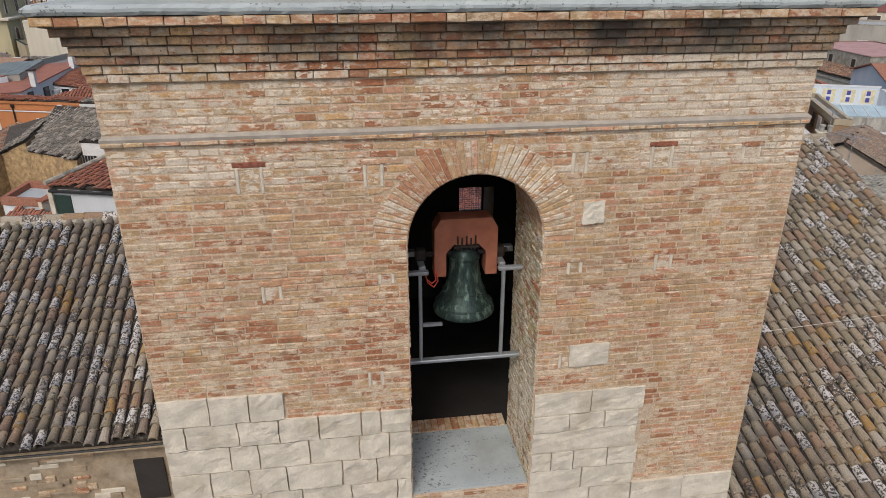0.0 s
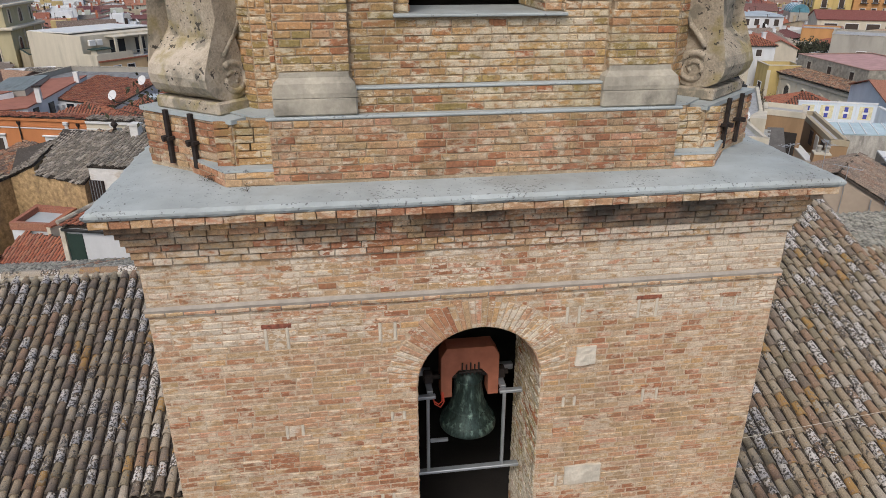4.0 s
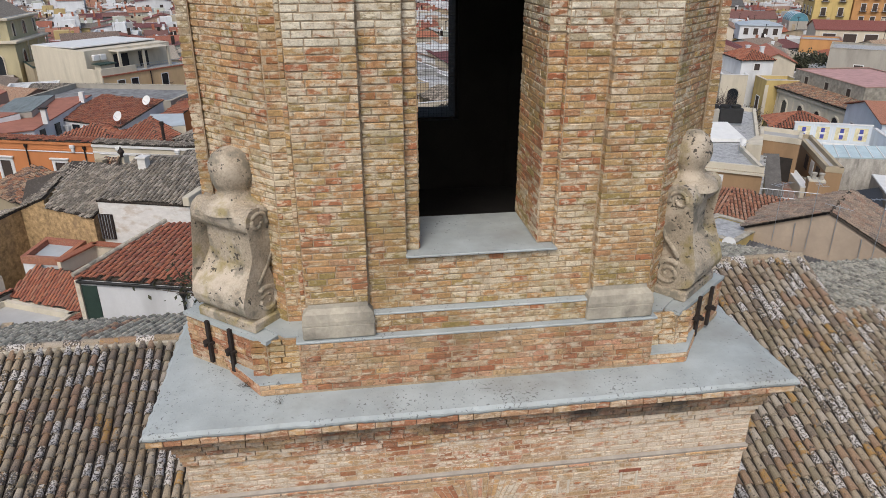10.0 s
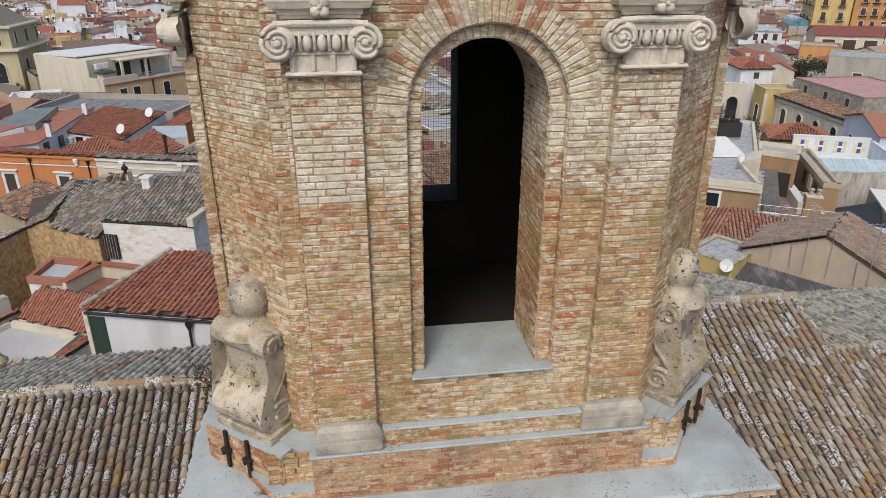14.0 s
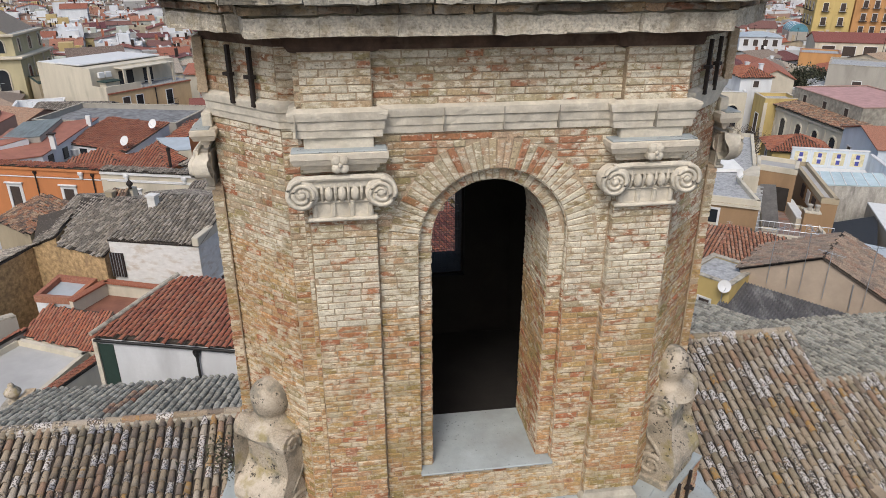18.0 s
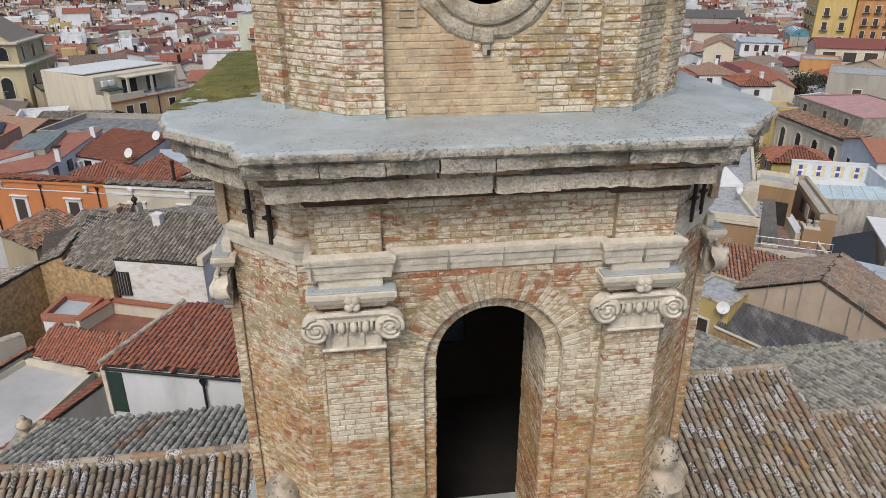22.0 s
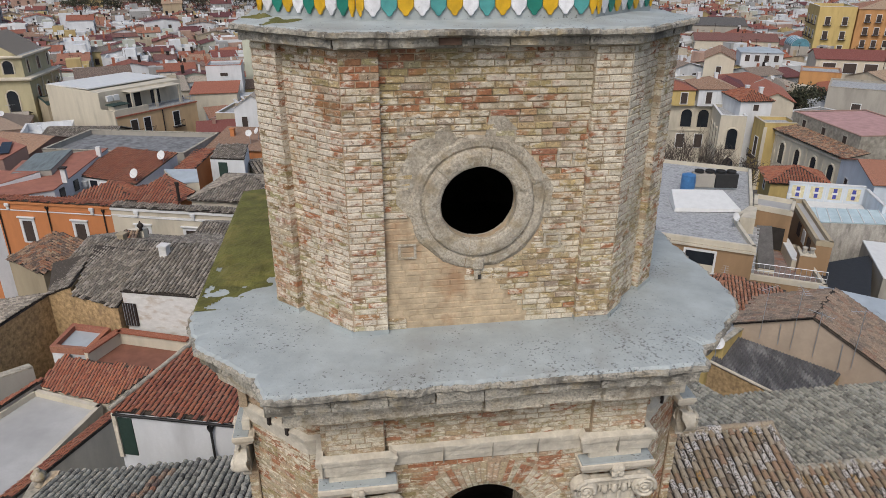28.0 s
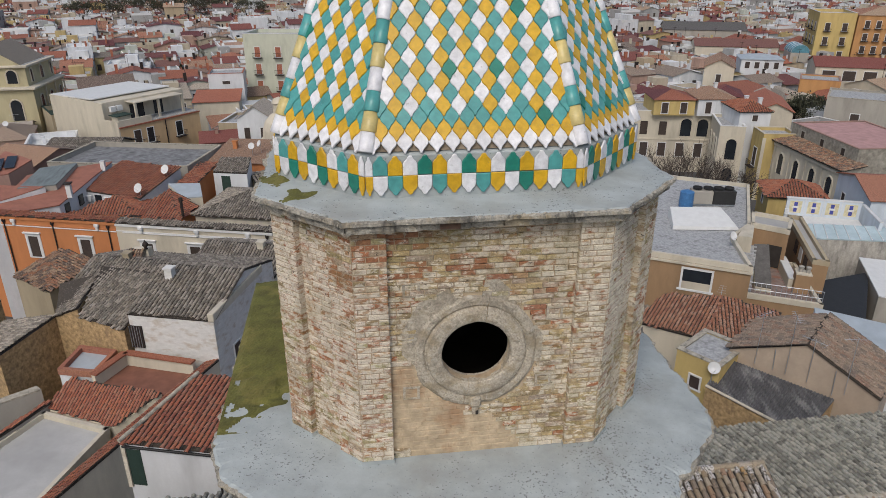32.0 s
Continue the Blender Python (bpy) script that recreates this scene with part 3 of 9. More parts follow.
def brickwork(parent, p0, u, width, z0, z1, material, openings=None, seed=1, course=0.0605, length=0.262, proud=0.006, loose=None, joint=0.010, deep=0.02, name="brick"):
    """Courses of bricks on an upright face that starts at p0 and runs along u; openings(z) gives (from, to) pairs to leave free.
    loose=(zlow, zhigh, count): those bricks become parts of their own, the rest one joined mesh."""
    rnd = random.Random(seed)
    u = Vector(u).normalized()
    n = u.cross(Z)
    p0 = Vector((p0[0], p0[1], 0))
    verts, faces, made = [], [], 0
    z, row = z0, 0
    while z < z1 - 0.02:
        top = min(z + course, z1)
        free = [(0.0, width)]
        if openings:
            for a, b in openings((z + top) / 2):
                free = cut_spans(free, a, b)
        for f0, f1 in free:
            s = f0 - (length * 0.5 if row % 2 else 0) * rnd.uniform(0.6, 1.0)
            while s < f1 - 0.01:
                e = s + length * (rnd.uniform(0.48, 0.62) if rnd.random() < 0.58 else rnd.uniform(0.8, 1.05))
                if f1 - e < 0.07:
                    e = f1 + joint * 0.5
                a, b = max(s, f0) + joint / 2, min(e, f1) - joint / 2
                s = e
                if b - a < 0.02:
                    continue
                d = 0.75 * proud + proud * (rnd.uniform(0.0, 0.3) if rnd.random() < 0.1 else rnd.uniform(0.4, 1.1))
                lo, hi = z + joint / 2, top - joint / 2
                if loose and made < loose[2] and loose[0] <= z < loose[1] and deep < 0.03:
                    me = rnd.choice(loose_mesh(material))
                    ob = new(name, me)
                    ob.parent = parent
                    m = Matrix((u * (b - a), -n, Z * (hi - lo))).transposed().to_4x4()
                    m.translation = p0 + u * a + Z * lo + n * (d - 0.008)
                    ob.matrix_world = m
                    made += 1
                else:
                    k = len(verts)
                    verts += [p0 + u * x + Z * y + n * o for x, y, o in brick_shape(a, b, lo, hi, d, rnd, deep)]
                    faces += [tuple(k + i for i in f) for f in BRICK_FACES]
        z += course
        row += 1
    if verts:
        tagged(soup("bricks", verts, faces, material, parent), kind="stuff")


def radial_bricks(parent, cx, y, cz, r0, r1, count, material, a0=0.0, a1=math.pi, proud=0.02, seed=3, name="voussoir"):
    """The wedge bricks of an arch on a face that looks towards -y."""
    rnd = random.Random(seed)
    for i in range(count):
        t0 = a0 + (a1 - a0) * (i + 0.07) / count
        t1 = a0 + (a1 - a0) * (i + 0.93) / count
        ro = r1 + rnd.uniform(-0.03, 0.03)
        yy = y - proud * rnd.uniform(0.6, 1.3)
        bm = bmesh.new()
        vs = [bm.verts.new((cx + r * math.cos(t), q, cz + r * math.sin(t))) for q in (yy, y + 0.02) for r, t in ((r0, t0), (ro, t0), (ro, t1), (r0, t1))]
        bm.faces.new(vs[:4])
        for k in range(4):
            bm.faces.new((vs[k], vs[(k + 1) % 4], vs[4 + (k + 1) % 4], vs[4 + k]))
        bmesh.ops.bevel(bm, geom=[e for e in bm.edges if all(v in vs[:4] for v in e.verts)], offset=0.006, segments=1, affect="EDGES")
        part(name, bm, material, parent)


def arch_soffit(parent, cx, cz, r, y0, y1, count, material):
    for i in range(count):
        bm = bmesh.new()
        t0, t1 = math.pi * (i + 0.06) / count, math.pi * (i + 0.94) / count
        vs = [bm.verts.new((cx + rr * math.cos(t), y, cz + rr * math.sin(t))) for y in (y0, y1) for rr, t in ((r - 0.01, t0), (r - 0.01, t1), (r + 0.02, t1), (r + 0.02, t0))]
        for q in ((0, 1, 2, 3), (7, 6, 5, 4), (0, 4, 5, 1), (1, 5, 6, 2), (3, 2, 6, 7), (0, 3, 7, 4)):
            bm.faces.new([vs[k] for k in q])
        part("soffit_brick", bm, material, parent)


def arch_wall(x0, x1, z0, z1, ya, yb, cx, half, sill, spring, seg=20):
    """A wall between ya and yb with a round-headed opening through it."""
    arc = [(cx - half * math.cos(math.pi * i / seg), spring + half * math.sin(math.pi * i / seg)) for i in range(seg + 1)]
    xl, xr = cx - half, cx + half
    quads = [[(x0, z0), (xl, z0), (xl, sill), (x0, sill)], [(xl, z0), (xr, z0), (xr, sill), (xl, sill)], [(xr, z0), (x1, z0), (x1, sill), (xr, sill)],
             [(x0, sill), (xl, sill), (xl, spring), (x0, spring)], [(xr, sill), (x1, sill), (x1, spring), (xr, spring)],
             [(x0, spring), (xl, spring), (xl, z1), (x0, z1)], [(xr, spring), (x1, spring), (x1, z1), (xr, z1)]]
    quads += [[p, q, (q[0], z1), (p[0], z1)] for p, q in zip(arc, arc[1:])]
    rim = [(xr, sill), (xl, sill)] + arc + [(xr, sill)]
    bm = bmesh.new()
    made = {}

    def at(x, y, z):
        key = (round(x, 4), y, round(z, 4))
        if key not in made:
            made[key] = bm.verts.new((x, y, z))
        return made[key]

    for q in quads:
        bm.faces.new([at(x, ya, z) for x, z in q])
        bm.faces.new([at(x, yb, z) for x, z in q[::-1]])
    for p, q in zip(rim, rim[1:]):
        bm.faces.new((at(p[0], ya, p[1]), at(q[0], ya, q[1]), at(q[0], yb, q[1]), at(p[0], yb, p[1])))
    for xe, zs in ((x0, (z0, sill, spring, z1)), (x1, (z0, sill, spring, z1))):
        for za, zb in zip(zs, zs[1:]):
            bm.faces.new((at(xe, ya, za), at(xe, yb, za), at(xe, yb, zb), at(xe, ya, zb)))
    return bm


def arch_gap(cx, half, sill, spring, x0, ring=0.0):
    """For brickwork: the part of a course that the opening and its ring take up."""
    def gaps(z):
        r = half + ring
        if z < sill - 0.02 or z > spring + r:
            return []
        if z <= spring:
            return [(cx - half - x0, cx + half - x0)]
        w = math.sqrt(max(0, r * r - (z - spring) ** 2))
        return [(cx - w - x0, cx + w - x0)]
    return gaps


def chamfered(half, a):
    """A square of that half width with cut corners; each straight side is 2a long. Counter-clockwise from the front left."""
    return [(-a, -half), (a, -half), (half, -a), (half, a), (a, half), (-a, half), (-half, a), (-half, -a)]


def spiral(cx, cz, y, r0, turns, sign=1, start=0.0, n=40, end=0.12):
    return [(cx + sign * (r0 * (1 - (1 - end) * i / n)) * math.cos(start + turns * math.tau * i / n), y, cz + (r0 * (1 - (1 - end) * i / n)) * math.sin(start + turns * math.tau * i / n)) for i in range(n + 1)]


def rough_blocks(parent, outline, z0, z1, inner, outer, length, material, seed=1, name="cornice_stone", keep=lambda p, q: True, amp=0.009):
    """Worn blocks of their own along the edges of an outline, from the inner to the outer offset."""
    rnd = random.Random(seed)
    pin, pout = offset(outline, inner), offset(outline, outer)
    for i in range(len(outline)):
        j = (i + 1) % len(outline)
        if not keep(outline[i], outline[j]):
            continue
        a, b, c, d = (Vector((*p, 0)) for p in (pin[i], pin[j], pout[j], pout[i]))
        n = max(1, round((c - d).length / length))
        cuts = sorted([0.0, 1.0] + [(k + rnd.uniform(-0.25, 0.25)) / n for k in range(1, n)])
        for s0, s1 in zip(cuts, cuts[1:]):
            g = 0.006 / max(0.1, (c - d).length)
            lo, hi = z0 + rnd.uniform(0.0, 0.012), z1 - rnd.uniform(0.0, 0.012)
            push = (c - b).normalized() * rnd.uniform(-0.025, 0.012)
            base = [a.lerp(b, s0 + g), a.lerp(b, s1 - g), d.lerp(c, s1 - g) + push, d.lerp(c, s0 + g) + push]
            bm = bmesh.new()
            vs = [bm.verts.new(p + Z * z) for z in (lo, hi) for p in base]
            for q in ((0, 1, 2, 3), (4, 5, 6, 7), (0, 1, 5, 4), (1, 2, 6, 5), (2, 3, 7, 6), (3, 0, 4, 7)):
                bm.faces.new([vs[k] for k in q])
            bmesh.ops.subdivide_edges(bm, edges=list(bm.edges), cuts=7, use_grid_fill=True)
            for v in bm.verts:
                p = v.co * 11 + Vector((seed, 0, 0))
                v.co += (Vector((noise.noise(p), noise.noise(p + Vector((9, 0, 0))), noise.noise(p + Vector((0, 9, 0))))) + 0.6 * Vector((noise.noise(p * 3.3), noise.noise(p * 3.3 + Vector((5, 0, 0))), noise.noise(p * 3.3 + Vector((0, 5, 0)))))) * amp
            part(name, bm, material, parent)


# ---- ground ----
pale_block = crust_surface("blackened_limestone", (0.55, 0.50, 0.405), (0.16, 0.13, 0.095), 0.65)
grey_block = crust_surface("grey_weathered_stone", (0.34, 0.32, 0.27), (0.085, 0.08, 0.068), 1.0)
ground_bm = bmesh.new()
box(ground_bm, -3000, 3000, -3000, 3000, -1, 0)
tagged(part("ground", ground_bm, asphalt), "grey asphalt streets and yards of the town", "ground", kind="structure")

# ---- bell tower ----
tower = thing("bell_tower", "old brick bell tower of three storeys with a tiled dome", "tower")
D45 = math.sqrt(0.5)

# lower storey: square, 5.48 m wide
H1, WALL1 = 2.74, 0.92
ARCH1 = (0.0, 0.572, 17.66, 20.32)
low = part("lower_wall", arch_wall(-H1, H1, 0, 21.75, -H1, -H1 + WALL1, *ARCH1), mortar_low, tower, "brick wall on pale stone blocks with a round arch")
for x0 in (-H1, H1 - WALL1):
    part("side_wall", boxed(x0, x0 + WALL1, -H1 + WALL1, H1, 0, 21.75), mortar_low, tower)


def holed(name, y0, y1, x0, x1, z0, z1, material):
    """The rear wall with its small barred window, stretch by stretch."""
    for b in ((x0, 0.62, z0, z1), (1.16, x1, z0, z1), (0.62, 1.16, z0, 18.55), (0.62, 1.16, 19.25, z1)):
        part(name, boxed(b[0], b[1], y0, y1, b[2], b[3]), material, tower)


holed("rear_wall", H1 - WALL1, H1, -H1 + WALL1, H1 - WALL1, 0, 21.75, mortar)
inner = H1 - WALL1
# added near-black floor, ceiling and linings paint the shade behind the lower arch
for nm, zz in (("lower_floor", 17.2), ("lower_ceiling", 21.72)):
    part(nm, boxed(-inner, inner, -inner, inner, zz, zz + 0.25), painted_shade, tower)
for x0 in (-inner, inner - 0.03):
    part("dark_lining", boxed(x0, x0 + 0.03, -inner, inner, 17.45, 21.7), painted_shade, tower)
holed("rear_lining", inner - 0.04, inner - 0.01, -inner, inner, 17.45, 21.7, painted_shade)
part("sill_floor", boxed(-0.57, 0.57, -H1 + 0.03, -H1 + WALL1, 17.664, 17.69), slab_grey, tower, "grey cement floor of the opening")
edge = bmesh.new()
for i in range(15):
    box(edge, -0.56 + i * 0.0747, -0.49 + i * 0.0747, -H1 + WALL1 - 0.01, -H1 + WALL1 + 0.2, 17.6, 17.70, bevel=0.005)
part("brick_edge", edge, brick_low, tower)


def gaps_low(z):
    g = arch_gap(0.0, 0.572, 17.66, 20.32, -H1, 0.27)(z)
    if z < 19.0:
        g = g + [(0.0, 1.06 if z >= 18.72 else H1 - 0.572)]
    if z < 18.76:
        g = g + [(H1 + 0.572, H1 + 1.78 - (0.12 if int(z * 6) % 2 else 0.0))]
    if z < 17.6:
        g = g + [(0.0, 2 * H1)]
    # putlog holes, bricked up
    for hx, hz, w, h in HOLES:
        if abs(z - hz) < h / 2:
            g = g + [(hx - w / 2 + H1, hx + w / 2 + H1)]
    if z < 19.25 and z > 19.0:
        g = g + [(H1 + 0.86, H1 + 1.26)]
    return g


HOLES = [(-1.75, 20.92, 0.2, 0.2), (-0.82, 20.92, 0.15, 0.17), (0.83, 20.95, 0.13, 0.17), (1.52, 20.97, 0.19, 0.18), (2.3, 20.98, 0.16, 0.1), (-1.68, 19.95, 0.16, 0.14),
         (0.86, 20.02, 0.13, 0.1), (1.66, 20.02, 0.16, 0.14), (-0.75, 20.03, 0.13, 0.08), (-0.87, 19.06, 0.13, 0.14), (0.85, 19.08, 0.13, 0.13)]
brickwork(low, (-H1, -H1), (1, 0, 0), 2 * H1, 17.0, 20.872, brick_low, gaps_low, 11, loose=(19.3, 20.8, 300), proud=0.0025)
brickwork(low, (-H1, -H1), (1, 0, 0), 2 * H1, 20.872, 21.24, brick_limed, gaps_low, 15, proud=0.0025)
brickwork(low, (-H1, -H1), (1, 0, 0), 2 * H1, 21.29, 21.75, brick_limed, None, 12, proud=0.0025)
for p0, u in (((H1, -H1), (0, 1, 0)), ((-H1, H1), (0, -1, 0))):
    brickwork(low, p0, u, 2 * H1, 17.0, 20.872, brick_low, None, 16, proud=0.0025)
    brickwork(low, p0, u, 2 * H1, 20.872, 21.66, brick_limed, None, 17, proud=0.0025)
# right-hand jamb and left-hand jamb
brickwork(low, (0.572, -H1 + WALL1), (0, -1, 0), WALL1, 17.7, 20.33, brick_top, None, 13)
brickwork(low, (-0.572, -H1), (0, 1, 0), WALL1, 17.7, 20.33, brick_low, None, 14)
radial_bricks(low, 0.0, -H1, 20.32, 0.572, 0.84, 44, brick_limed, proud=0.009)
arch_soffit(low, 0.0, 20.32, 0.572, -H1 + 0.01, -H1 + WALL1, 40, brick_low)
# pale stone blocks
rnd = random.Random(21)


def stone_block(x0, x1, z0, z1, y=-H1, d=0.03):
    bm = boxed(x0 + 0.006, x1 - 0.006, y - d * rnd.uniform(0.6, 1.2), y + 0.05, z0 + 0.006, z1 - 0.006)
    bmesh.ops.subdivide_edges(bm, edges=list(bm.edges), cuts=4, use_grid_fill=True)
    for v in bm.verts:
        p = v.co * 8
        v.co += Vector((noise.noise(p), noise.noise(p + Vector((9, 0, 0))) * 1.3 + 0.7 * noise.noise(p * 3), noise.noise(p + Vector((0, 9, 0))))) * 0.011
    part("stone_block", bm, stone, low)


for z0, z1, xs in ((18.72, 19.0, (-H1, -2.32, -1.98, -1.68)), (18.47, 18.72, (-H1, -2.55, -2.1, -1.75, -1.4, -1.02, -0.85, -0.575)), (18.2, 18.47, (-H1, -2.2, -1.95, -1.5, -1.05, -0.78, -0.575)),
                   (17.92, 18.2, (-H1, -2.4, -2.05, -1.72, -1.22, -0.9, -0.575)), (17.62, 17.92, (-H1, -2.5, -1.98, -1.6, -1.15, -0.72, -0.575)), (17.3, 17.62, (-H1, -2.2, -1.7, -1.2, -0.575)), (16.9, 17.3, (-H1, -2.3, -1.6, -1.0, -0.575)),
                   (18.49, 18.74, (0.575, 1.13, 1.66)), (18.3, 18.49, (0.575, 0.93, 1.28, 1.62)), (18.05, 18.3, (0.575, 1.62)), (17.84, 18.05, (0.575, 0.78, 1.0, 1.35, 1.66)), (17.58, 17.84, (0.575, 1.1, 1.64)), (17.3, 17.58, (0.575, 1.2, 1.64, 2.2, H1)), (16.9, 17.3, (0.575, 1.0, 1.6, H1)), (19.02, 19.25, (0.87, 1.25))):
    for a, b in zip(xs, xs[1:]):
        stone_block(a, b, z0, z1)
stone_block(0.88, 1.08, 20.42, 20.62)
for hx, hz, w, h in HOLES:
    hole = part("blocked_hole", boxed(hx - w / 2 + 0.026, hx + w / 2 - 0.026, -H1 - 0.002, -H1 + 0.03, hz - h / 2, hz + h / 2 - 0.01, bevel=0.006), brick_limed, low)
    for x in (hx - w / 2 + 0.010, hx + w / 2 - 0.010):
        part("lime_jamb", boxed(x - 0.012, x + 0.012, -H1 - 0.007, -H1 + 0.03, hz - h / 2 - 0.01, hz + h / 2 + 0.012, bevel=0.004), stone, hole)
    part("lintel_brick", boxed(hx - w / 2 - 0.02, hx + w / 2 + 0.03, -H1 - 0.007, -H1 + 0.03, hz + h / 2 - 0.006, hz + h / 2 + 0.038, bevel=0.005), red_tiles if w > 0.17 else brick_low, hole)

# string course and first cornice
SQ1 = [(-H1, -H1), (H1, -H1), (H1, H1), (-H1, H1)]
part("string_course", moulding(bmesh.new(), SQ1, [(-0.02, 21.20), (0.008, 21.20), (0.018, 21.225), (0.024, 21.262), (0.0, 21.285), (-0.02, 21.29)], wobble=0.006, cuts=0.12), cement, tower, "thin brick string course under grey cement")
brickwork(low, (-H1 - 0.02, -H1 - 0.02), (1, 0, 0), 2 * H1 + 0.04, 21.203, 21.243, brick_low, None, 29, course=0.04)
corn1 = part("lower_cornice", moulding(bmesh.new(), SQ1, [(-0.02, 21.66), (0.012, 21.665), (0.016, 21.72), (0.026, 21.725), (0.03, 21.785), (0.045, 21.79), (0.05, 21.85), (0.068, 21.855), (0.072, 21.915), (0.095, 21.92), (0.10, 21.98), (0.13, 21.99), (0.15, 22.04), (0.19, 22.05), (0.20, 22.10)], wobble=0.010, cuts=0.14), soot_shade_mortar, tower, "stepped brick cornice with black weathering")
for k, (o, z0, z1, mt) in enumerate(((0.018, 21.662, 21.722, brick_limed), (0.032, 21.724, 21.786, brick_limed), (0.052, 21.79, 21.85, brick_cornice), (0.074, 21.853, 21.916, brick_cornice), (0.10, 21.92, 21.981, brick_cornice), (0.148, 21.986, 22.045, brick_cornice), (0.222, 22.055, 22.118, brick_low))):
    brickwork(corn1, (-H1 - o, -H1 - o), (1, 0, 0), 2 * (H1 + o), z0, z1, mt, None, 31 + k, course=z1 - z0, joint=0.006, proud=0.009)
part("lower_slab", moulding(bmesh.new(), SQ1, [(0.15, 22.11), (0.235, 22.122), (0.25, 22.145), (0.25, 22.165), (0.22, 22.19, 0.4), (0.05, 22.203, 0), (-0.2, 22.21, 0), (-0.7, 22.22, 0)], cap=True, wobble=0.03, cuts=0.04, seed=7, layer=1.5), slab_grey, tower, "blue-grey waterproofed ledge")

# plinth of the middle storey
PF = 2.57
plinth = part("plinth", prism(bmesh.new(), chamfered(2.43, 1.78), 22.2, 22.72), mortar, tower, "brick plinth with grey cement ledges")
part("plinth_front", boxed(-1.66, 1.66, -PF, -2.2, 22.2, 22.72), mortar, plinth)
brickwork(plinth, (-1.66, -PF), (1, 0, 0), 3.32, 22.235, 22.72, brick_plinth, None, 41, loose=(22.2, 22.7, 110))
for sx in (-1, 1):
    brickwork(plinth, (-2.1 if sx < 0 else 1.66, -2.43), (1, 0, 0), 0.44, 22.28, 22.72, brick_mid, None, 42)
    p0, p1 = Vector((sx * 2.77, -1.77, 0)), Vector((sx * 1.95, -2.45, 0))
    if sx > 0:
        p0, p1 = p1, p0
    u = (p1 - p0).normalized()
    n = u.cross(Z)
    w = (p1 - p0).length
    part("corner_pedestal", prism(bmesh.new(), [tuple(q[:2]) for q in (p0, p1, p1 - n * 0.8, p0 - n * 0.8)], 22.2, 22.68), mortar, plinth)
    brickwork(plinth, p0, u, w, 22.235, 22.68, brick_plinth, None, 43 + sx, loose=(22.2, 22.7, 60))
    if sx < 0:
        brickwork(plinth, p1, -n, 0.45, 22.235, 22.68, brick_mid, None, 46)
    else:
        brickwork(plinth, p0 - n * 0.45, n, 0.45, 22.235, 22.68, brick_mid, None, 46)
    part("pedestal_cap", prism(bmesh.new(), [tuple(q[:2]) for q in (p0 + n * 0.02 - u * 0.02, p1 + n * 0.02 + u * 0.02, p1 - n * 0.8 + u * 0.02, p0 - n * 0.8 - u * 0.02)], 22.68, 22.715), slab_grey, plinth)
    # low wedge of brick with a cement top in the nook beside the front
    wedge = [(sx * 2.36, -2.12), (sx * 2.03, -2.565), (sx * 1.64, -2.565), (sx * 1.64, -2.35), (sx * 1.95, -2.35)]
    wedge = wedge if sx < 0 else wedge[::-1]
    part("low_step", prism(bmesh.new(), wedge, 22.2, 22.325), mortar, plinth)
    part("step_cement", prism(bmesh.new(), offset(wedge, 0.008), 22.325, 22.345), slab_grey, plinth)
    brickwork(plinth, (-2.03 if sx < 0 else 1.64, -2.565), (1, 0, 0), 0.39, 22.21, 22.325, brick_low, None, 49)
    q0, q1 = (Vector((sx * 2.36, -2.12, 0)), Vector((sx * 2.03, -2.565, 0)))[::-sx]
    brickwork(plinth, q0, q1 - q0, (q1 - q0).length, 22.21, 22.325, brick_low, None, 50)
    # flat iron ties on the pedestal
    face_m = Matrix((u, -n, Z)).transposed().to_4x4()
    face_m.translation = (p0 + p1) / 2
    for sx2 in (-0.2 if sx < 0 else 0.2, 0.1 if sx < 0 else -0.1):
        bm = boxed(sx2 - 0.02, sx2 + 0.02, -0.05, -0.02, 22.27, 22.72, m=face_m)
        box(bm, sx2 - 0.06, sx2 + 0.04, -0.07, -0.01, 22.47, 22.5, m=face_m @ Matrix.Rotation(0.0, 4, "Z"))
        box(bm, sx2 - 0.012, sx2 + 0.012, -0.10, -0.03, 22.465, 22.505, m=face_m)
        part("iron_tie", bm, iron, plinth, "dark iron wall tie")
for sx in (-1, 1):
    th = radians(135 * sx)
    part("corner_pedestal", boxed(-0.6, 0.6, -3.22, -2.3, 22.2, 22.71, m=Matrix.Rotation(th, 4, "Z")), mortar, plinth)
part("plinth_cover", prism(bmesh.new(), chamfered(2.435, 1.785), 22.72, 22.733), slab_grey, plinth)
part("plinth_ledge", boxed(-1.68, 1.68, -PF - 0.012, -2.3, 22.72, 22.745, bevel=0.008), slab_grey, plinth)
part("step_course", boxed(-1.0, 1.0, -2.50, -2.3, 22.745, 22.93), mortar, plinth)
brickwork(plinth, (-1.0, -2.50), (1, 0, 0), 2.0, 22.75, 22.93, brick_mid, None, 48)
part("step_ledge", boxed(-1.0, 1.0, -2.515, -2.3, 22.93, 22.95, bevel=0.006), slab_grey, plinth)

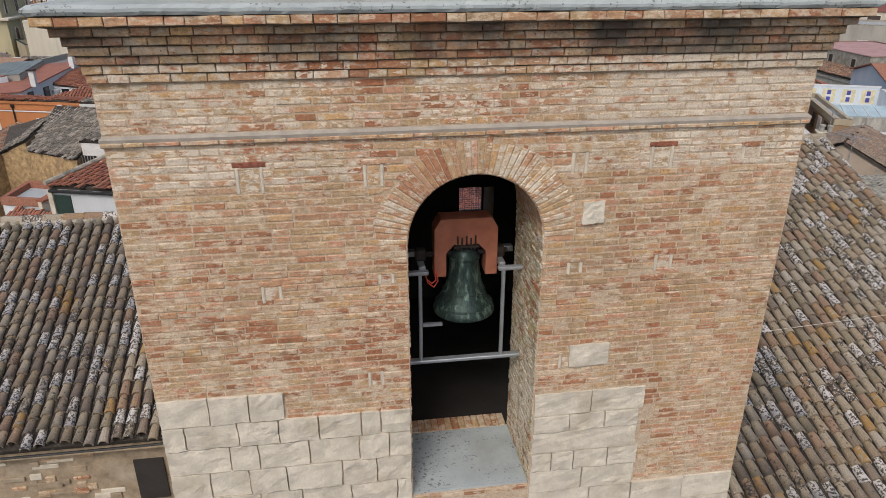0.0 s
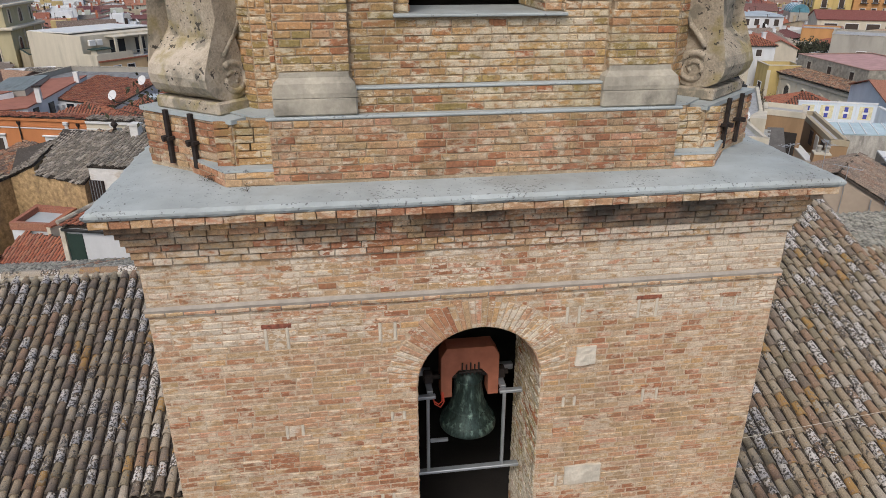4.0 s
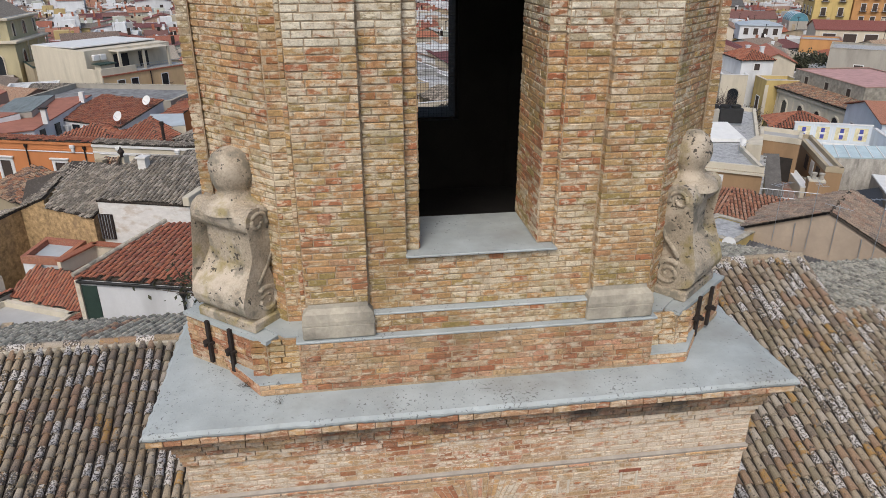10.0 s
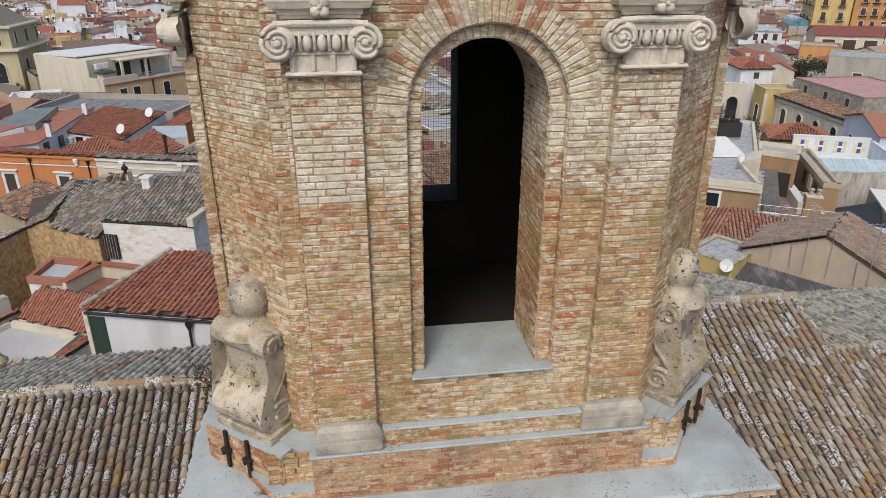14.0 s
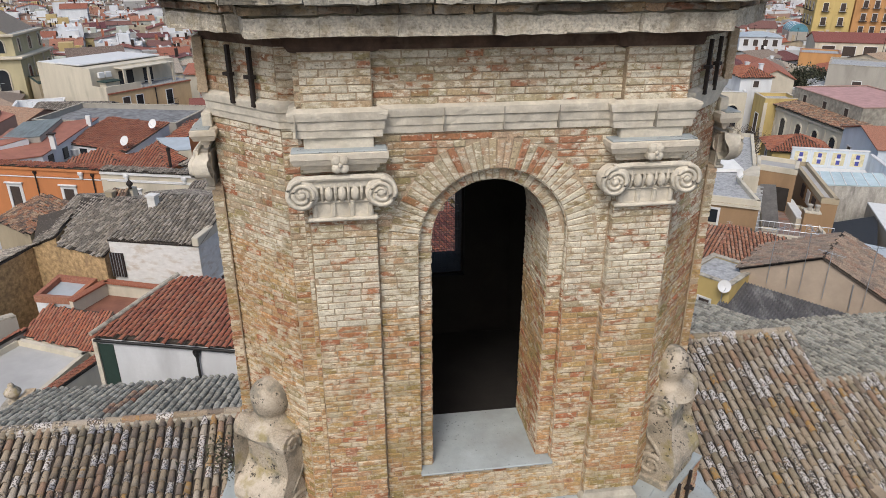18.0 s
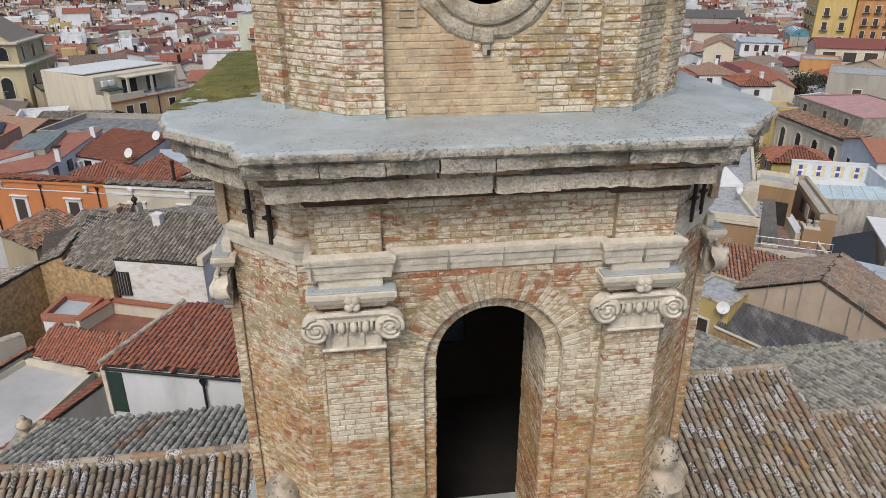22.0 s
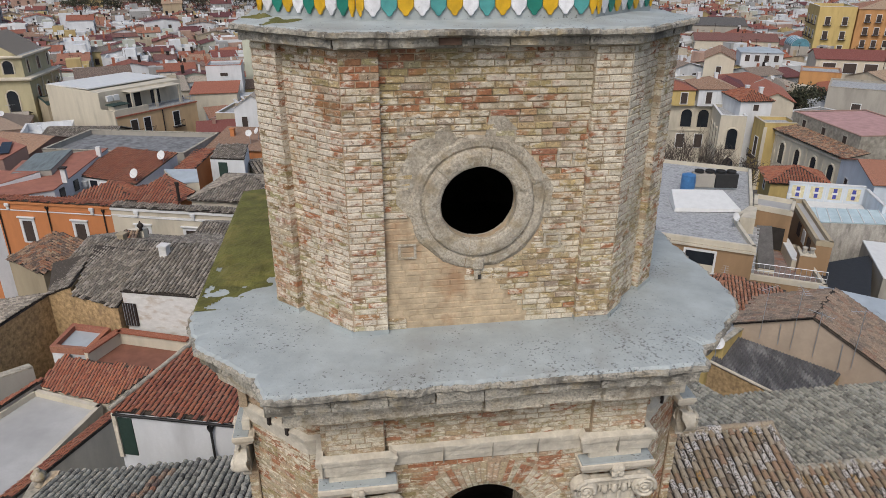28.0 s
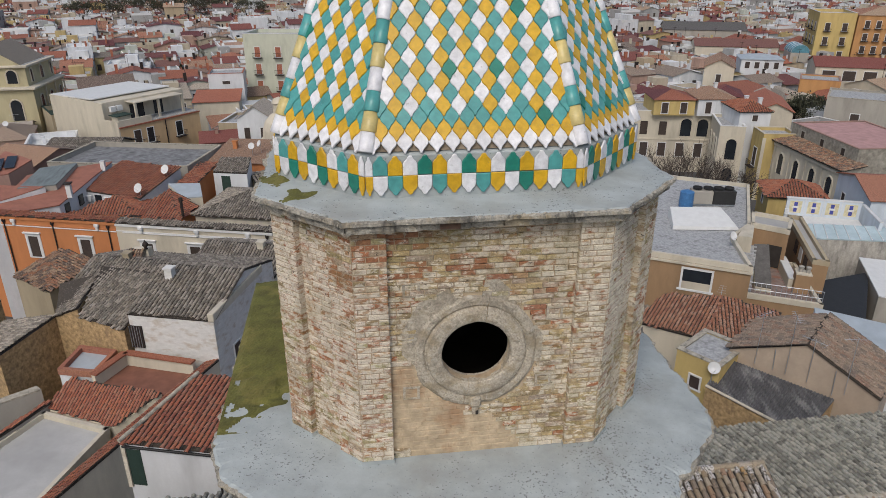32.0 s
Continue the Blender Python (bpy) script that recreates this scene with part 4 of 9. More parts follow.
# middle storey: square with cut corners; narrow strips beside the pilasters stand back
H2, A2, W2, REC = 2.42, 1.62, 0.9, 0.08
SY, SXX, CH = 2.15, 1.77, 1.50
mid = part("middle_wall", arch_wall(-A2, A2, 22.7, 27.75, -H2, -H2 + REC, 0.0, 0.67, 23.45, 25.96), mortar, tower, "brick wall with pilasters and a tall arch")
part("inner_order", arch_wall(-A2, A2, 22.7, 27.75, -H2 + REC, -H2 + W2, -0.012, 0.54, 23.45, 25.975), mortar, mid)
# near-black rear wall: the shade inside the storey is in its colour
part("rear_wall", arch_wall(-A2, A2, 22.7, 27.75, H2 - W2, H2, 0.0, 0.42, 23.75, 26.0), painted_shade, tower)
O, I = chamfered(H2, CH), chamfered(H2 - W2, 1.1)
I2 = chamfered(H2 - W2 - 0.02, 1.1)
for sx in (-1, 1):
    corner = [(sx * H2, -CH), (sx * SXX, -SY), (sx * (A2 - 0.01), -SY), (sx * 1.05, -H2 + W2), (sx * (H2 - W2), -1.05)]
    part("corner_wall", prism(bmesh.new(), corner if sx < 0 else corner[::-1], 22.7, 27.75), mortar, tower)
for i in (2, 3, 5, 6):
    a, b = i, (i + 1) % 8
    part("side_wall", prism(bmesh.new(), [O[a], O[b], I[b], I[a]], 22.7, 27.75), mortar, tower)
# added linings, floor and ceiling in near-black paint the storey's inner shade
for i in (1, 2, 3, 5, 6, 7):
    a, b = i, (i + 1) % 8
    part("dark_lining", prism(bmesh.new(), [I[a], I[b], I2[b], I2[a]], 22.7, 27.74), painted_shade, tower)
part("rear_lining", arch_wall(-1.3, 1.3, 22.7, 27.74, H2 - W2 - 0.04, H2 - W2 - 0.01, 0.0, 0.42, 23.75, 26.0), painted_shade, tower)
part("middle_floor", boxed(-1.5, 1.5, -1.5, 1.5, 22.3, 22.75), painted_shade, tower)
part("middle_ceiling", boxed(-2.0, 2.0, -2.0, 2.0, 27.76, 28.0), painted_shade, tower)
part("sill_floor", boxed(-0.68, 0.68, -H2 - 0.06, -H2 + W2, 23.452, 23.475, bevel=0.006), slab_grey, tower, "grey cement sill")
ring = arch_gap(0.0, 0.67, 23.45, 25.96, -A2, 0.26)


def gaps_mid(z):
    g = ring(z)
    for a, b in ((-1.575, -1.015), (1.025, 1.585)):
        if z < 26.3:
            g = g + [(a + A2, b + A2)]
    return g


def ragged(pale):
    """Between 24.9 and 25.7 m the older bricks give way to the pale ones along an uneven seam."""
    def gaps(z):
        g = gaps_mid(z)
        if 24.9 < z < 25.7:
            for k in range(13):
                x = k * 0.25
                up = z > 25.3 + 0.42 * noise.noise(Vector((x * 1.3, 0.5, 3.0))) + 0.16 * noise.noise(Vector((x * 5, z * 9, 1.0)))
                if up != pale:
                    g = g + [(x, x + 0.25)]
        return g
    return gaps


brickwork(mid, (-A2, -H2), (1, 0, 0), 2 * A2, 22.95, 25.7, brick_mid, ragged(False), 51, loose=(23.5, 25.3, 300))
brickwork(mid, (-A2, -H2), (1, 0, 0), 2 * A2, 24.886, 27.0, brick_pale, ragged(True), 151)
brickwork(mid, (-A2, -H2), (1, 0, 0), 2 * A2, 27.18, 27.62, brick_pale, None, 52)
# reveal and set-back inner order of the arch
for z0, z1, mt in ((23.48, 25.31, brick_mid), (25.31, 25.975, brick_pale)):
    brickwork(mid, (-0.668, -H2 + REC), (1, 0, 0), 0.116, z0, z1, mt, None, 251, length=0.3)
    brickwork(mid, (0.528, -H2 + REC), (1, 0, 0), 0.14, z0, z1, mt, None, 252, length=0.3)
    brickwork(mid, (0.67, -H2 + REC), (0, -1, 0), REC - 0.006, z0, z1, mt, None, 253)
    brickwork(mid, (0.528, -H2 + W2), (0, -1, 0), W2 - REC, z0, z1, mt, None, 53)
    brickwork(mid, (-0.552, -H2 + REC), (0, 1, 0), W2 - REC, z0, z1, mt, None, 54)
radial_bricks(mid, 0.0, -H2, 25.96, 0.67, 0.925, 40, brick_pale, proud=0.009, seed=8)
radial_bricks(mid, -0.012, -H2 + REC, 25.975, 0.54, 0.655, 30, brick_pale, proud=0.008, seed=9)


arch_soffit(mid, 0.0, 25.96, 0.67, -H2 + 0.006, -H2 + REC - 0.002, 42, brick_pale)
arch_soffit(mid, -0.012, 25.975, 0.54, -H2 + REC + 0.006, -H2 + W2, 36, brick_pale)
for sx in (-1, 1):
    th = radians(45 * sx)
    u, n = Vector((math.cos(th), math.sin(th), 0)), Vector((math.sin(th), -math.cos(th), 0))
    dd = (SXX + SY) * D45
    w = (H2 - SXX) / D45
    start = n * dd + u * (sx * ((H2 + SXX) - (SY + CH)) / 2 * D45 - w / 2)
    brickwork(mid, start, u, w, 22.72, 25.8, brick_mid, None, 55 + sx, loose=(24.3, 25.8, 150))
    brickwork(mid, start, u, w, 25.8, 27.62, brick_pale, None, 155 + sx)
    for z0, z1, mt in ((22.72, 25.6, brick_mid), (25.6, 27.62, brick_pale)):
        brickwork(mid, (-SXX if sx < 0 else A2 - 0.03, -SY), (1, 0, 0), SXX - A2 + 0.03, z0, z1, mt, None, 59 + sx, length=0.4)
    brickwork(mid, (-H2, CH) if sx < 0 else (H2, -CH), (0, -1 if sx < 0 else 1, 0), 2 * CH, 22.72, 25.5, brick_mid, None, 57 + sx)
    brickwork(mid, (-H2, CH) if sx < 0 else (H2, -CH), (0, -1 if sx < 0 else 1, 0), 2 * CH, 25.5, 27.62, brick_pale, None, 157 + sx)
# pilasters with stone bases and carved capitals
def pilaster(sx, turn):
    before = set(scene.objects)
    x0, x1 = (-1.60, -1.0) if sx < 0 else (1.0, 1.60)
    x0, x1 = x0 + 0.03, x1 - 0.02
    pil = part("pilaster", boxed(x0 + 0.012, x1 - 0.012, -H2 - 0.075, -H2 + 0.02, 22.94, 26.30), mortar, mid)
    brickwork(pil, (x0, -H2 - 0.075), (1, 0, 0), x1 - x0, 23.07, 25.25, brick_mid, None, 60 + sx, length=0.27, deep=0.085)
    brickwork(pil, (x0, -H2 - 0.075), (1, 0, 0), x1 - x0, 25.25, 26.27, brick_pale, None, 62 + sx, length=0.27, deep=0.085)
    bm = bmesh.new()
    xa, xb = x0 - 0.045, x1 + 0.045
    box(bm, xa, xb, -2.56, -H2 + 0.02, 22.748, 22.885, bevel=0.012)
    prof = [(0.0, 22.885), (0.0, 22.92), (-0.015, 22.99), (-0.055, 23.03), (-0.06, 23.07)]
    moulding(bm, [(xa, -2.56), (xb, -2.56), (xb, -H2 + 0.02), (xa, -H2 + 0.02)], prof, cap=True, wobble=0.006, cuts=0.1)
    part("pilaster_base", bm, old_stone, mid, "worn grey stone pilaster base")
    if sx < 0:
        part("blocked_hole", boxed(-1.415, -1.305, -H2 - 0.089, -H2 - 0.06, 23.81, 23.905, bevel=0.006), brick_low, pil)
    cx = (x0 + x1) / 2
    y = -H2 - 0.075
    cap = part("capital", boxed(cx - 0.245, cx + 0.245, y - 0.03, y + 0.02, 26.30, 26.62), carved, mid, "carved ionic capital of pale stone")
    bm = boxed(cx - 0.285, cx + 0.285, y - 0.07, y + 0.03, 26.27, 26.305, bevel=0.012)
    box(bm, cx - 0.24, cx + 0.24, y - 0.05, y + 0.02, 26.425, 26.45, bevel=0.006)
    part("necking", bm, carved, cap)
    for k in range(4):
        fx = cx - 0.225 + 0.15 * k
        part("flute_rib", boxed(fx - 0.022, fx + 0.022, y - 0.052, y, 26.30, 26.43, bevel=0.012), carved, cap)
    for sv in (-1, 1):
        vx, vz = cx + sv * 0.315, 26.52
        bm = bmesh.new()
        lathe(bm, [(0.0, 0.0), (0.118, 0.0), (0.13, 0.012), (0.13, 0.13)], 28)
        bmesh.ops.transform(bm, matrix=Matrix.Translation((vx, y - 0.11, vz)) @ Matrix.Rotation(radians(-90), 4, "X"), verts=bm.verts)
        tube(bm, spiral(vx, vz, y - 0.115, 0.125, 2.6, -sv, math.pi / 2, 52, 0.1), [0.021 - 0.008 * i / 52 for i in range(53)], 6)
        ball(bm, (vx, y - 0.115, vz), (0.03, 0.02, 0.03), 2)
        if turn:
            for v in bm.verts:
                v.co += Vector((noise.noise(v.co * 7), noise.noise(v.co * 7 + Vector((5, 0, 0))), noise.noise(v.co * 7 + Vector((0, 5, 0))))) * 0.05
        smooth(part("volute", bm, carved, cap))
    bm = bmesh.new()
    tube(bm, [(cx - 0.34, y - 0.09, 26.645), (cx - 0.2, y - 0.09, 26.652), (cx + 0.2, y - 0.09, 26.652), (cx + 0.34, y - 0.09, 26.645)], 0.026, 8)
    box(bm, cx - 0.24, cx + 0.24, y - 0.085, y, 26.57, 26.645)
    part("echinus", bm, carved, cap)
    for k in (-1, 0, 1):
        bm = bmesh.new()
        ball(bm, (cx + 0.105 * k, y - 0.07, 26.515), (0.037, 0.045, 0.066), 2)
        smooth(part("egg", bm, carved, cap))
    for k in range(4):
        gx = cx - 0.158 + 0.105 * k
        bm = bmesh.new()
        tube(bm, [(gx, y - 0.075, 26.60), (gx, y - 0.085, 26.53), (gx, y - 0.05, 26.455)], 0.014, 6)
        part("egg_shell", bm, carved, cap)
    bm = bmesh.new()
    ab = [(cx - 0.33, y - 0.055), (cx + 0.33, y - 0.055), (cx + 0.33, y + 0.06), (cx - 0.33, y + 0.06)]
    moulding(bm, ab, [(-0.04, 26.68), (-0.035, 26.705), (-0.02, 26.71), (-0.018, 26.745), (0.03, 26.755), (0.05, 26.80), (0.055, 26.805), (0.055, 26.85), (0.03, 26.862)], cap=True, wobble=0.005, cuts=0.09)
    part("abacus", bm, stone, cap)
    part("cement_top", boxed(cx - 0.375, cx + 0.375, y - 0.1, y + 0.06, 26.856, 26.872, bevel=0.006), slab_grey, cap)
    bm = bmesh.new()
    for k in range(4):
        t = math.pi / 4 + k * math.pi / 2
        ball(bm, (cx + 0.042 * math.cos(t), y - 0.125, 26.77 + 0.045 * math.sin(t)), (0.04, 0.028, 0.042), 2)
    ball(bm, (cx, y - 0.15, 26.77), (0.02, 0.02, 0.02), 1)
    box(bm, cx - 0.06, cx + 0.06, y - 0.12, y - 0.02, 26.70, 26.85, bevel=0.015)
    part("rosette", bm, carved, cap)
    # block of the entablature over the capital
    part("impost_block", boxed(x0, x1, y - 0.01, -H2, 26.862, 26.99, bevel=0.006), carved, mid)
    part("frieze_block", boxed(x0, x1, y - 0.0, -H2, 27.17, 27.64), mortar, mid)
    brickwork(mid, (x0, y), (1, 0, 0), x1 - x0, 27.18, 27.62, brick_pale, None, 65 + sx, deep=0.08)
    if turn:
        rot = Matrix.Rotation(radians(turn), 4, "Z")
        for o in set(scene.objects) - before:
            if o.parent == mid:
                o.matrix_basis = rot @ o.matrix_basis


for turn in (0, 90, -90):
    for sx in (-1, 1):
        pilaster(sx, turn)


# architrave: breaks forward over the pilasters
def broken(f):
    """The outline of the storey with the two pilaster breaks on the front."""
    half = [(-H2, -CH), (-SXX, -SY), (-A2, -SY), (-A2, -H2 - f), (-0.97, -H2 - f), (-0.97, -H2)]
    return half + [(-x, y) for x, y in half[::-1]] + [(H2, CH), (CH, H2), (-CH, H2), (-H2, CH)]


part("architrave", moulding(bmesh.new(), broken(0.085), [(-0.01, 26.955), (0.022, 26.96), (0.026, 27.02), (0.036, 27.025), (0.04, 27.09), (0.055, 27.10), (0.065, 27.145), (0.065, 27.165), (0.0, 27.19), (-0.01, 27.19)], wobble=0.014, cuts=0.08), carved, tower, "moulded architrave of cream stone")
bm = bmesh.new()
for x in (-1.62, -0.97, -0.45, 0.04, 0.5, 0.97, 1.3):
    box(bm, x - 0.004, x + 0.004, -H2 - 0.071 - (0.085 if abs(x) > 1 else 0), -H2 - 0.02, 26.97, 27.16)
part("architrave_joints", bm, old_stone, tower)
part("rusted_band", moulding(bmesh.new(), broken(0.075), [(-0.03, 27.60), (0.014, 27.615), (0.03, 27.65), (0.035, 27.70), (0.07, 27.73), (-0.03, 27.76)], wobble=0.02, cuts=0.08, seed=12), rust_and_shade_crust, tower, "dark rust-stained course under the cornice")
for sx in (-1, 1):
    rot = Matrix.Rotation(radians(45 * sx), 4, "Z")
    for xx in (-0.23, 0.045):
        xx = xx if sx < 0 else -xx
        bm = boxed(xx - 0.018, xx + 0.018, -2.855, -2.825, 27.12, 27.60, m=rot)
        box(bm, xx - 0.06, xx + 0.03, -2.87, -2.815, 27.35, 27.378, m=rot)
        part("iron_tie", bm, iron, tower, "dark iron wall tie")

# upper cornice and ledge: the cut corners break forward too
Q2 = [(-1.75, -H2 - 0.12), (1.62, -H2 - 0.12), (1.72, -2.28), (1.92, -2.22), (2.36, -1.78), (2.46, -1.5)]
C2 = Q2 + [(2.46, 1.5), (2.36, 1.78), (1.92, 2.22), (1.72, 2.28), (1.62, H2 + 0.12), (-1.75, H2 + 0.12), (-1.8, 2.3), (-1.98, 2.22), (-2.42, 1.78), (-2.5, 1.5), (-2.5, -1.5), (-2.42, -1.78), (-1.98, -2.22), (-1.8, -2.3)]
corn2 = part("upper_cornice", moulding(bmesh.new(), C2, [(-0.1, 27.71), (0.0, 27.715), (0.10, 27.76), (0.12, 27.86), (0.16, 27.90), (0.18, 27.93), (0.20, 27.96), (0.25, 27.985), (0.27, 28.08), (0.28, 28.10), (0.28, 28.12)], wobble=0.02, cuts=0.1, seed=3), old_stone, tower, "broken and blackened stone cornice")
front_side = lambda p, q: p[1] + q[1] < 1.0
rough_blocks(corn2, C2, 27.735, 27.885, -0.05, 0.20, 0.62, pale_block, 4, keep=front_side, amp=0.012)
rough_blocks(corn2, C2, 27.89, 27.955, 0.0, 0.225, 0.26, brick_soot, 5, "cornice_brick", front_side, 0.01)
rough_blocks(corn2, C2, 27.965, 28.085, 0.0, 0.345, 0.5, grey_block, 6, keep=front_side, amp=0.014)
part("upper_slab", moulding(bmesh.new(), C2, [(0.28, 28.11), (0.345, 28.122), (0.365, 28.14), (0.362, 28.162), (0.335, 28.18, 0.8), (0.2, 28.19, 0), (0.0, 28.195, 0), (-0.4, 28.2, 0)], cap=True, wobble=0.05, cuts=0.035, seed=9, layer=1.5), slab_grey, tower, "blue-grey waterproofed ledge with a frayed edge")

part("frayed_edge", moulding(bmesh.new(), C2, [(0.30, 28.07), (0.37, 28.085), (0.395, 28.11), (0.392, 28.14), (0.36, 28.157), (0.28, 28.16)], wobble=0.055, cuts=0.03, seed=9, layer=1.5), grey_block, tower, "frayed stone edge under the ledge, dark with lichen")

# drum: a smaller square with cut corners
H3, A3, W3 = 1.95, 1.22, 0.22
OC = (-0.055, 29.46, 0.355)
O, I = chamfered(H3, A3), chamfered(H3 - 0.6, 0.75)
for i in range(1, 8):
    part("drum_side_wall", prism(bmesh.new(), [O[i], O[(i + 1) % 8], I[(i + 1) % 8], I[i]], 28.1, 30.95), mortar, tower)
bm = bmesh.new()
n = 48
rim = [(OC[0] + OC[2] * math.cos(math.tau * i / n), OC[1] + OC[2] * math.sin(math.tau * i / n)) for i in range(n)]


def to_frame(x, z):
    """Where the ray from the oculus' centre meets the edge of the wall panel."""
    dx, dz = x - OC[0], z - OC[1]
    k = min((A3 - OC[0]) / dx if dx > 1e-6 else 1e9, (-A3 - OC[0]) / dx if dx < -1e-6 else 1e9, (30.95 - OC[1]) / dz if dz > 1e-6 else 1e9, (28.1 - OC[1]) / dz if dz < -1e-6 else 1e9)
    return OC[0] + dx * k, OC[1] + dz * k


corner_angles = [math.atan2(z - OC[1], x - OC[0]) for x in (-A3, A3) for z in (28.1, 30.95)]
angles = sorted([math.tau * i / n - math.pi for i in range(n)] + corner_angles)
for ya, yb in ((-H3, -H3 + 0.1),):
    loops = []
    for y in (ya, yb):
        a = [bm.verts.new((OC[0] + OC[2] * math.cos(t), y, OC[1] + OC[2] * math.sin(t))) for t in angles]
        b = []
        for t in angles:
            x, z = to_frame(OC[0] + math.cos(t), OC[1] + math.sin(t))
            b.append(bm.verts.new((x, y, z)))
        loops.append((a, b))
    k = len(angles)
    for i in range(k):
        j = (i + 1) % k
        bm.faces.new((loops[0][0][i], loops[0][0][j], loops[0][1][j], loops[0][1][i]))
        bm.faces.new((loops[1][0][j], loops[1][0][i], loops[1][1][i], loops[1][1][j]))
        bm.faces.new((loops[0][0][j], loops[0][0][i], loops[1][0][i], loops[1][0][j]))
front3 = part("drum_front_wall", bm, plaster, tower, "plastered brick wall with a round window")
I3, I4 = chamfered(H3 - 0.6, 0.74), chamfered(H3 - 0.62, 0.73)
# added near-black lining and floor paint the shade behind the round window
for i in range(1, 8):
    part("dark_lining", prism(bmesh.new(), [I3[i], I3[(i + 1) % 8], I4[(i + 1) % 8], I4[i]], 28.1, 30.95), painted_shade, tower)
part("drum_floor", boxed(-1.3, 1.3, -1.3, 1.3, 28.15, 28.3), painted_shade, tower)


def gaps_drum(z):
    g = []
    r = 0.66
    if abs(z - OC[1]) < r:
        w = math.sqrt(r * r - (z - OC[1]) ** 2)
        g.append((OC[0] - w + 0.99, OC[0] + w + 0.99))
    if z < 29.35:
        lim = -0.05 + 0.35 * noise.noise(Vector((0, 0, z * 2.0))) + (0.3 if z < 28.7 else 0.0)
        g.append((0.0 if z > 28.32 else 0.25, 0.99 + lim))
    return g


def ghost(z):
    """Where plaster still covers the bricks."""
    g = gaps_drum(z)
    w = math.sqrt(max(0.0, 0.66 ** 2 - (z - OC[1]) ** 2))
    return [(0.0, g[-1][0]), (g[-1][1] - 0.02, 2.0)] + ([(OC[0] - w + 0.99, OC[0] + w + 0.99)] if w else [])


brickwork(front3, (-0.99, -H3), (1, 0, 0), 1.98, 28.22, 29.35, plaster, ghost, 73, proud=0.004, joint=0.008)
brickwork(front3, (-0.99, -H3), (1, 0, 0), 1.98, 28.2, 30.86, brick_top, gaps_drum, 71, proud=0.010, loose=(29.9, 30.9, 200))
prof = [(0.36, 0.14), (0.352, -0.03), (0.365, -0.05), (0.40, -0.062), (0.465, -0.062), (0.50, -0.05), (0.512, -0.02), (0.522, -0.012), (0.545, -0.03), (0.60, -0.034), (0.628, -0.02), (0.645, 0.0)]
ring_thing = part("oculus_ring", boxed(OC[0] - 0.02, OC[0] + 0.02, -H3 + 0.02, -H3 + 0.04, OC[1] - OC[2] - 0.12, OC[1] - OC[2] - 0.06), ring_stone, tower, "weathered moulded stone ring of the round window")
rs = random.Random(15)
for k in range(6):
    t0, t1 = math.tau * (k + 0.305) / 6, math.tau * (k + 1.295) / 6
    grow, dy = rs.uniform(0.95, 1.02), rs.uniform(-0.003, 0.005)
    bm = bmesh.new()
    rings = []
    for r, o in prof:
        rr = r if r < 0.46 else 0.46 + (r - 0.46) * grow
        rings.append([bm.verts.new((OC[0] + rr * math.cos(t), -H3 + o + (dy if 0.36 < r < 0.64 else 0), OC[1] + rr * math.sin(t))) for t in [t0 + (t1 - t0) * i / 16 for i in range(17)]])
    for a, b in zip(rings, rings[1:]):
        for i in range(16):
            bm.faces.new((a[i], a[i + 1], b[i + 1], b[i]))
    for v in bm.verts:
        v.co += Vector((0, noise.noise(v.co * 9) * 0.01 + noise.noise(v.co * 25) * 0.006, 0)) + Vector((noise.noise(v.co * 9), 0, noise.noise(v.co * 9 + Vector((3, 3, 3))))) * (0.02 if (v.co - Vector((OC[0], -H3, OC[1]))).length > 0.58 else 0.006)
    part("ring_stone", bm, ring_stone, ring_thing)
pend = boxed(OC[0] - 0.06, OC[0] + 0.06, -H3 - 0.055, -H3, 28.80, 28.93, bevel=0.02)
box(pend, OC[0] - 0.035, OC[0] + 0.035, -H3 - 0.04, -H3, 28.70, 28.80, bevel=0.012)
part("oculus_pendant", pend, ring_stone, ring_thing)
# near-black box on the pendant; the slot's shade is its colour
part("drip_slot", boxed(OC[0] + 0.002, OC[0] + 0.028, -H3 - 0.046, -H3 - 0.03, 28.71, 28.755), painted_shade, ring_thing)
# flat slabs that square the ring off on both sides
for pts in ([(-0.34, 30.19), (-0.63, 30.05), (-0.80, 29.76), (-0.81, 29.49), (-0.65, 29.31), (-0.55, 29.5), (-0.45, 29.8), (-0.2, 30.0)], [(0.52, 29.3), (0.62, 29.3), (0.635, 29.6), (0.56, 29.72), (0.44, 29.72)], [(-0.02, 30.02), (0.3, 29.98), (0.4, 30.02), (0.12, 30.3), (0.02, 30.26)]):
    bm = bmesh.new()
    vs = [[bm.verts.new((x, -H3 + y, z)) for x, z in pts] for y in (-0.018, 0.03)]
    k = len(pts)
    bm.faces.new(vs[0])
    for i in range(k):
        bm.faces.new((vs[0][i], vs[0][(i + 1) % k], vs[1][(i + 1) % k], vs[1][i]))
    part("ring_slab", bm, ring_stone, ring_thing)
for hx, hz in ((-0.72, 29.02), (0.66, 29.06), (0.74, 29.85), (-0.7, 30.2)):
    bm = bmesh.new()
    for x0, x1, z0, z1 in ((-0.085, -0.06, -0.075, 0.075), (0.06, 0.085, -0.075, 0.075), (-0.06, 0.06, 0.055, 0.075), (-0.06, 0.06, -0.075, -0.055)):
        box(bm, hx + x0, hx + x1, -H3 - 0.018, -H3, hz + z0, hz + z1)
    part("putlog_hole", bm, ring_stone, front3)
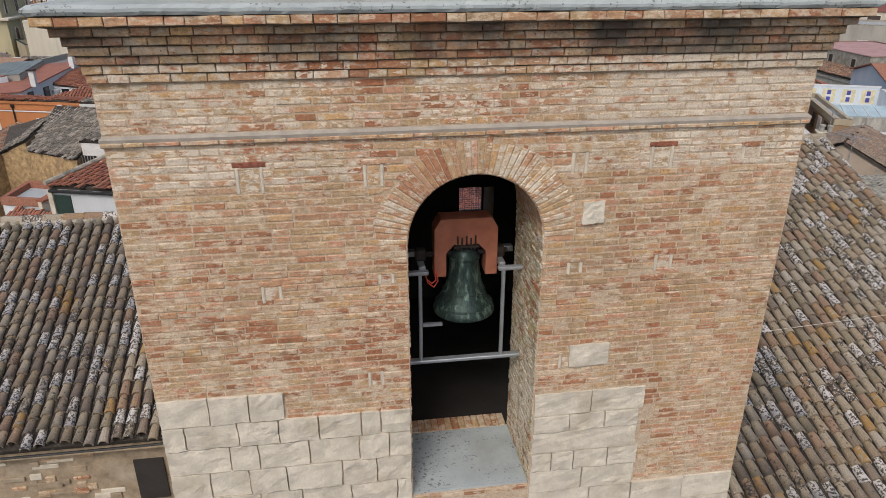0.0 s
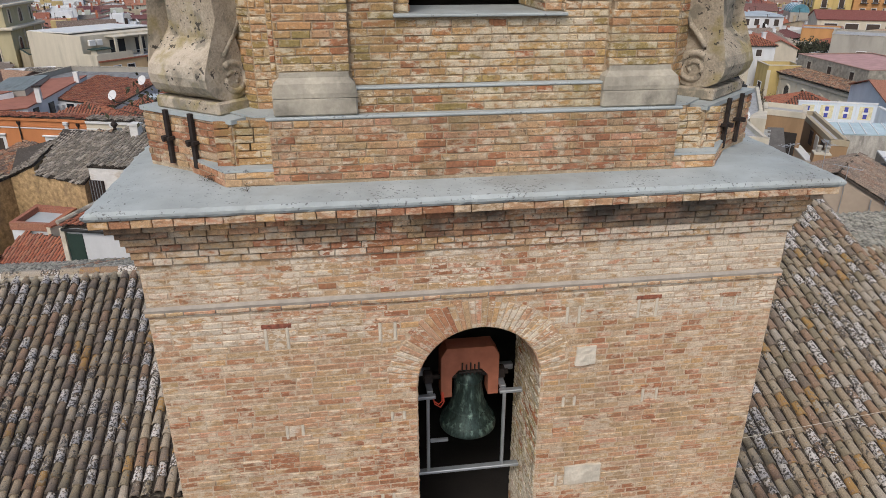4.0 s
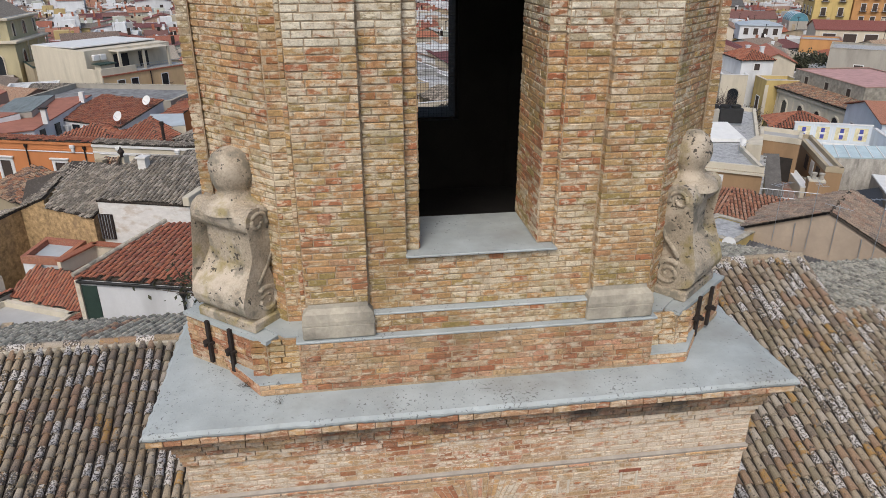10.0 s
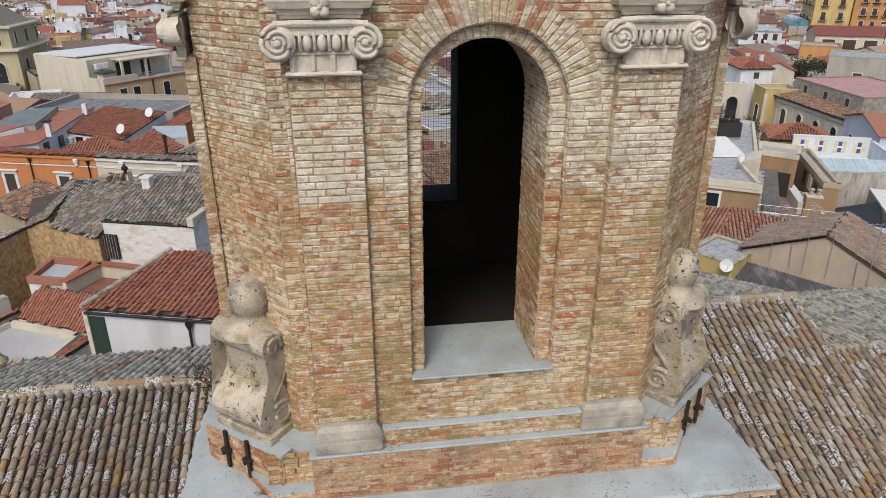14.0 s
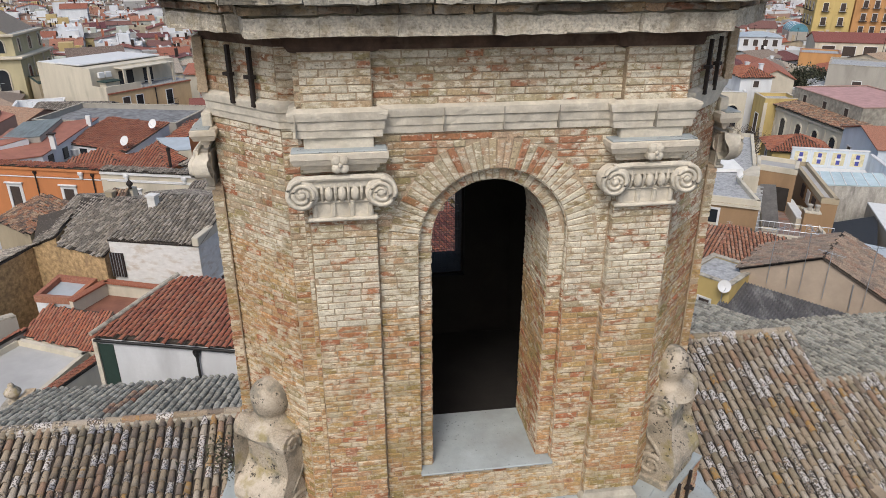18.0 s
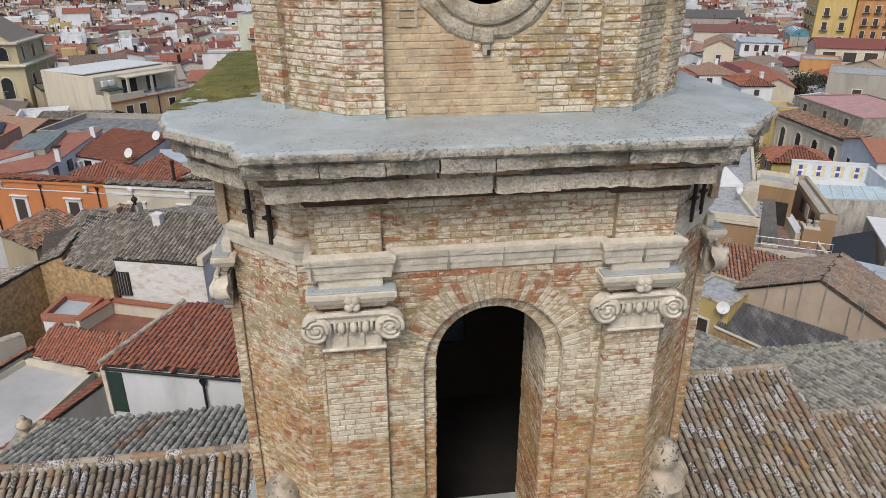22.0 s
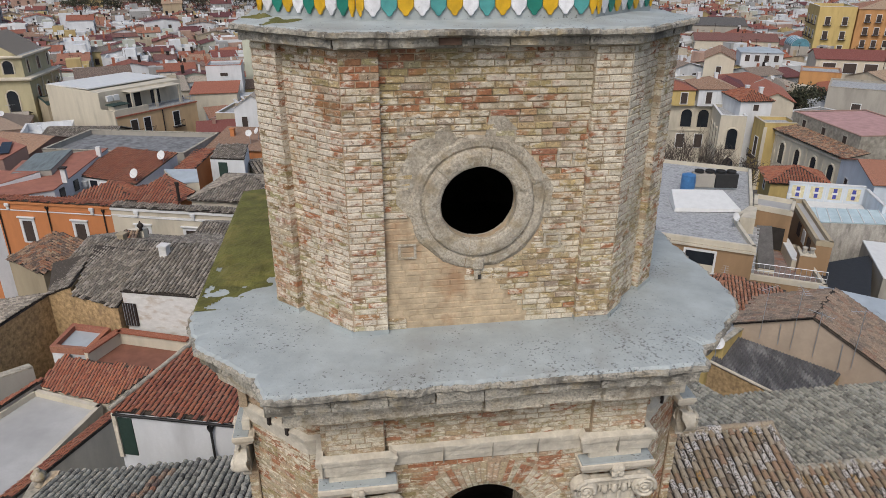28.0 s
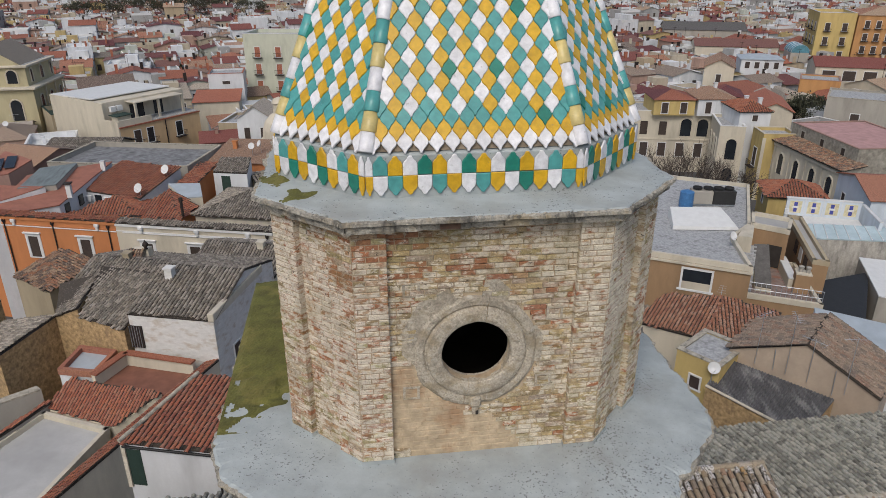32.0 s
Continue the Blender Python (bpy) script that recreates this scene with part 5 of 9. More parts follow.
# wrapped corner pilasters of the drum
PP = 0.075
OUT = chamfered(H3 + PP, A3 + PP * 0.41)
for i in (7, 0, 1, 2):
    v, a, b = Vector(OUT[i]), Vector(OUT[i - 1]), Vector(OUT[(i + 1) % 8])
    d1, d2 = (a - v).normalized(), (b - v).normalized()
    L1 = 0.33
    p1, p2 = v + d1 * L1, v + d2 * L1
    n1, n2 = Vector((-d1.y, d1.x)), Vector((d2.y, -d2.x))
    q = [tuple(p1 - d1 * 0.012), tuple(v), tuple(p2 - d2 * 0.012), tuple(p2 - n2 * 0.12), tuple(v * 0.93), tuple(p1 - n1 * 0.12)]
    pil = part("corner_pilaster", prism(bmesh.new(), q, 28.15, 30.9), mortar, tower)
    mt = brick_red if i in (7, 0) else brick_top
    brickwork(pil, p1, (-d1.x, -d1.y, 0), L1, 28.24, 30.87, mt, None, 80 + i, length=0.24, deep=0.09)
    brickwork(pil, v, (d2.x, d2.y, 0), L1, 28.24, 30.87, mt, None, 85 + i, length=0.24, deep=0.09)
    part("cement_foot", prism(bmesh.new(), [tuple(p1 + n1 * 0.012), tuple(v * 1.008), tuple(p2 + n2 * 0.012), tuple(p2 - n2 * 0.1), tuple(v * 0.93), tuple(p1 - n1 * 0.1)], 28.18, 28.245), slab_grey, pil)
for sx in (-1, 1):
    th = radians(45 * sx)
    u, n = Vector((math.cos(th), math.sin(th), 0)), Vector((math.sin(th), -math.cos(th), 0))
    dd, w = (A3 + H3) * D45, (H3 - A3) / D45
    brickwork(front3, n * dd - u * (w / 2), u, w, 28.22, 30.87, brick_red if sx < 0 else brick_top, None, 90 + sx)
    brickwork(front3, (-H3, A3) if sx < 0 else (H3, -A3), (0, -1 if sx < 0 else 1, 0), 2 * A3, 28.22, 30.87, brick_top, None, 92 + sx)
OUT2 = chamfered(H3 + PP, A3 + PP * 0.41)
corn3 = part("drum_cornice", moulding(bmesh.new(), OUT2, [(-0.1, 30.84), (0.0, 30.845), (0.03, 30.87), (0.05, 30.93), (0.07, 30.95), (0.07, 30.97)], wobble=0.015, cuts=0.09, seed=5), old_stone, tower, "thin weathered stone cornice")
rough_blocks(corn3, OUT2, 30.865, 30.975, -0.05, 0.10, 0.5, grey_block, 8, keep=front_side, amp=0.012)
# box proud of the cornice; its dark colour paints the shade of a gap
part("missing_block", boxed(-0.44, -0.255, -H3 - PP - 0.125, -H3 - PP - 0.04, 30.885, 30.975), rust_and_shade_crust, corn3, "dark gap of a fallen cornice block")
part("drum_slab", moulding(bmesh.new(), OUT2, [(0.05, 30.95), (0.11, 30.975), (0.125, 30.992), (0.11, 31.01, 0.5), (0.05, 31.015, 0), (-0.1, 31.02, 0), (-0.5, 31.05, 0)], cap=True, wobble=0.05, cuts=0.035, seed=6, layer=1.5), slab_grey, tower, "blue-grey waterproofed ledge under the dome")


part("frayed_edge", moulding(bmesh.new(), OUT2, [(0.06, 30.925), (0.125, 30.94), (0.152, 30.955), (0.15, 30.985), (0.12, 30.998), (0.04, 31.0)], wobble=0.055, cuts=0.03, seed=6, layer=1.5), grey_block, tower, "frayed stone edge under the dome ledge, dark with lichen")


# ---- moss on the ledges ----
moss_green = surface("moss", (0.115, 0.115, 0.028), 0.95, scale=4, amount=0.4, fine=30, bump=1.0, stain=(0.2, 0.17, 0.05), stain_amount=0.7)


def moss_patch(x0, x1, y0, y1, z, seed, level, bias=None):
    """A thin uneven mat of moss, grown where a noise field is high."""
    vs, fs, ids = [], [], {}
    nx, ny = int((x1 - x0) / 0.03), int((y1 - y0) / 0.03)

    def height(i, j):
        x, y = x0 + (x1 - x0) * i / nx, y0 + (y1 - y0) * j / ny
        e = min(i, nx - i, 8) / 8 * min(j, ny - j, 8) / 8
        f = noise.noise(Vector((x * 2.2, y * 2.2, seed))) + 0.6 * noise.noise(Vector((x * 7, y * 7, seed + 3))) + (bias(x, y) if bias else 0)
        return f * e - level, x, y

    def vert(i, j):
        if (i, j) not in ids:
            f, x, y = height(i, j)
            ids[(i, j)] = len(vs)
            vs.append((x, y, z + min(0.03, max(-0.02, f * 0.07)) + 0.008 * noise.noise(Vector((x * 30, y * 30, 0)))))
        return ids[(i, j)]

    for i in range(nx):
        for j in range(ny):
            if max(height(i, j)[0], height(i + 1, j + 1)[0]) > -0.12:
                fs.append((vert(i, j), vert(i + 1, j), vert(i + 1, j + 1), vert(i, j + 1)))
    tagged(soup("moss", vs, fs, moss_green, tower, "yellow-green moss on the ledge"), kind="stuff")


moss_patch(-2.88, -1.9, -1.3, 2.6, 28.2, 2.0, 0.1, lambda x, y: 1.1 * (y + 0.75) + 0.1)
moss_patch(-2.9, -2.5, -2.6, -1.8, 22.206, 5.0, 0.25)
moss_patch(-2.2, -1.3, -1.6, 1.4, 31.02, 8.0, 0.25, lambda x, y: 0.2)

# ---- tiled dome ----
DOME = [(31.48, 1.90), (32.0, 1.71), (32.8, 1.415), (33.6, 1.07), (34.4, 0.66), (35.1, 0.28), (35.5, 0.06)]
RATIO, DCX, DCY = 0.54, -0.035, 0.26


def dome_ring(h, a=None):
    return [(x + DCX, y + DCY) for x, y in chamfered(h, h * RATIO if a is None else a)]


shell = bmesh.new()
rings = [[shell.verts.new((x, y, z)) for x, y in dome_ring(h)] for z, h in DOME]
for a, b in zip(rings, rings[1:]):
    for i in range(8):
        shell.faces.new((a[i], a[(i + 1) % 8], b[(i + 1) % 8], b[i]))
# dark shell: the shade in the gaps between tiles is in its colour
dome = part("dome", shell, soot_shade_mortar, tower, "steep dome of yellow, white and turquoise glazed tiles")
part("dome_base", moulding(bmesh.new(), dome_ring(1.93, 1.045), [(0.0, 31.0), (0.0, 31.445), (-0.015, 31.46), (-0.05, 31.475), (-0.3, 31.49)], wobble=0.004), slab_grey, tower)
GLAZES = [glaze_yellow, glaze_white, glaze_green, glaze_dark, glaze_cream]


def scale_outline(w, h):
    half = [(0.0, -0.5), (0.06, -0.485), (0.10, -0.43), (0.17, -0.35), (0.31, -0.265), (0.43, -0.185), (0.488, -0.09), (0.49, 0.0), (0.46, 0.1), (0.38, 0.25), (0.24, 0.4), (0.1, 0.48)]
    pts = half + [(-x, y) for x, y in half[:0:-1]]
    return [(x * w, y * h) for x, y in pts]


def shield_outline(w, h):
    half = [(0.0, -0.5), (0.10, -0.485), (0.17, -0.41), (0.235, -0.315), (0.38, -0.215), (0.465, -0.1), (0.48, 0.0), (0.48, 0.49)]
    pts = half + [(-x, y) for x, y in half[:0:-1]]
    return [(x * w, y * h) for x, y in pts]


def plate(outline, t):
    """A thin plate with a bevelled rim: face at +t over a back at 0. Local x across, y up, z out."""
    n = len(outline)
    vs = [(x, y, 0.0) for x, y in outline] + [(x, y, t * 0.7) for x, y in outline] + [(x * 0.9, y * 0.93, t) for x, y in outline]
    fs = [tuple(range(2 * n, 3 * n))] + [(k * n + i, k * n + (i + 1) % n, (k + 1) * n + (i + 1) % n, (k + 1) * n + i) for k in (0, 1) for i in range(n)]
    return vs, fs


def plate_mesh(outline, t, material, name):
    vs, fs = plate(outline, t)
    me = bpy.data.meshes.new(name)
    me.from_pydata(vs, [], fs)
    me.materials.append(material)
    return me


SCALE = scale_outline(0.149, 0.25)
SHIELD = shield_outline(0.142, 0.19)
scale_meshes = [plate_mesh(SCALE, 0.022, g, "scale_tile") for g in GLAZES]
shield_meshes = [plate_mesh(SHIELD, 0.016, g, "shield_tile") for g in GLAZES]
rnd = random.Random(77)
joined = {i: ([], []) for i in range(5)}
pv, pf = plate(SCALE, 0.022)
loose_count = 0
ROWSTEP, COLSTEP = 0.1105, 0.148
for face in (0, 1, 7, 2, 6):
    row, climbed = 0, 0.0
    for k in range(len(DOME) - 1):
        (z0, h0), (z1, h1) = DOME[k], DOME[k + 1]
        oa, ob_ = dome_ring(h0), dome_ring(h1)
        a0, b0 = Vector((*oa[face], z0)), Vector((*oa[(face + 1) % 8], z0))
        a1, b1 = Vector((*ob_[face], z1)), Vector((*ob_[(face + 1) % 8], z1))
        m0, m1 = (a0 + b0) / 2, (a1 + b1) / 2
        u = (b0 - a0).normalized()
        up = (m1 - m0).normalized()
        n = u.cross(up)
        length = (m1 - m0).length
        while True:
            # the middle of the tile lies half its length above its tip
            f = (row * ROWSTEP + 0.098 - climbed) / length
            if f >= 1.0:
                break
            c = m0 + (m1 - m0) * f
            half = ((b0 - a0).length * (1 - f) + (b1 - a1).length * f) / 2
            cols = int(half / COLSTEP) + 2
            for q in range(-cols, cols + 1):
                s = (q + (0.0 if row % 2 else 0.5)) * COLSTEP
                if abs(s) > half - 0.02:
                    continue
                g = (2, 1, 0)[(2 * q + (0 if row % 2 else 1)) % 3] if row > 2 else (1, 0, 2)[row]
                if g == 2 and rnd.random() < 0.06:
                    g = 3
                tilt = n * 0.012 + up * 0.0
                out = (n * math.cos(0.12) + up * math.sin(0.12)).normalized()
                upl = (up * math.cos(0.12) - n * math.sin(0.12)).normalized()
                ang = rnd.uniform(-0.03, 0.03)
                uu = (u * math.cos(ang) + upl * math.sin(ang)).normalized()
                vv = out.cross(uu)
                m = Matrix((uu, vv, out)).transposed().to_4x4()
                m.translation = c + u * s + tilt + u * rnd.uniform(-0.003, 0.003)
                if face == 0 and loose_count < 300:
                    ob = new("scale_tile", scale_meshes[g])
                    ob.parent = dome
                    ob.matrix_world = m
                    loose_count += 1
                else:
                    vs, fs = joined[g]
                    k0 = len(vs)
                    vs += [m @ Vector(p) for p in pv]
                    fs += [tuple(k0 + i for i in f_) for f_ in pf]
            row += 1
        climbed += length
for g in range(5):
    if joined[g][0]:
        tagged(soup("scale_tiles", joined[g][0], joined[g][1], GLAZES[g], dome), kind="stuff")
# two rows of pointed tiles round the foot
foot = dome_ring(1.935, 1.045)
for face in (0, 1, 7, 2, 6):
    a, b = Vector((*foot[face], 0)), Vector((*foot[(face + 1) % 8], 0))
    u, w = (b - a).normalized(), (b - a).length
    n = u.cross(Z)
    cnt = max(1, round(w / 0.143))
    for i in range(cnt + 1):
        corner = i in (0, cnt)
        p = a + u * (w * i / cnt + (0.035 if i == 0 else -0.035 if corner else 0.0))
        for lower in (True, False):
            k = i if face in (0, 1, 2) else i - cnt
            g = ((1, 2, 0), (0, 1, 2))[lower][k % 3]
            if g == 2 and rnd.random() < 0.45:
                g = 3
            ob = new("shield_tile", shield_meshes[g])
            ob.parent = dome
            vv = Z if lower else -Z
            uu = u if lower else -u
            m = Matrix((uu, vv, n)).transposed().to_4x4()
            m.translation = p + n * 0.004 + Z * ((31.165 if lower else 31.357) + rnd.uniform(-0.003, 0.003))
            ob.matrix_world = m @ Matrix.Diagonal((0.5 if corner else 1.0, 1, 1, 1))
# rounded ridge tiles
for corner in range(8):
    i, seq = 0, (1, 4, 2)
    for k in range(4):
        (z0, h0), (z1, h1) = DOME[k], DOME[k + 1]
        p0, p1 = Vector((*dome_ring(h0)[corner], z0)), Vector((*dome_ring(h1)[corner], z1))
        segs = max(1, round((p1 - p0).length / 0.205))
        for s in range(segs):
            a, b = p0 + (p1 - p0) * (s / segs), p0 + (p1 - p0) * ((s + 0.99) / segs)
            bm = bmesh.new()
            r = 0.072 * (1 - 0.35 * (k / 4))
            tube(bm, [a, a + (b - a) * 0.03, b], [r * 1.06, r * 1.1, r * 0.98], 12)
            ob = smooth(part("ridge_tile", bm, GLAZES[seq[i % 3]], dome))
            i += 1
finial = bmesh.new()
lathe(finial, [(0.0, 35.4), (0.1, 35.4), (0.12, 35.55), (0.06, 35.65), (0.14, 35.8), (0.1, 35.95), (0.02, 36.05), (0.0, 36.06)], 16)
part("finial", finial, old_stone, tower)

# ---- bell and its steel frame ----
bell = thing("bell", "green bronze bell hanging from a red-brown yoke", "bell")
BX, BY = 0.045, -1.93
bm = bmesh.new()
lathe(bm, [(0.0, 19.93), (0.06, 19.93), (0.115, 19.90), (0.14, 19.85), (0.148, 19.78), (0.158, 19.65), (0.18, 19.5), (0.215, 19.38), (0.262, 19.28), (0.295, 19.22), (0.315, 19.17), (0.312, 19.14), (0.29, 19.13), (0.2, 19.35), (0.1, 19.8), (0.0, 19.85)], 40, (BX, BY))
bmesh.ops.transform(bm, matrix=Matrix.Translation((BX, BY, 19.93)) @ Matrix.Diagonal((0.96, 0.96, 0.86, 1)) @ Matrix.Translation((-BX, -BY, -19.93)), verts=bm.verts)
smooth(part("bell_body", bm, bronze, bell))
for z, r in ((19.82, 0.147), (19.475, 0.205), (19.335, 0.28)):
    bm = bmesh.new()
    lathe(bm, [(r - 0.01, z - 0.012), (r + 0.008, z), (r - 0.01, z + 0.012)], 40, (BX, BY))
    part("moulding_band", bm, bronze, bell)
bm = bmesh.new()
tube(bm, [(BX, BY, 19.85), (BX, BY, 19.34)], 0.018)
ball(bm, (BX, BY, 19.31), 0.06)
part("clapper", bm, iron, bell)
bm = bmesh.new()
for k in (-1, 0, 1):
    tube(bm, [(BX + k * 0.07 - 0.02, BY - 0.05, 19.92), (BX + k * 0.07 - 0.025, BY - 0.05, 20.0), (BX + k * 0.07 + 0.02, BY - 0.02, 20.02)], 0.016)
part("crown", bm, bronze, bell)
yoke = bmesh.new()
pts = [(-0.30, 19.66), (-0.30, 20.14), (-0.24, 20.24), (0.24, 20.24), (0.30, 20.14), (0.30, 19.66), (0.19, 19.66), (0.19, 19.90), (0.12, 19.98), (-0.12, 19.98), (-0.19, 19.90), (-0.19, 19.66)]
lo = [yoke.verts.new((BX + x, BY - 0.1, z)) for x, z in pts]
hi = [yoke.verts.new((BX + x, BY + 0.1, z)) for x, z in pts]
for i in range(12):
    yoke.faces.new((lo[i], lo[(i + 1) % 12], hi[(i + 1) % 12], hi[i]))
for q in ((0, 1, 10, 11), (1, 2, 9, 10), (2, 3, 8, 9), (3, 4, 7, 8), (4, 5, 6, 7)):
    yoke.faces.new([lo[i] for i in q])
    yoke.faces.new([hi[i] for i in q][::-1])
yk = part("yoke", yoke, yoke_paint, bell, "red oxide painted yoke")
bm = bmesh.new()
for k in range(5):
    x = BX - 0.085 + 0.0425 * k
    tube(bm, [(x, BY - 0.115, 19.93), (x, BY - 0.115, 20.07 - 0.02 * (k % 2))], 0.009)
box(bm, BX - 0.12, BX + 0.12, BY - 0.125, BY - 0.105, 19.955, 19.975)
part("strap_bolts", bm, iron, yk)
bm = bmesh.new()
tube(bm, [(BX - 0.42, BY, 19.86), (BX + 0.42, BY, 19.86)], 0.028, 8)
part("axle", bm, iron, bell)

frame_ob = thing("steel_support", "galvanised steel support of channels across the opening", "support")
for nm, b in (("stub_beam", (-0.57, -0.33, -2.18, -2.12, 19.755, 19.79)), ("stub_beam", (0.33, 0.57, -2.18, -2.12, 19.755, 19.79)), ("post", (-0.425, -0.392, -2.17, -2.13, 18.83, 19.755)), ("post", (0.367, 0.4, -2.17, -2.13, 18.83, 19.755)), ("cross_beam", (-0.57, 0.57, -2.18, -2.11, 18.795, 18.83)),
              ("stub_beam", (-0.57, -0.33, -1.75, -1.67, 19.755, 19.815)), ("stub_beam", (0.33, 0.57, -1.75, -1.67, 19.755, 19.815)), ("side_beam", (-0.41, -0.35, -2.11, -1.75, 19.76, 19.81)), ("side_beam", (0.35, 0.41, -2.11, -1.75, 19.76, 19.81))):
    part(nm, boxed(*b, bevel=0.006), steel, frame_ob)
for x in (-0.38, 0.38):
    part("bearing", boxed(x - 0.05, x + 0.05, BY - 0.06, BY + 0.06, 19.81, 19.92, bevel=0.015), iron, frame_ob)
cable = thing("bell_cable", "loop of red electric cable hanging beside the yoke", "cable")
bm = bmesh.new()
tube(bm, [(-0.36, -2.1, 19.78), (-0.34, -2.1, 19.68), (-0.29, -2.08, 19.62), (-0.25, -2.06, 19.64), (-0.25, -2.05, 19.74)], 0.007, 5)
tube(bm, [(-0.36, -2.1, 19.76), (-0.33, -2.1, 19.64), (-0.27, -2.08, 19.58), (-0.23, -2.06, 19.63), (-0.24, -2.05, 19.74)], 0.007, 5)
part("wire", bm, cable_red, cable)
hammer = thing("striker_arm", "small steel striker arm bolted to the frame post", "striker")
part("arm", boxed(-0.385, -0.2, -2.16, -2.13, 19.2, 19.23), steel, hammer)


def wire_mesh(label, x0, x1, z0, z1, y, step, top_round=None):
    t = thing("wire_screen", label, "screen")
    bm = bmesh.new()
    k = int((x1 - x0) / step)
    for i in range(k + 1):
        x = x0 + (x1 - x0) * i / k
        ztop = z1 if not top_round else top_round + math.sqrt(max(0, ((x1 - x0) / 2) ** 2 - (x - (x0 + x1) / 2) ** 2))
        box(bm, x - 0.0018, x + 0.0018, y - 0.0018, y + 0.0018, z0, ztop)
    k = int((z1 - z0) / step)
    for i in range(k + 1):
        z = z0 + (z1 - z0) * i / k
        hw = (x1 - x0) / 2
        if top_round and z > top_round:
            hw = math.sqrt(max(0, hw * hw - (z - top_round) ** 2))
        box(bm, (x0 + x1) / 2 - hw, (x0 + x1) / 2 + hw, y - 0.0018, y + 0.0018, z - 0.0018, z + 0.0018)
    part("mesh", bm, black_wire, t)
    bm = bmesh.new()
    for z in (z0, top_round or z1):
        box(bm, x0, x1, y - 0.02, y + 0.02, z - 0.025, z + 0.025)
    for x in (x0 + 0.015, x1 - 0.015):
        box(bm, x - 0.015, x + 0.015, y - 0.02, y + 0.02, z0, top_round or z1)
    part("screen_frame", bm, iron, t)
    return t


wire_mesh("black wire screen across the rear opening", -0.42, 0.42, 23.75, 26.4, 1.6, 0.036, 26.0)
wire_mesh("black wire screen over the small rear window", 0.62, 1.16, 18.55, 19.25, 2.6, 0.036)

# ---- carved scrolls on the corner pedestals ----
def scroll_ornament(x, y, th, material, group):
    """A standing S-scroll on a low base: a curl rolls outwards at the top, the sheet swings back and out again into a belly, and the foot curls in as a larger volute."""
    t = thing("scroll_ornament", "lichen-spotted stone scroll with a ball finial on a brick pedestal", "ornament", group)
    rot = Matrix.Translation((x, y, 0)) @ Matrix.Rotation(radians(th), 4, "Z")
    part("base", boxed(-0.37, 0.37, 0.0, 0.5, 22.715, 22.815, m=rot, bevel=0.015), material, t)
    part("backing", boxed(-0.29, 0.29, 0.16, 0.5, 22.8, 23.7, m=rot, bevel=0.02), material, t)
    # side profile as (outward distance, height)
    curl = [(-0.195 + 0.13 * math.cos(radians(a)), 23.745 + 0.13 * math.sin(radians(a))) for a in range(105, -61, -15)]
    sheet_front = [(-0.17, 23.61), (-0.205, 23.55), (-0.222, 23.47), (-0.215, 23.38), (-0.17, 23.29), (-0.10, 23.215), (-0.02, 23.15), (0.04, 23.08), (0.062, 23.0), (0.045, 22.93), (0.0, 22.87), (-0.07, 22.83), (-0.14, 22.815), (-0.18, 22.812)]
    foot_curl = [(-0.235 + 0.165 * math.cos(radians(a)), 22.972 + 0.16 * math.sin(radians(a))) for a in range(280, 59, -15)]
    sheet_back = [(-0.125, 23.135), (-0.17, 23.20), (-0.24, 23.28), (-0.315, 23.36), (-0.375, 23.47), (-0.408, 23.59), (-0.405, 23.70), (-0.37, 23.80)]
    prof = curl + sheet_front + foot_curl + sheet_back
    k = len(prof)
    bm = bmesh.new()
    cols = []
    for i in range(13):
        sx = -1 + 2 * i / 12
        row = []
        for d, z in prof:
            wide = 0.335 + (0.018 if z > 23.6 else 0.0)
            v = Vector((sx * wide, -d, z))
            v += Vector((noise.noise(v * 6), noise.noise(v * 6 + Vector((7, 0, 0))), noise.noise(v * 6 + Vector((0, 7, 0))))) * 0.008 + Vector((0, noise.noise(v * 19), 0)) * 0.008
            row.append(bm.verts.new(rot @ v))
        cols.append(row)
    for a, b in zip(cols, cols[1:]):
        for i in range(k):
            bm.faces.new((a[i], a[(i + 1) % k], b[(i + 1) % k], b[i]))
    bmesh.ops.triangulate(bm, faces=[bm.faces.new(cols[0][::-1]), bm.faces.new(cols[-1])], ngon_method="EAR_CLIP")
    part("scroll_body", bm, material, t)
    for sx in (-1, 1):
        upper = [(-0.2 + (0.105 - 0.075 * i / 24) * math.cos(radians(200 - 16 * i)), 23.735 + (0.105 - 0.075 * i / 24) * math.sin(radians(200 - 16 * i))) for i in range(25)]
        band = [(-0.14, 23.155), (-0.215, 23.25), (-0.29, 23.33), (-0.35, 23.44), (-0.383, 23.57), (-0.378, 23.70), (-0.33, 23.805), (-0.24, 23.86)]
        lower = [(-0.225 + (0.145 - 0.115 * i / 26) * math.cos(radians(50 + 21 * i)), 22.972 + (0.14 - 0.11 * i / 26) * math.sin(radians(50 + 21 * i))) for i in range(27)]
        for nm, pts, r0, r1 in (("upper_volute", upper, 0.026, 0.018), ("cheek_band", band, 0.026, 0.030), ("lower_volute", lower, 0.032, 0.020)):
            bm = bmesh.new()
            q = len(pts) - 1
            tube(bm, [rot @ Vector((sx * (0.345 if nm == "upper_volute" else 0.33), -d, z)) for d, z in pts], [r0 + (r1 - r0) * i / q for i in range(q + 1)], 8)
            smooth(part(nm, bm, material, t))
    bm = bmesh.new()
    c = rot @ Vector((0.0, 0.29, 0))
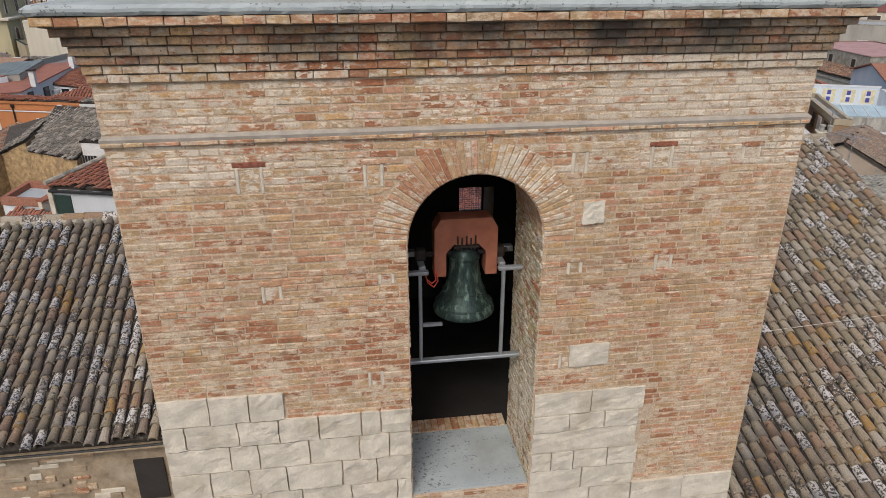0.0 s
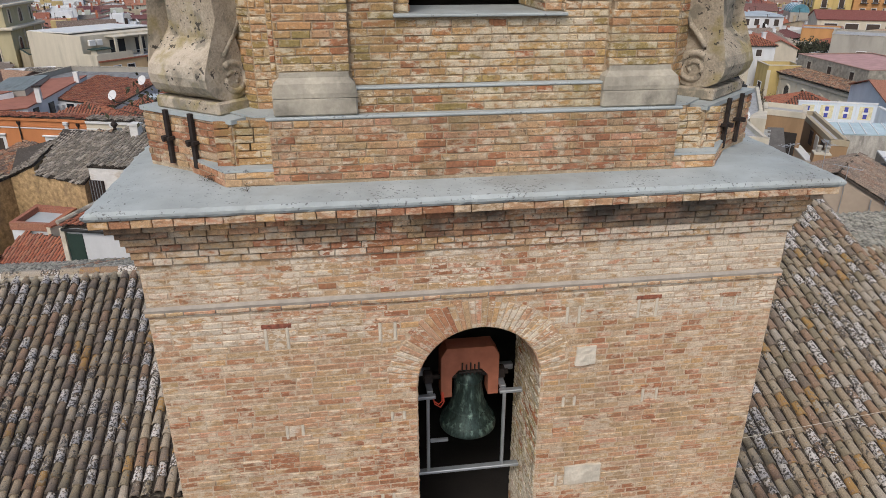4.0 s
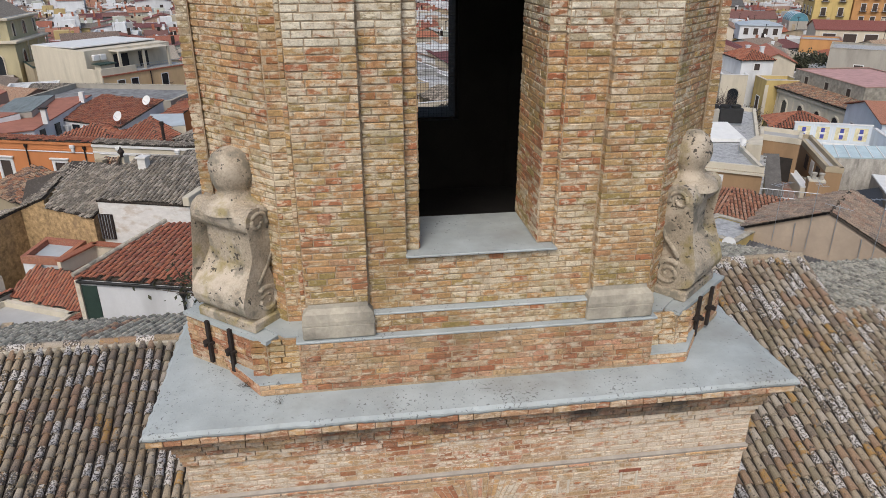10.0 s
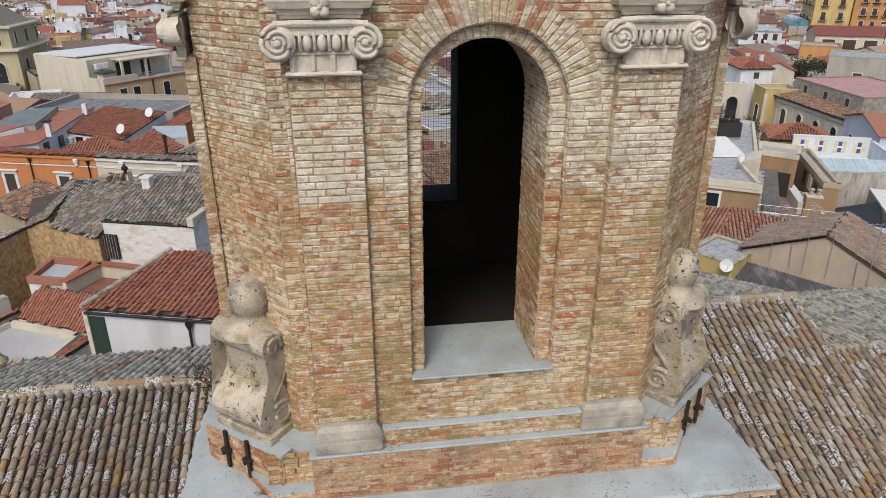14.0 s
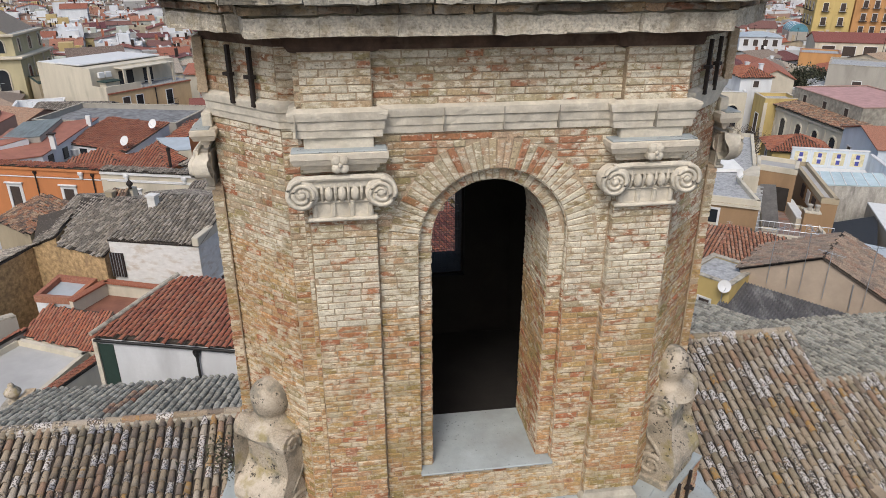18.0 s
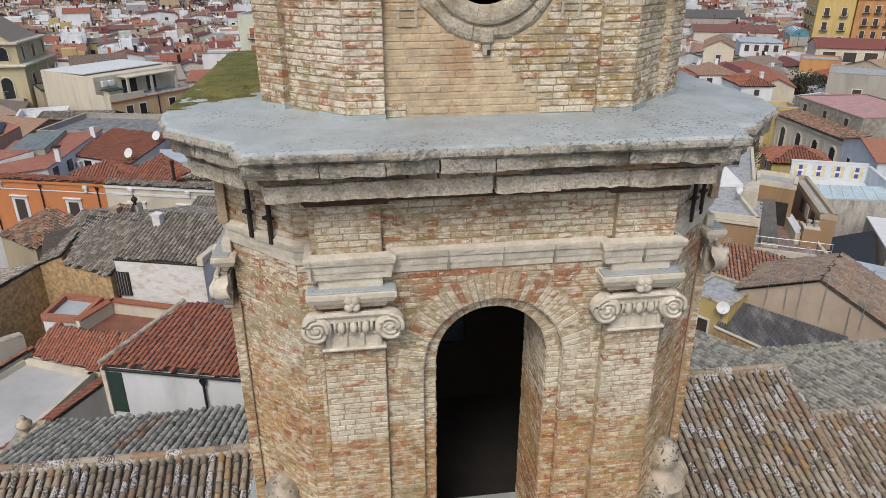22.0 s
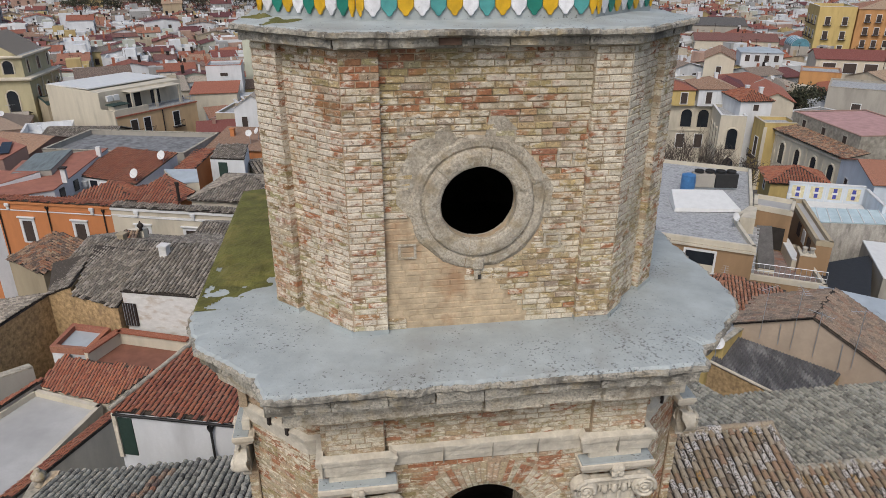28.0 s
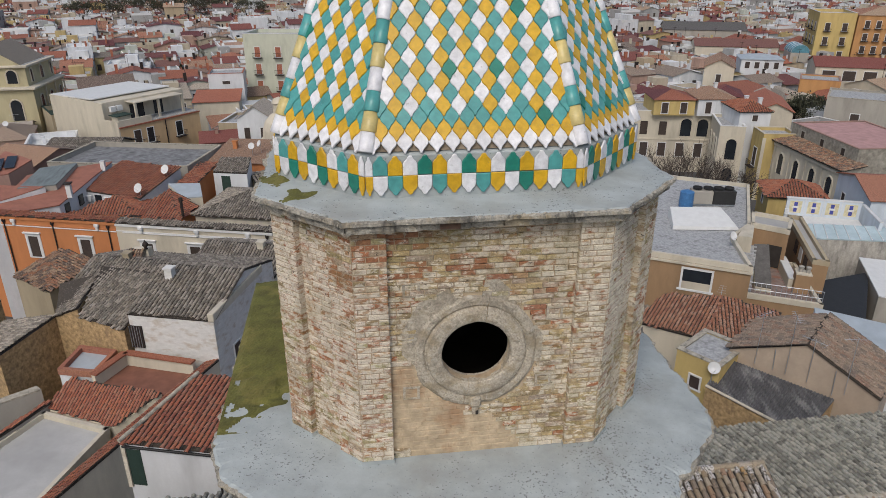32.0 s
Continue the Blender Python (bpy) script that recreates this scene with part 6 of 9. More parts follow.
    lathe(bm, [(0.30, 23.80), (0.27, 23.86), (0.2, 23.885), (0.165, 23.90), (0.155, 23.94), (0.14, 23.965), (0.155, 24.0), (0.185, 24.06), (0.197, 24.145), (0.185, 24.225), (0.145, 24.295), (0.08, 24.335), (0.0, 24.345)], 28, (c.x, c.y))
    for v in bm.verts:
        v.co += Vector((noise.noise(v.co * 8), noise.noise(v.co * 8 + Vector((5, 0, 0))), noise.noise(v.co * 8 + Vector((0, 5, 0))))) * 0.018
    smooth(part("ball_finial", bm, material, t))
    return t


for x, y, th in ((-2.343, -2.095, -39), (2.36, -2.06, 41), (2.34, 2.1, 141), (-2.34, 2.1, -141)):
    scroll_ornament(x, y, th, moss_stone, "corner scrolls")


def shrub(name, label, c, r, count, material, seed, stems=True):
    t = thing(name, label, "plant")
    rnd = random.Random(seed)
    bm = bmesh.new()
    ends = []
    for i in range(max(6, count // 12)):
        d = Vector((rnd.gauss(0, 1), rnd.gauss(0, 1), abs(rnd.gauss(0.6, 0.6)))).normalized() * r * rnd.uniform(0.5, 1.1)
        m = d * 0.5 + Vector((rnd.uniform(-1, 1), rnd.uniform(-1, 1), rnd.uniform(0, 1))) * r * 0.15
        tube(bm, [Vector(c), Vector(c) + m, Vector(c) + d], [r * 0.02, r * 0.013, r * 0.006], 4)
        ends.append(Vector(c) + d)
        ends.append(Vector(c) + m)
    part("stem_bundle", bm, twig_brown, t)
    vs, fs = [], []
    for i in range(count):
        p = rnd.choice(ends) + Vector((rnd.gauss(0, 1), rnd.gauss(0, 1), rnd.gauss(0, 1))) * r * 0.14
        a = Vector((rnd.gauss(0, 1), rnd.gauss(0, 1), rnd.gauss(0, 1))).normalized()
        b = a.cross(Vector((rnd.gauss(0, 1), rnd.gauss(0, 1), 1))).normalized()
        s = r * rnd.uniform(0.04, 0.08)
        k = len(vs)
        vs += [p - a * s, p + b * s * 0.5, p + a * s, p - b * s * 0.5]
        fs.append((k, k + 1, k + 2, k + 3))
    tagged(soup("leaves", vs, fs, material, t), kind="stuff")
    return t


shrub("wall_plant", "small dark plant rooted in the ledge by the pedestal", (-2.13, -2.42, 22.22), 0.11, 160, leaf_dark, 4)
shrub("wall_plant", "small dark tuft growing in the ledge joint", (-1.85, -2.72, 22.22), 0.07, 90, leaf_dark, 5)
shrub("wall_bush", "dark bare bush growing out of the tower ledge", (-2.9, -0.6, 22.3), 0.5, 300, leaf_dark, 6)


# ---- roofs of curved clay tiles ----
def coppo(length, r0, r1, seg, rise=1.0):
    """A half-round tapered tile, local y down the slope, arching up in z; open ends with a thick lip."""
    vs, fs = [], []
    for y, r in ((0.0, r0), (length, r1)):
        for k in range(seg + 1):
            t = math.pi * k / seg
            vs.append((-r * math.cos(t), y, r * math.sin(t) * rise))
    for k in range(seg):
        vs_i = (k, k + 1, seg + 2 + k, seg + 1 + k)
        fs.append(vs_i[::-1])
    base = len(vs)
    for k in range(seg + 1):
        t = math.pi * k / seg
        vs.append((-(r1 - 0.024) * math.cos(t), length, (r1 - 0.024) * math.sin(t) * rise))
    for k in range(seg):
        fs.append((seg + 1 + k, seg + 2 + k, base + k + 1, base + k))
    return vs, fs


def inside(poly, x, y):
    res, n = False, len(poly)
    for i in range(n):
        (x0, y0), (x1, y1) = poly[i], poly[(i + 1) % n]
        if (y0 > y) != (y1 > y) and x < (x1 - x0) * (y - y0) / (y1 - y0) + x0:
            res = not res
    return res


def tiled_plane(parent, corners, pitch, step, material, under, seed=1, seg=5, loose=0, jitter=0.012, rise=1.0, loose_from=0.0, patch=None):
    """Covers a sloping polygon with rows of curved tiles. corners: the two eave points first, then the upper ones, in the parent's space."""
    rnd = random.Random(seed)
    a, b, c = (Vector(p) for p in corners[:3])
    u = (b - a).normalized()
    n = u.cross(c - a).normalized()
    if n.z < 0:
        n = -n
    up = n.cross(u)
    if up.z < 0:
        up = -up
    poly = [((Vector(p) - a).dot(u), (Vector(p) - a).dot(up)) for p in corners]
    xs, ys = [p[0] for p in poly], [p[1] for p in poly]
    vs0, fs0 = coppo(step * 1.18, pitch * 0.31, pitch * 0.43, seg, rise)
    meshes = []
    if loose:
        me = bpy.data.meshes.new("roof_tile")
        me.from_pydata(vs0, [], fs0)
        me.materials.append(material)
        me.polygons.foreach_set("use_smooth", [True] * seg + [False] * (len(fs0) - seg))
        meshes.append(me)
    verts, faces, cv, cf, made = [], [], [], [], 0
    pv, pf = [], []
    cols, rows = int((max(xs) - min(xs)) / pitch), int((max(ys) - min(ys)) / step)
    for i in range(cols + 1):
        x = min(xs) + (i + 0.5) * pitch
        drift = rnd.uniform(-0.3, 0.3) * step
        for j in range(rows + 2):
            y = max(ys) - j * step + drift
            if not inside(poly, x, y - step * 0.5):
                continue
            jx, ang = rnd.uniform(-jitter, jitter), rnd.uniform(-0.05, 0.05)
            d = -up * math.cos(ang) + u * math.sin(ang)
            side = d.cross(n)
            lift = n * (0.035 + rnd.uniform(0, 0.008))
            tip = (d + n * 0.10).normalized()
            nn = side.cross(tip)
            m = Matrix((side, tip, nn)).transposed().to_4x4()
            m.translation = a + u * (x + jx) + up * y + lift
            if made < loose and x > loose_from:
                ob = new("roof_tile", meshes[0])
                ob.parent = parent
                ob.matrix_basis = m
                made += 1
            elif patch and patch[0] < x - 0.18 * (y - patch[2]) < patch[1] and patch[2] < y < patch[3]:
                k = len(pv)
                pv += [m @ Vector(p) for p in vs0]
                pf += [tuple(k + q for q in f) for f in fs0]
            else:
                k = len(verts)
                verts += [m @ Vector(p) for p in vs0]
                faces += [tuple(k + q for q in f) for f in fs0]
            # channel tile beside it; its near-black colour paints the shade between the rows
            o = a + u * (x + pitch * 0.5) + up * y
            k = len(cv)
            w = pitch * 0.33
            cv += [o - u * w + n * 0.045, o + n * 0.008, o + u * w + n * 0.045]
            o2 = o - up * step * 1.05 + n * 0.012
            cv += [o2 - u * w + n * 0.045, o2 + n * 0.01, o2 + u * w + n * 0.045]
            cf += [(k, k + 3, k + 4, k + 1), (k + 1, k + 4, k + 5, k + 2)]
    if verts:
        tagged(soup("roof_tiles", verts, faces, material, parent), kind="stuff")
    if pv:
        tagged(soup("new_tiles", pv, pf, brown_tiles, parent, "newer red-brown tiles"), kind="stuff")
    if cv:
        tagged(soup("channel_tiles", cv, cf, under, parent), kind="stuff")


def sheet(name, corners, t, material, parent, label=""):
    """A sloping slab of thickness t under the polygon."""
    bm = bmesh.new()
    a, b, c = (Vector(p) for p in corners[:3])
    n = (b - a).cross(c - a).normalized()
    if n.z < 0:
        n = -n
    hi = [bm.verts.new(Vector(p)) for p in corners]
    lo = [bm.verts.new(Vector(p) - n * t) for p in corners]
    k = len(hi)
    bm.faces.new(hi)
    bm.faces.new(lo[::-1])
    for i in range(k):
        bm.faces.new((hi[i], lo[i], lo[(i + 1) % k], hi[(i + 1) % k]))
    return part(name, bm, material, parent, label)


# ---- church beside the tower ----
rubble = surface("rubble_wall", (0.33, 0.26, 0.18), 0.95, scale=3.0, amount=0.4, fine=14, bump=1.0, stain=(0.42, 0.37, 0.29), stain_amount=0.7)
nave = thing("church_wing", "church wing with rubble walls and an old clay tile roof", "church")
part("wall", boxed(-11.6, -2.6, 3.35, 11.8, 0, 14.15), rubble, nave)
part("rear_upper_wall", boxed(-11.6, -2.76, 11.4, 11.8, 14.15, 15.2), rubble, nave)
part("eave_band", boxed(-11.7, -2.745, 3.2, 3.5, 13.85, 14.12, bevel=0.03), plaster, nave)
for x, z, w, h in ((-5.15, 13.05, 0.55, 0.95), (-8.9, 13.3, 0.5, 0.4)):
    # near-black box on the wall paints the shade of an opening
    part("opening", boxed(x - w / 2, x + w / 2, 3.3, 3.42, z - h / 2, z + h / 2), painted_shade, nave)
rl = random.Random(9)
for i in range(150):
    x, z = rl.uniform(-11.5, -2.9), rl.uniform(12.2, 13.8)
    w, h = rl.uniform(0.12, 0.5), rl.uniform(0.06, 0.16)
    if abs(x + 5.15) < 0.55 and z < 13.7:
        continue
    part("rubble_stone", boxed(x - w / 2, x + w / 2, 3.35 - rl.uniform(0.015, 0.05), 3.37, z - h / 2, z + h / 2, bevel=0.012), (stone, rubble, brick_low)[i % 3], nave)
LR = [(-11.6, 3.0, 14.25), (-2.75, 3.0, 14.25), (-2.75, 8.2, 16.73), (-11.6, 8.2, 16.73)]
LB = [(-2.75, 12.0, 15.33), (-11.6, 12.0, 15.33), (-11.6, 8.2, 16.73), (-2.75, 8.2, 16.73)]
lroof = sheet("roof", LR, 0.12, coppi_gap_shade, nave, "curved clay tiles spotted with lichen")
lback = sheet("roof", LB, 0.12, coppi_gap_shade, nave)
tiled_plane(lroof, LR, 0.222, 0.30, coppi, coppi_gap_shade, 5, 6, loose=300, loose_from=2.5)
tiled_plane(lback, LB, 0.222, 0.30, lichen_tiles, coppi_gap_shade, 6, 5, patch=(4.9, 5.35, 0.9, 3.7))


def ridge_row(parent, a, b, material, r=0.13, seg=0.42):
    a, b = Vector(a), Vector(b)
    n = int((b - a).length / seg)
    for i in range(n):
        p, q = a + (b - a) * (i / n), a + (b - a) * ((i + 1.08) / n)
        bm = bmesh.new()
        tube(bm, [p, q], [r, r * 0.86], 10)
        part("ridge_tile", bm, material, parent)


part("ridge_mortar", boxed(-11.6, -2.75, 8.02, 8.36, 16.62, 16.78, bevel=0.03), old_stone, nave)
ridge_row(lroof, (-11.6, 8.2, 16.77), (-2.8, 8.2, 16.77), coppi)
bm = bmesh.new()
tube(bm, [(-11.6, 2.93, 14.16), (-8.0, 2.95, 14.13), (-5.0, 2.94, 14.15), (-2.8, 2.93, 14.2)], 0.025, 6)
part("gutter_cable", bm, black_wire, nave)
part("parapet", boxed(-12.5, -11.62, 10.9, 12.2, 14.0, 15.3, bevel=0.05), old_stone, nave)
part("verge", prism(bmesh.new(), [(-11.9, 8.6), (-11.6, 8.6), (-11.6, 12.1), (-11.9, 12.1)], 14.0, 15.5), plaster, nave)
bm = bmesh.new()
lathe(bm, [(0.0, 15.3), (0.2, 15.3), (0.2, 15.38), (0.1, 15.44), (0.13, 15.5), (0.24, 15.62), (0.25, 15.7), (0.16, 15.82), (0.08, 15.86), (0.1, 15.92), (0.06, 15.99), (0.0, 16.0)], 16, (-12.1, 11.7))
smooth(part("urn", bm, moss_stone, nave, "mossy stone urn on the parapet end"))
bm = bmesh.new()
ball(bm, (-12.4, 10.75, 15.1), (0.4, 0.3, 0.35), 2)
smooth(part("scroll_stone", bm, moss_stone, nave))

wing = thing("church_wing", "church wing with a broad mossy clay tile roof", "church")
part("wall", boxed(2.9, 11.2, -2.2, 14.0, 0, 13.6), rubble, wing)
RR = [(2.75, -2.6, 13.43), (11.35, -2.6, 13.43), (11.35, 8.2, 17.97), (2.75, 8.2, 17.97)]
RB = [(11.35, 13.2, 16.3), (2.75, 13.2, 16.3), (2.75, 8.2, 17.97), (11.35, 8.2, 17.97)]
rroof = sheet("roof", RR, 0.12, coppi_gap_shade, wing, "curved clay tiles with orange and white lichen")
rback = sheet("roof", RB, 0.12, coppi_gap_shade, wing)
tiled_plane(rroof, RR, 0.222, 0.30, coppi, coppi_gap_shade, 7, 6, loose=300, loose_from=2.2)
tiled_plane(rback, RB, 0.222, 0.30, lichen_tiles, coppi_gap_shade, 8, 4)
part("gable_wall", boxed(11.0, 11.3, 0.0, 13.2, 13.0, 16.2), rubble, wing)
part("ridge_mortar", boxed(2.75, 11.4, 8.05, 8.33, 17.86, 18.01, bevel=0.03), old_stone, wing)
ridge_row(rroof, (2.8, 8.2, 18.0), (11.4, 8.2, 18.0), coppi)
ridge_row(rroof, (11.36, -2.6, 13.5), (11.36, 8.2, 18.02), coppi, 0.1)
annex = thing("church_annex", "lower church annex with a grey clay tile roof", "church")
part("wall", boxed(11.35, 24.0, 2.5, 13.5, 0, 13.8), rubble, annex)
AR = [(11.4, 2.0, 13.6), (24.0, 2.0, 13.6), (24.0, 8.2, 16.1), (11.4, 8.2, 16.1)]
AB = [(24.0, 13.8, 14.8), (11.4, 13.8, 14.8), (11.4, 8.2, 16.1), (24.0, 8.2, 16.1)]
aroof = sheet("roof", AR, 0.12, coppi_gap_shade, annex)
aback = sheet("roof", AB, 0.12, coppi_gap_shade, annex)
tiled_plane(aroof, AR, 0.222, 0.30, coppi, coppi_gap_shade, 9, 5, loose=60)
tiled_plane(aback, AB, 0.222, 0.30, lichen_tiles, coppi_gap_shade, 10, 4)
part("ridge_mortar", boxed(11.4, 24.0, 8.05, 8.33, 16.0, 16.16, bevel=0.03), old_stone, annex)
wire = thing("cable", "thin pale cable strung over the tile roof", "cable")
bm = bmesh.new()
tube(bm, [(2.74 + 9.3 * i / 12, -2.2 + 1.5 * i / 12, 18.85 - 0.45 * math.sin(math.pi * i / 24) + 0.02 * i) for i in range(13)], 0.0035, 5)
part("wire", bm, carved, wire)


# ---- houses ----
FOOT = []      # footprints already taken: x, y, radius


def taken(x, y, r):
    return any((x - a) ** 2 + (y - b) ** 2 < (r + c) ** 2 for a, b, c in FOOT)


def window_parts(parent, x, z, w, h, y, face, frame_mat, pane_mat, rail=False, surround=False):
    """A framed window on the plane y (facing -y), or on the sides: face 0 front, 1 right, 3 left."""
    rot = {0: Matrix.Identity(4), 1: Matrix.Rotation(radians(90), 4, "Z"), 3: Matrix.Rotation(radians(-90), 4, "Z")}[face]
    bm = bmesh.new()
    for b in ((x - w / 2 - 0.1, x - w / 2, z, z + h + 0.1), (x + w / 2, x + w / 2 + 0.1, z, z + h + 0.1), (x - w / 2, x + w / 2, z + h, z + h + 0.1), (x - w / 2 - 0.14, x + w / 2 + 0.14, z - 0.1, z)):
        box(bm, b[0], b[1], y - 0.07, y + 0.02, b[2], b[3], m=rot)
    win = part("window", bm, frame_mat, parent)
    part("pane", boxed(x - w / 2, x + w / 2, y - 0.012, y + 0.02, z, z + h, m=rot), pane_mat, win)
    if surround:
        bm = boxed(x - w / 2 - 0.28, x - w / 2 - 0.1, y - 0.05, y + 0.02, z - 0.1, z + h + 0.28, m=rot)
        box(bm, x + w / 2 + 0.1, x + w / 2 + 0.28, y - 0.05, y + 0.02, z - 0.1, z + h + 0.28, m=rot)
        box(bm, x - w / 2 - 0.1, x + w / 2 + 0.1, y - 0.05, y + 0.02, z + h + 0.1, z + h + 0.28, m=rot)
        box(bm, x - w / 2 - 0.4, x + w / 2 + 0.4, y - 0.22, y + 0.02, z + h + 0.28, z + h + 0.42, m=rot, bevel=0.03)
        part("surround", bm, frame_mat, win)
    if rail:
        bm = boxed(x - w / 2 - 0.35, x + w / 2 + 0.35, y - 0.75, y, z - 0.2, z - 0.08, m=rot)
        for k in range(9):
            xx = x - w / 2 - 0.33 + (w + 0.66) * k / 8
            box(bm, xx - 0.012, xx + 0.012, y - 0.74, y - 0.71, z - 0.08, z + 0.8, m=rot)
        box(bm, x - w / 2 - 0.35, x + w / 2 + 0.35, y - 0.75, y - 0.70, z + 0.78, z + 0.83, m=rot)
        part("balcony", bm, iron, win)


def house(label, x, y, yaw, w, d, h, wall, roof="gable", tiles=red_tiles, rise=1.4, wins=(), frame_mat=white_paint, pane_mat=shutter, near=False, chimney=0, z0=0.0, parapet=0.5, pitch=0.25, seed=1, dish=0, name="house", felt=None, cap=None, mark=True, over=0.25, planes=None, surround=False):
    """A house; x, y is the middle of the front at ground level, the front faces -y before the turn."""
    t = thing(name, label, "house")
    t.matrix_world = pose(x, y, 0, 0, 0, yaw)
    if mark:
        cx, cy = x - math.sin(radians(yaw)) * d / 2, y + math.cos(radians(yaw)) * d / 2
        n = max(1, round(max(w, d) / min(w, d)))
        for i in range(n):
            k = (i + 0.5) / n - 0.5
            if w >= d:
                FOOT.append((cx + math.cos(radians(yaw)) * w * k, cy + math.sin(radians(yaw)) * w * k, min(w, d) * 0.55))
            else:
                FOOT.append((cx - math.sin(radians(yaw)) * d * k, cy + math.cos(radians(yaw)) * d * k, min(w, d) * 0.55))
    hw = w / 2
    rnd = random.Random(seed * 31 + int(abs(x * 7 + y * 3)))
    bm = bmesh.new()
    o = over
    given = planes
    planes = []
    if roof == "flat":
        box(bm, -hw, hw, 0, d, z0, h)
        body = part("wall", bm, wall, t)
        bm = bmesh.new()
        for b in ((-hw, hw, 0, 0.22), (-hw, hw, d - 0.22, d), (-hw, -hw + 0.22, 0.22, d - 0.22), (hw - 0.22, hw, 0.22, d - 0.22)):
            box(bm, b[0], b[1], b[2], b[3], h, h + parapet)
        part("parapet", bm, wall, t)
        bm = bmesh.new()
        for b in ((-hw - 0.05, hw + 0.05, -0.05, 0.27), (-hw - 0.05, hw + 0.05, d - 0.27, d + 0.05), (-hw - 0.05, -hw + 0.27, 0.27, d - 0.27), (hw - 0.27, hw + 0.05, 0.27, d - 0.27)):
            box(bm, b[0], b[1], b[2], b[3], h + parapet, h + parapet + 0.07)
        part("coping", bm, cap or white_paint, t)
        part("roof", boxed(-hw + 0.22, hw - 0.22, 0.22, d - 0.22, h, h + 0.05), felt or roof_felt, t)
    else:
        if roof == "gable":      # ridge along x
            planes = [[(-hw - o, -o, h), (hw + o, -o, h), (hw + o, d / 2, h + rise), (-hw - o, d / 2, h + rise)], [(hw + o, d + o, h), (-hw - o, d + o, h), (-hw - o, d / 2, h + rise), (hw + o, d / 2, h + rise)]]
            outline = [(0, h), (d, h), (d / 2, h + rise - 0.05)]
        elif roof == "gabley":   # ridge along y, gable to the front
            planes = [[(-hw - o, d + o, h), (-hw - o, -o, h), (0, -o, h + rise), (0, d + o, h + rise)], [(hw + o, -o, h), (hw + o, d + o, h), (0, d + o, h + rise), (0, -o, h + rise)]]
        elif roof == "shed":     # falls to the front
            planes = [[(-hw - o, -o, h), (hw + o, -o, h), (hw + o, d + o, h + rise), (-hw - o, d + o, h + rise)]]
        elif roof == "shedback":
            planes = [[(hw + o, d + o, h), (-hw - o, d + o, h), (-hw - o, -o, h + rise), (hw + o, -o, h + rise)]]
        elif roof == "shedright":
            planes = [[(hw + o, -o, h), (hw + o, d + o, h), (-hw - o, d + o, h + rise), (-hw - o, -o, h + rise)]]
        elif roof == "shedleft":
            planes = [[(-hw - o, d + o, h), (-hw - o, -o, h), (hw + o, -o, h + rise), (hw + o, d + o, h + rise)]]
        elif roof == "hip":
            k = min(hw, d / 2) * 0.95
            if w >= d:
                r0, r1 = (-hw + k, d / 2, h + rise), (hw - k, d / 2, h + rise)
                planes = [[(-hw - o, -o, h), (hw + o, -o, h), r1, r0], [(hw + o, d + o, h), (-hw - o, d + o, h), r0, r1], [(hw + o, -o, h), (hw + o, d + o, h), r1], [(-hw - o, d + o, h), (-hw - o, -o, h), r0]]
            else:
                r0, r1 = (0, k, h + rise), (0, d - k, h + rise)
                planes = [[(-hw - o, -o, h), (hw + o, -o, h), r0], [(hw + o, d + o, h), (-hw - o, d + o, h), r1], [(hw + o, -o, h), (hw + o, d + o, h), r1, r0], [(-hw - o, d + o, h), (-hw - o, -o, h), r0, r1]]
        box(bm, -hw, hw, 0, d, z0, h - 0.1)
        if roof == "gable":
            for xx in (-hw, hw - 0.25):
                vs = [bm.verts.new((xx + q, yy, zz)) for q in (0, 0.25) for yy, zz in ((0, h - 0.1), (d, h - 0.1), (d / 2, h + rise - 0.12))]
                bm.faces.new(vs[:3])
                bm.faces.new(vs[3:][::-1])
                for k in range(3):
                    bm.faces.new((vs[k], vs[3 + k], vs[3 + (k + 1) % 3], vs[(k + 1) % 3]))
        if roof == "gabley":
            for yy in (0, d - 0.25):
                vs = [bm.verts.new((xx, yy + q, zz)) for q in (0, 0.25) for xx, zz in ((-hw, h - 0.1), (hw, h - 0.1), (0, h + rise - 0.12))]
                bm.faces.new(vs[:3])
                bm.faces.new(vs[3:][::-1])
                for k in range(3):
                    bm.faces.new((vs[k], vs[3 + k], vs[3 + (k + 1) % 3], vs[(k + 1) % 3]))
        if roof.startswith("shed"):
            hts = {"shed": ((0, 0), (1, 1)), "shedback": ((1, 1), (0, 0)), "shedright": ((1, 0), (1, 0)), "shedleft": ((0, 1), (0, 1))}[roof]
            lo = [(-hw, 0), (hw, 0), (hw, d), (-hw, d)]
            up = [hts[0][0], hts[0][1], hts[1][1], hts[1][0]]
            b0 = [bm.verts.new((px, py, h - 0.1)) for px, py in lo]
            b1 = [bm.verts.new((px, py, h - 0.09 + rise * q)) for (px, py), q in zip(lo, up)]
            for k in range(4):
                bm.faces.new((b0[k], b0[(k + 1) % 4], b1[(k + 1) % 4], b1[k]))
            bm.faces.new(b1)
        body = part("wall", bm, wall, t)
        for pl in given or planes:
            r = sheet("roof", pl, 0.1, coppi_gap_shade if near else tiles, t)
            if near:
                tiled_plane(r, pl, pitch, max(0.36, pitch * 1.15), tiles, coppi_gap_shade, seed, 3, rise=0.8)
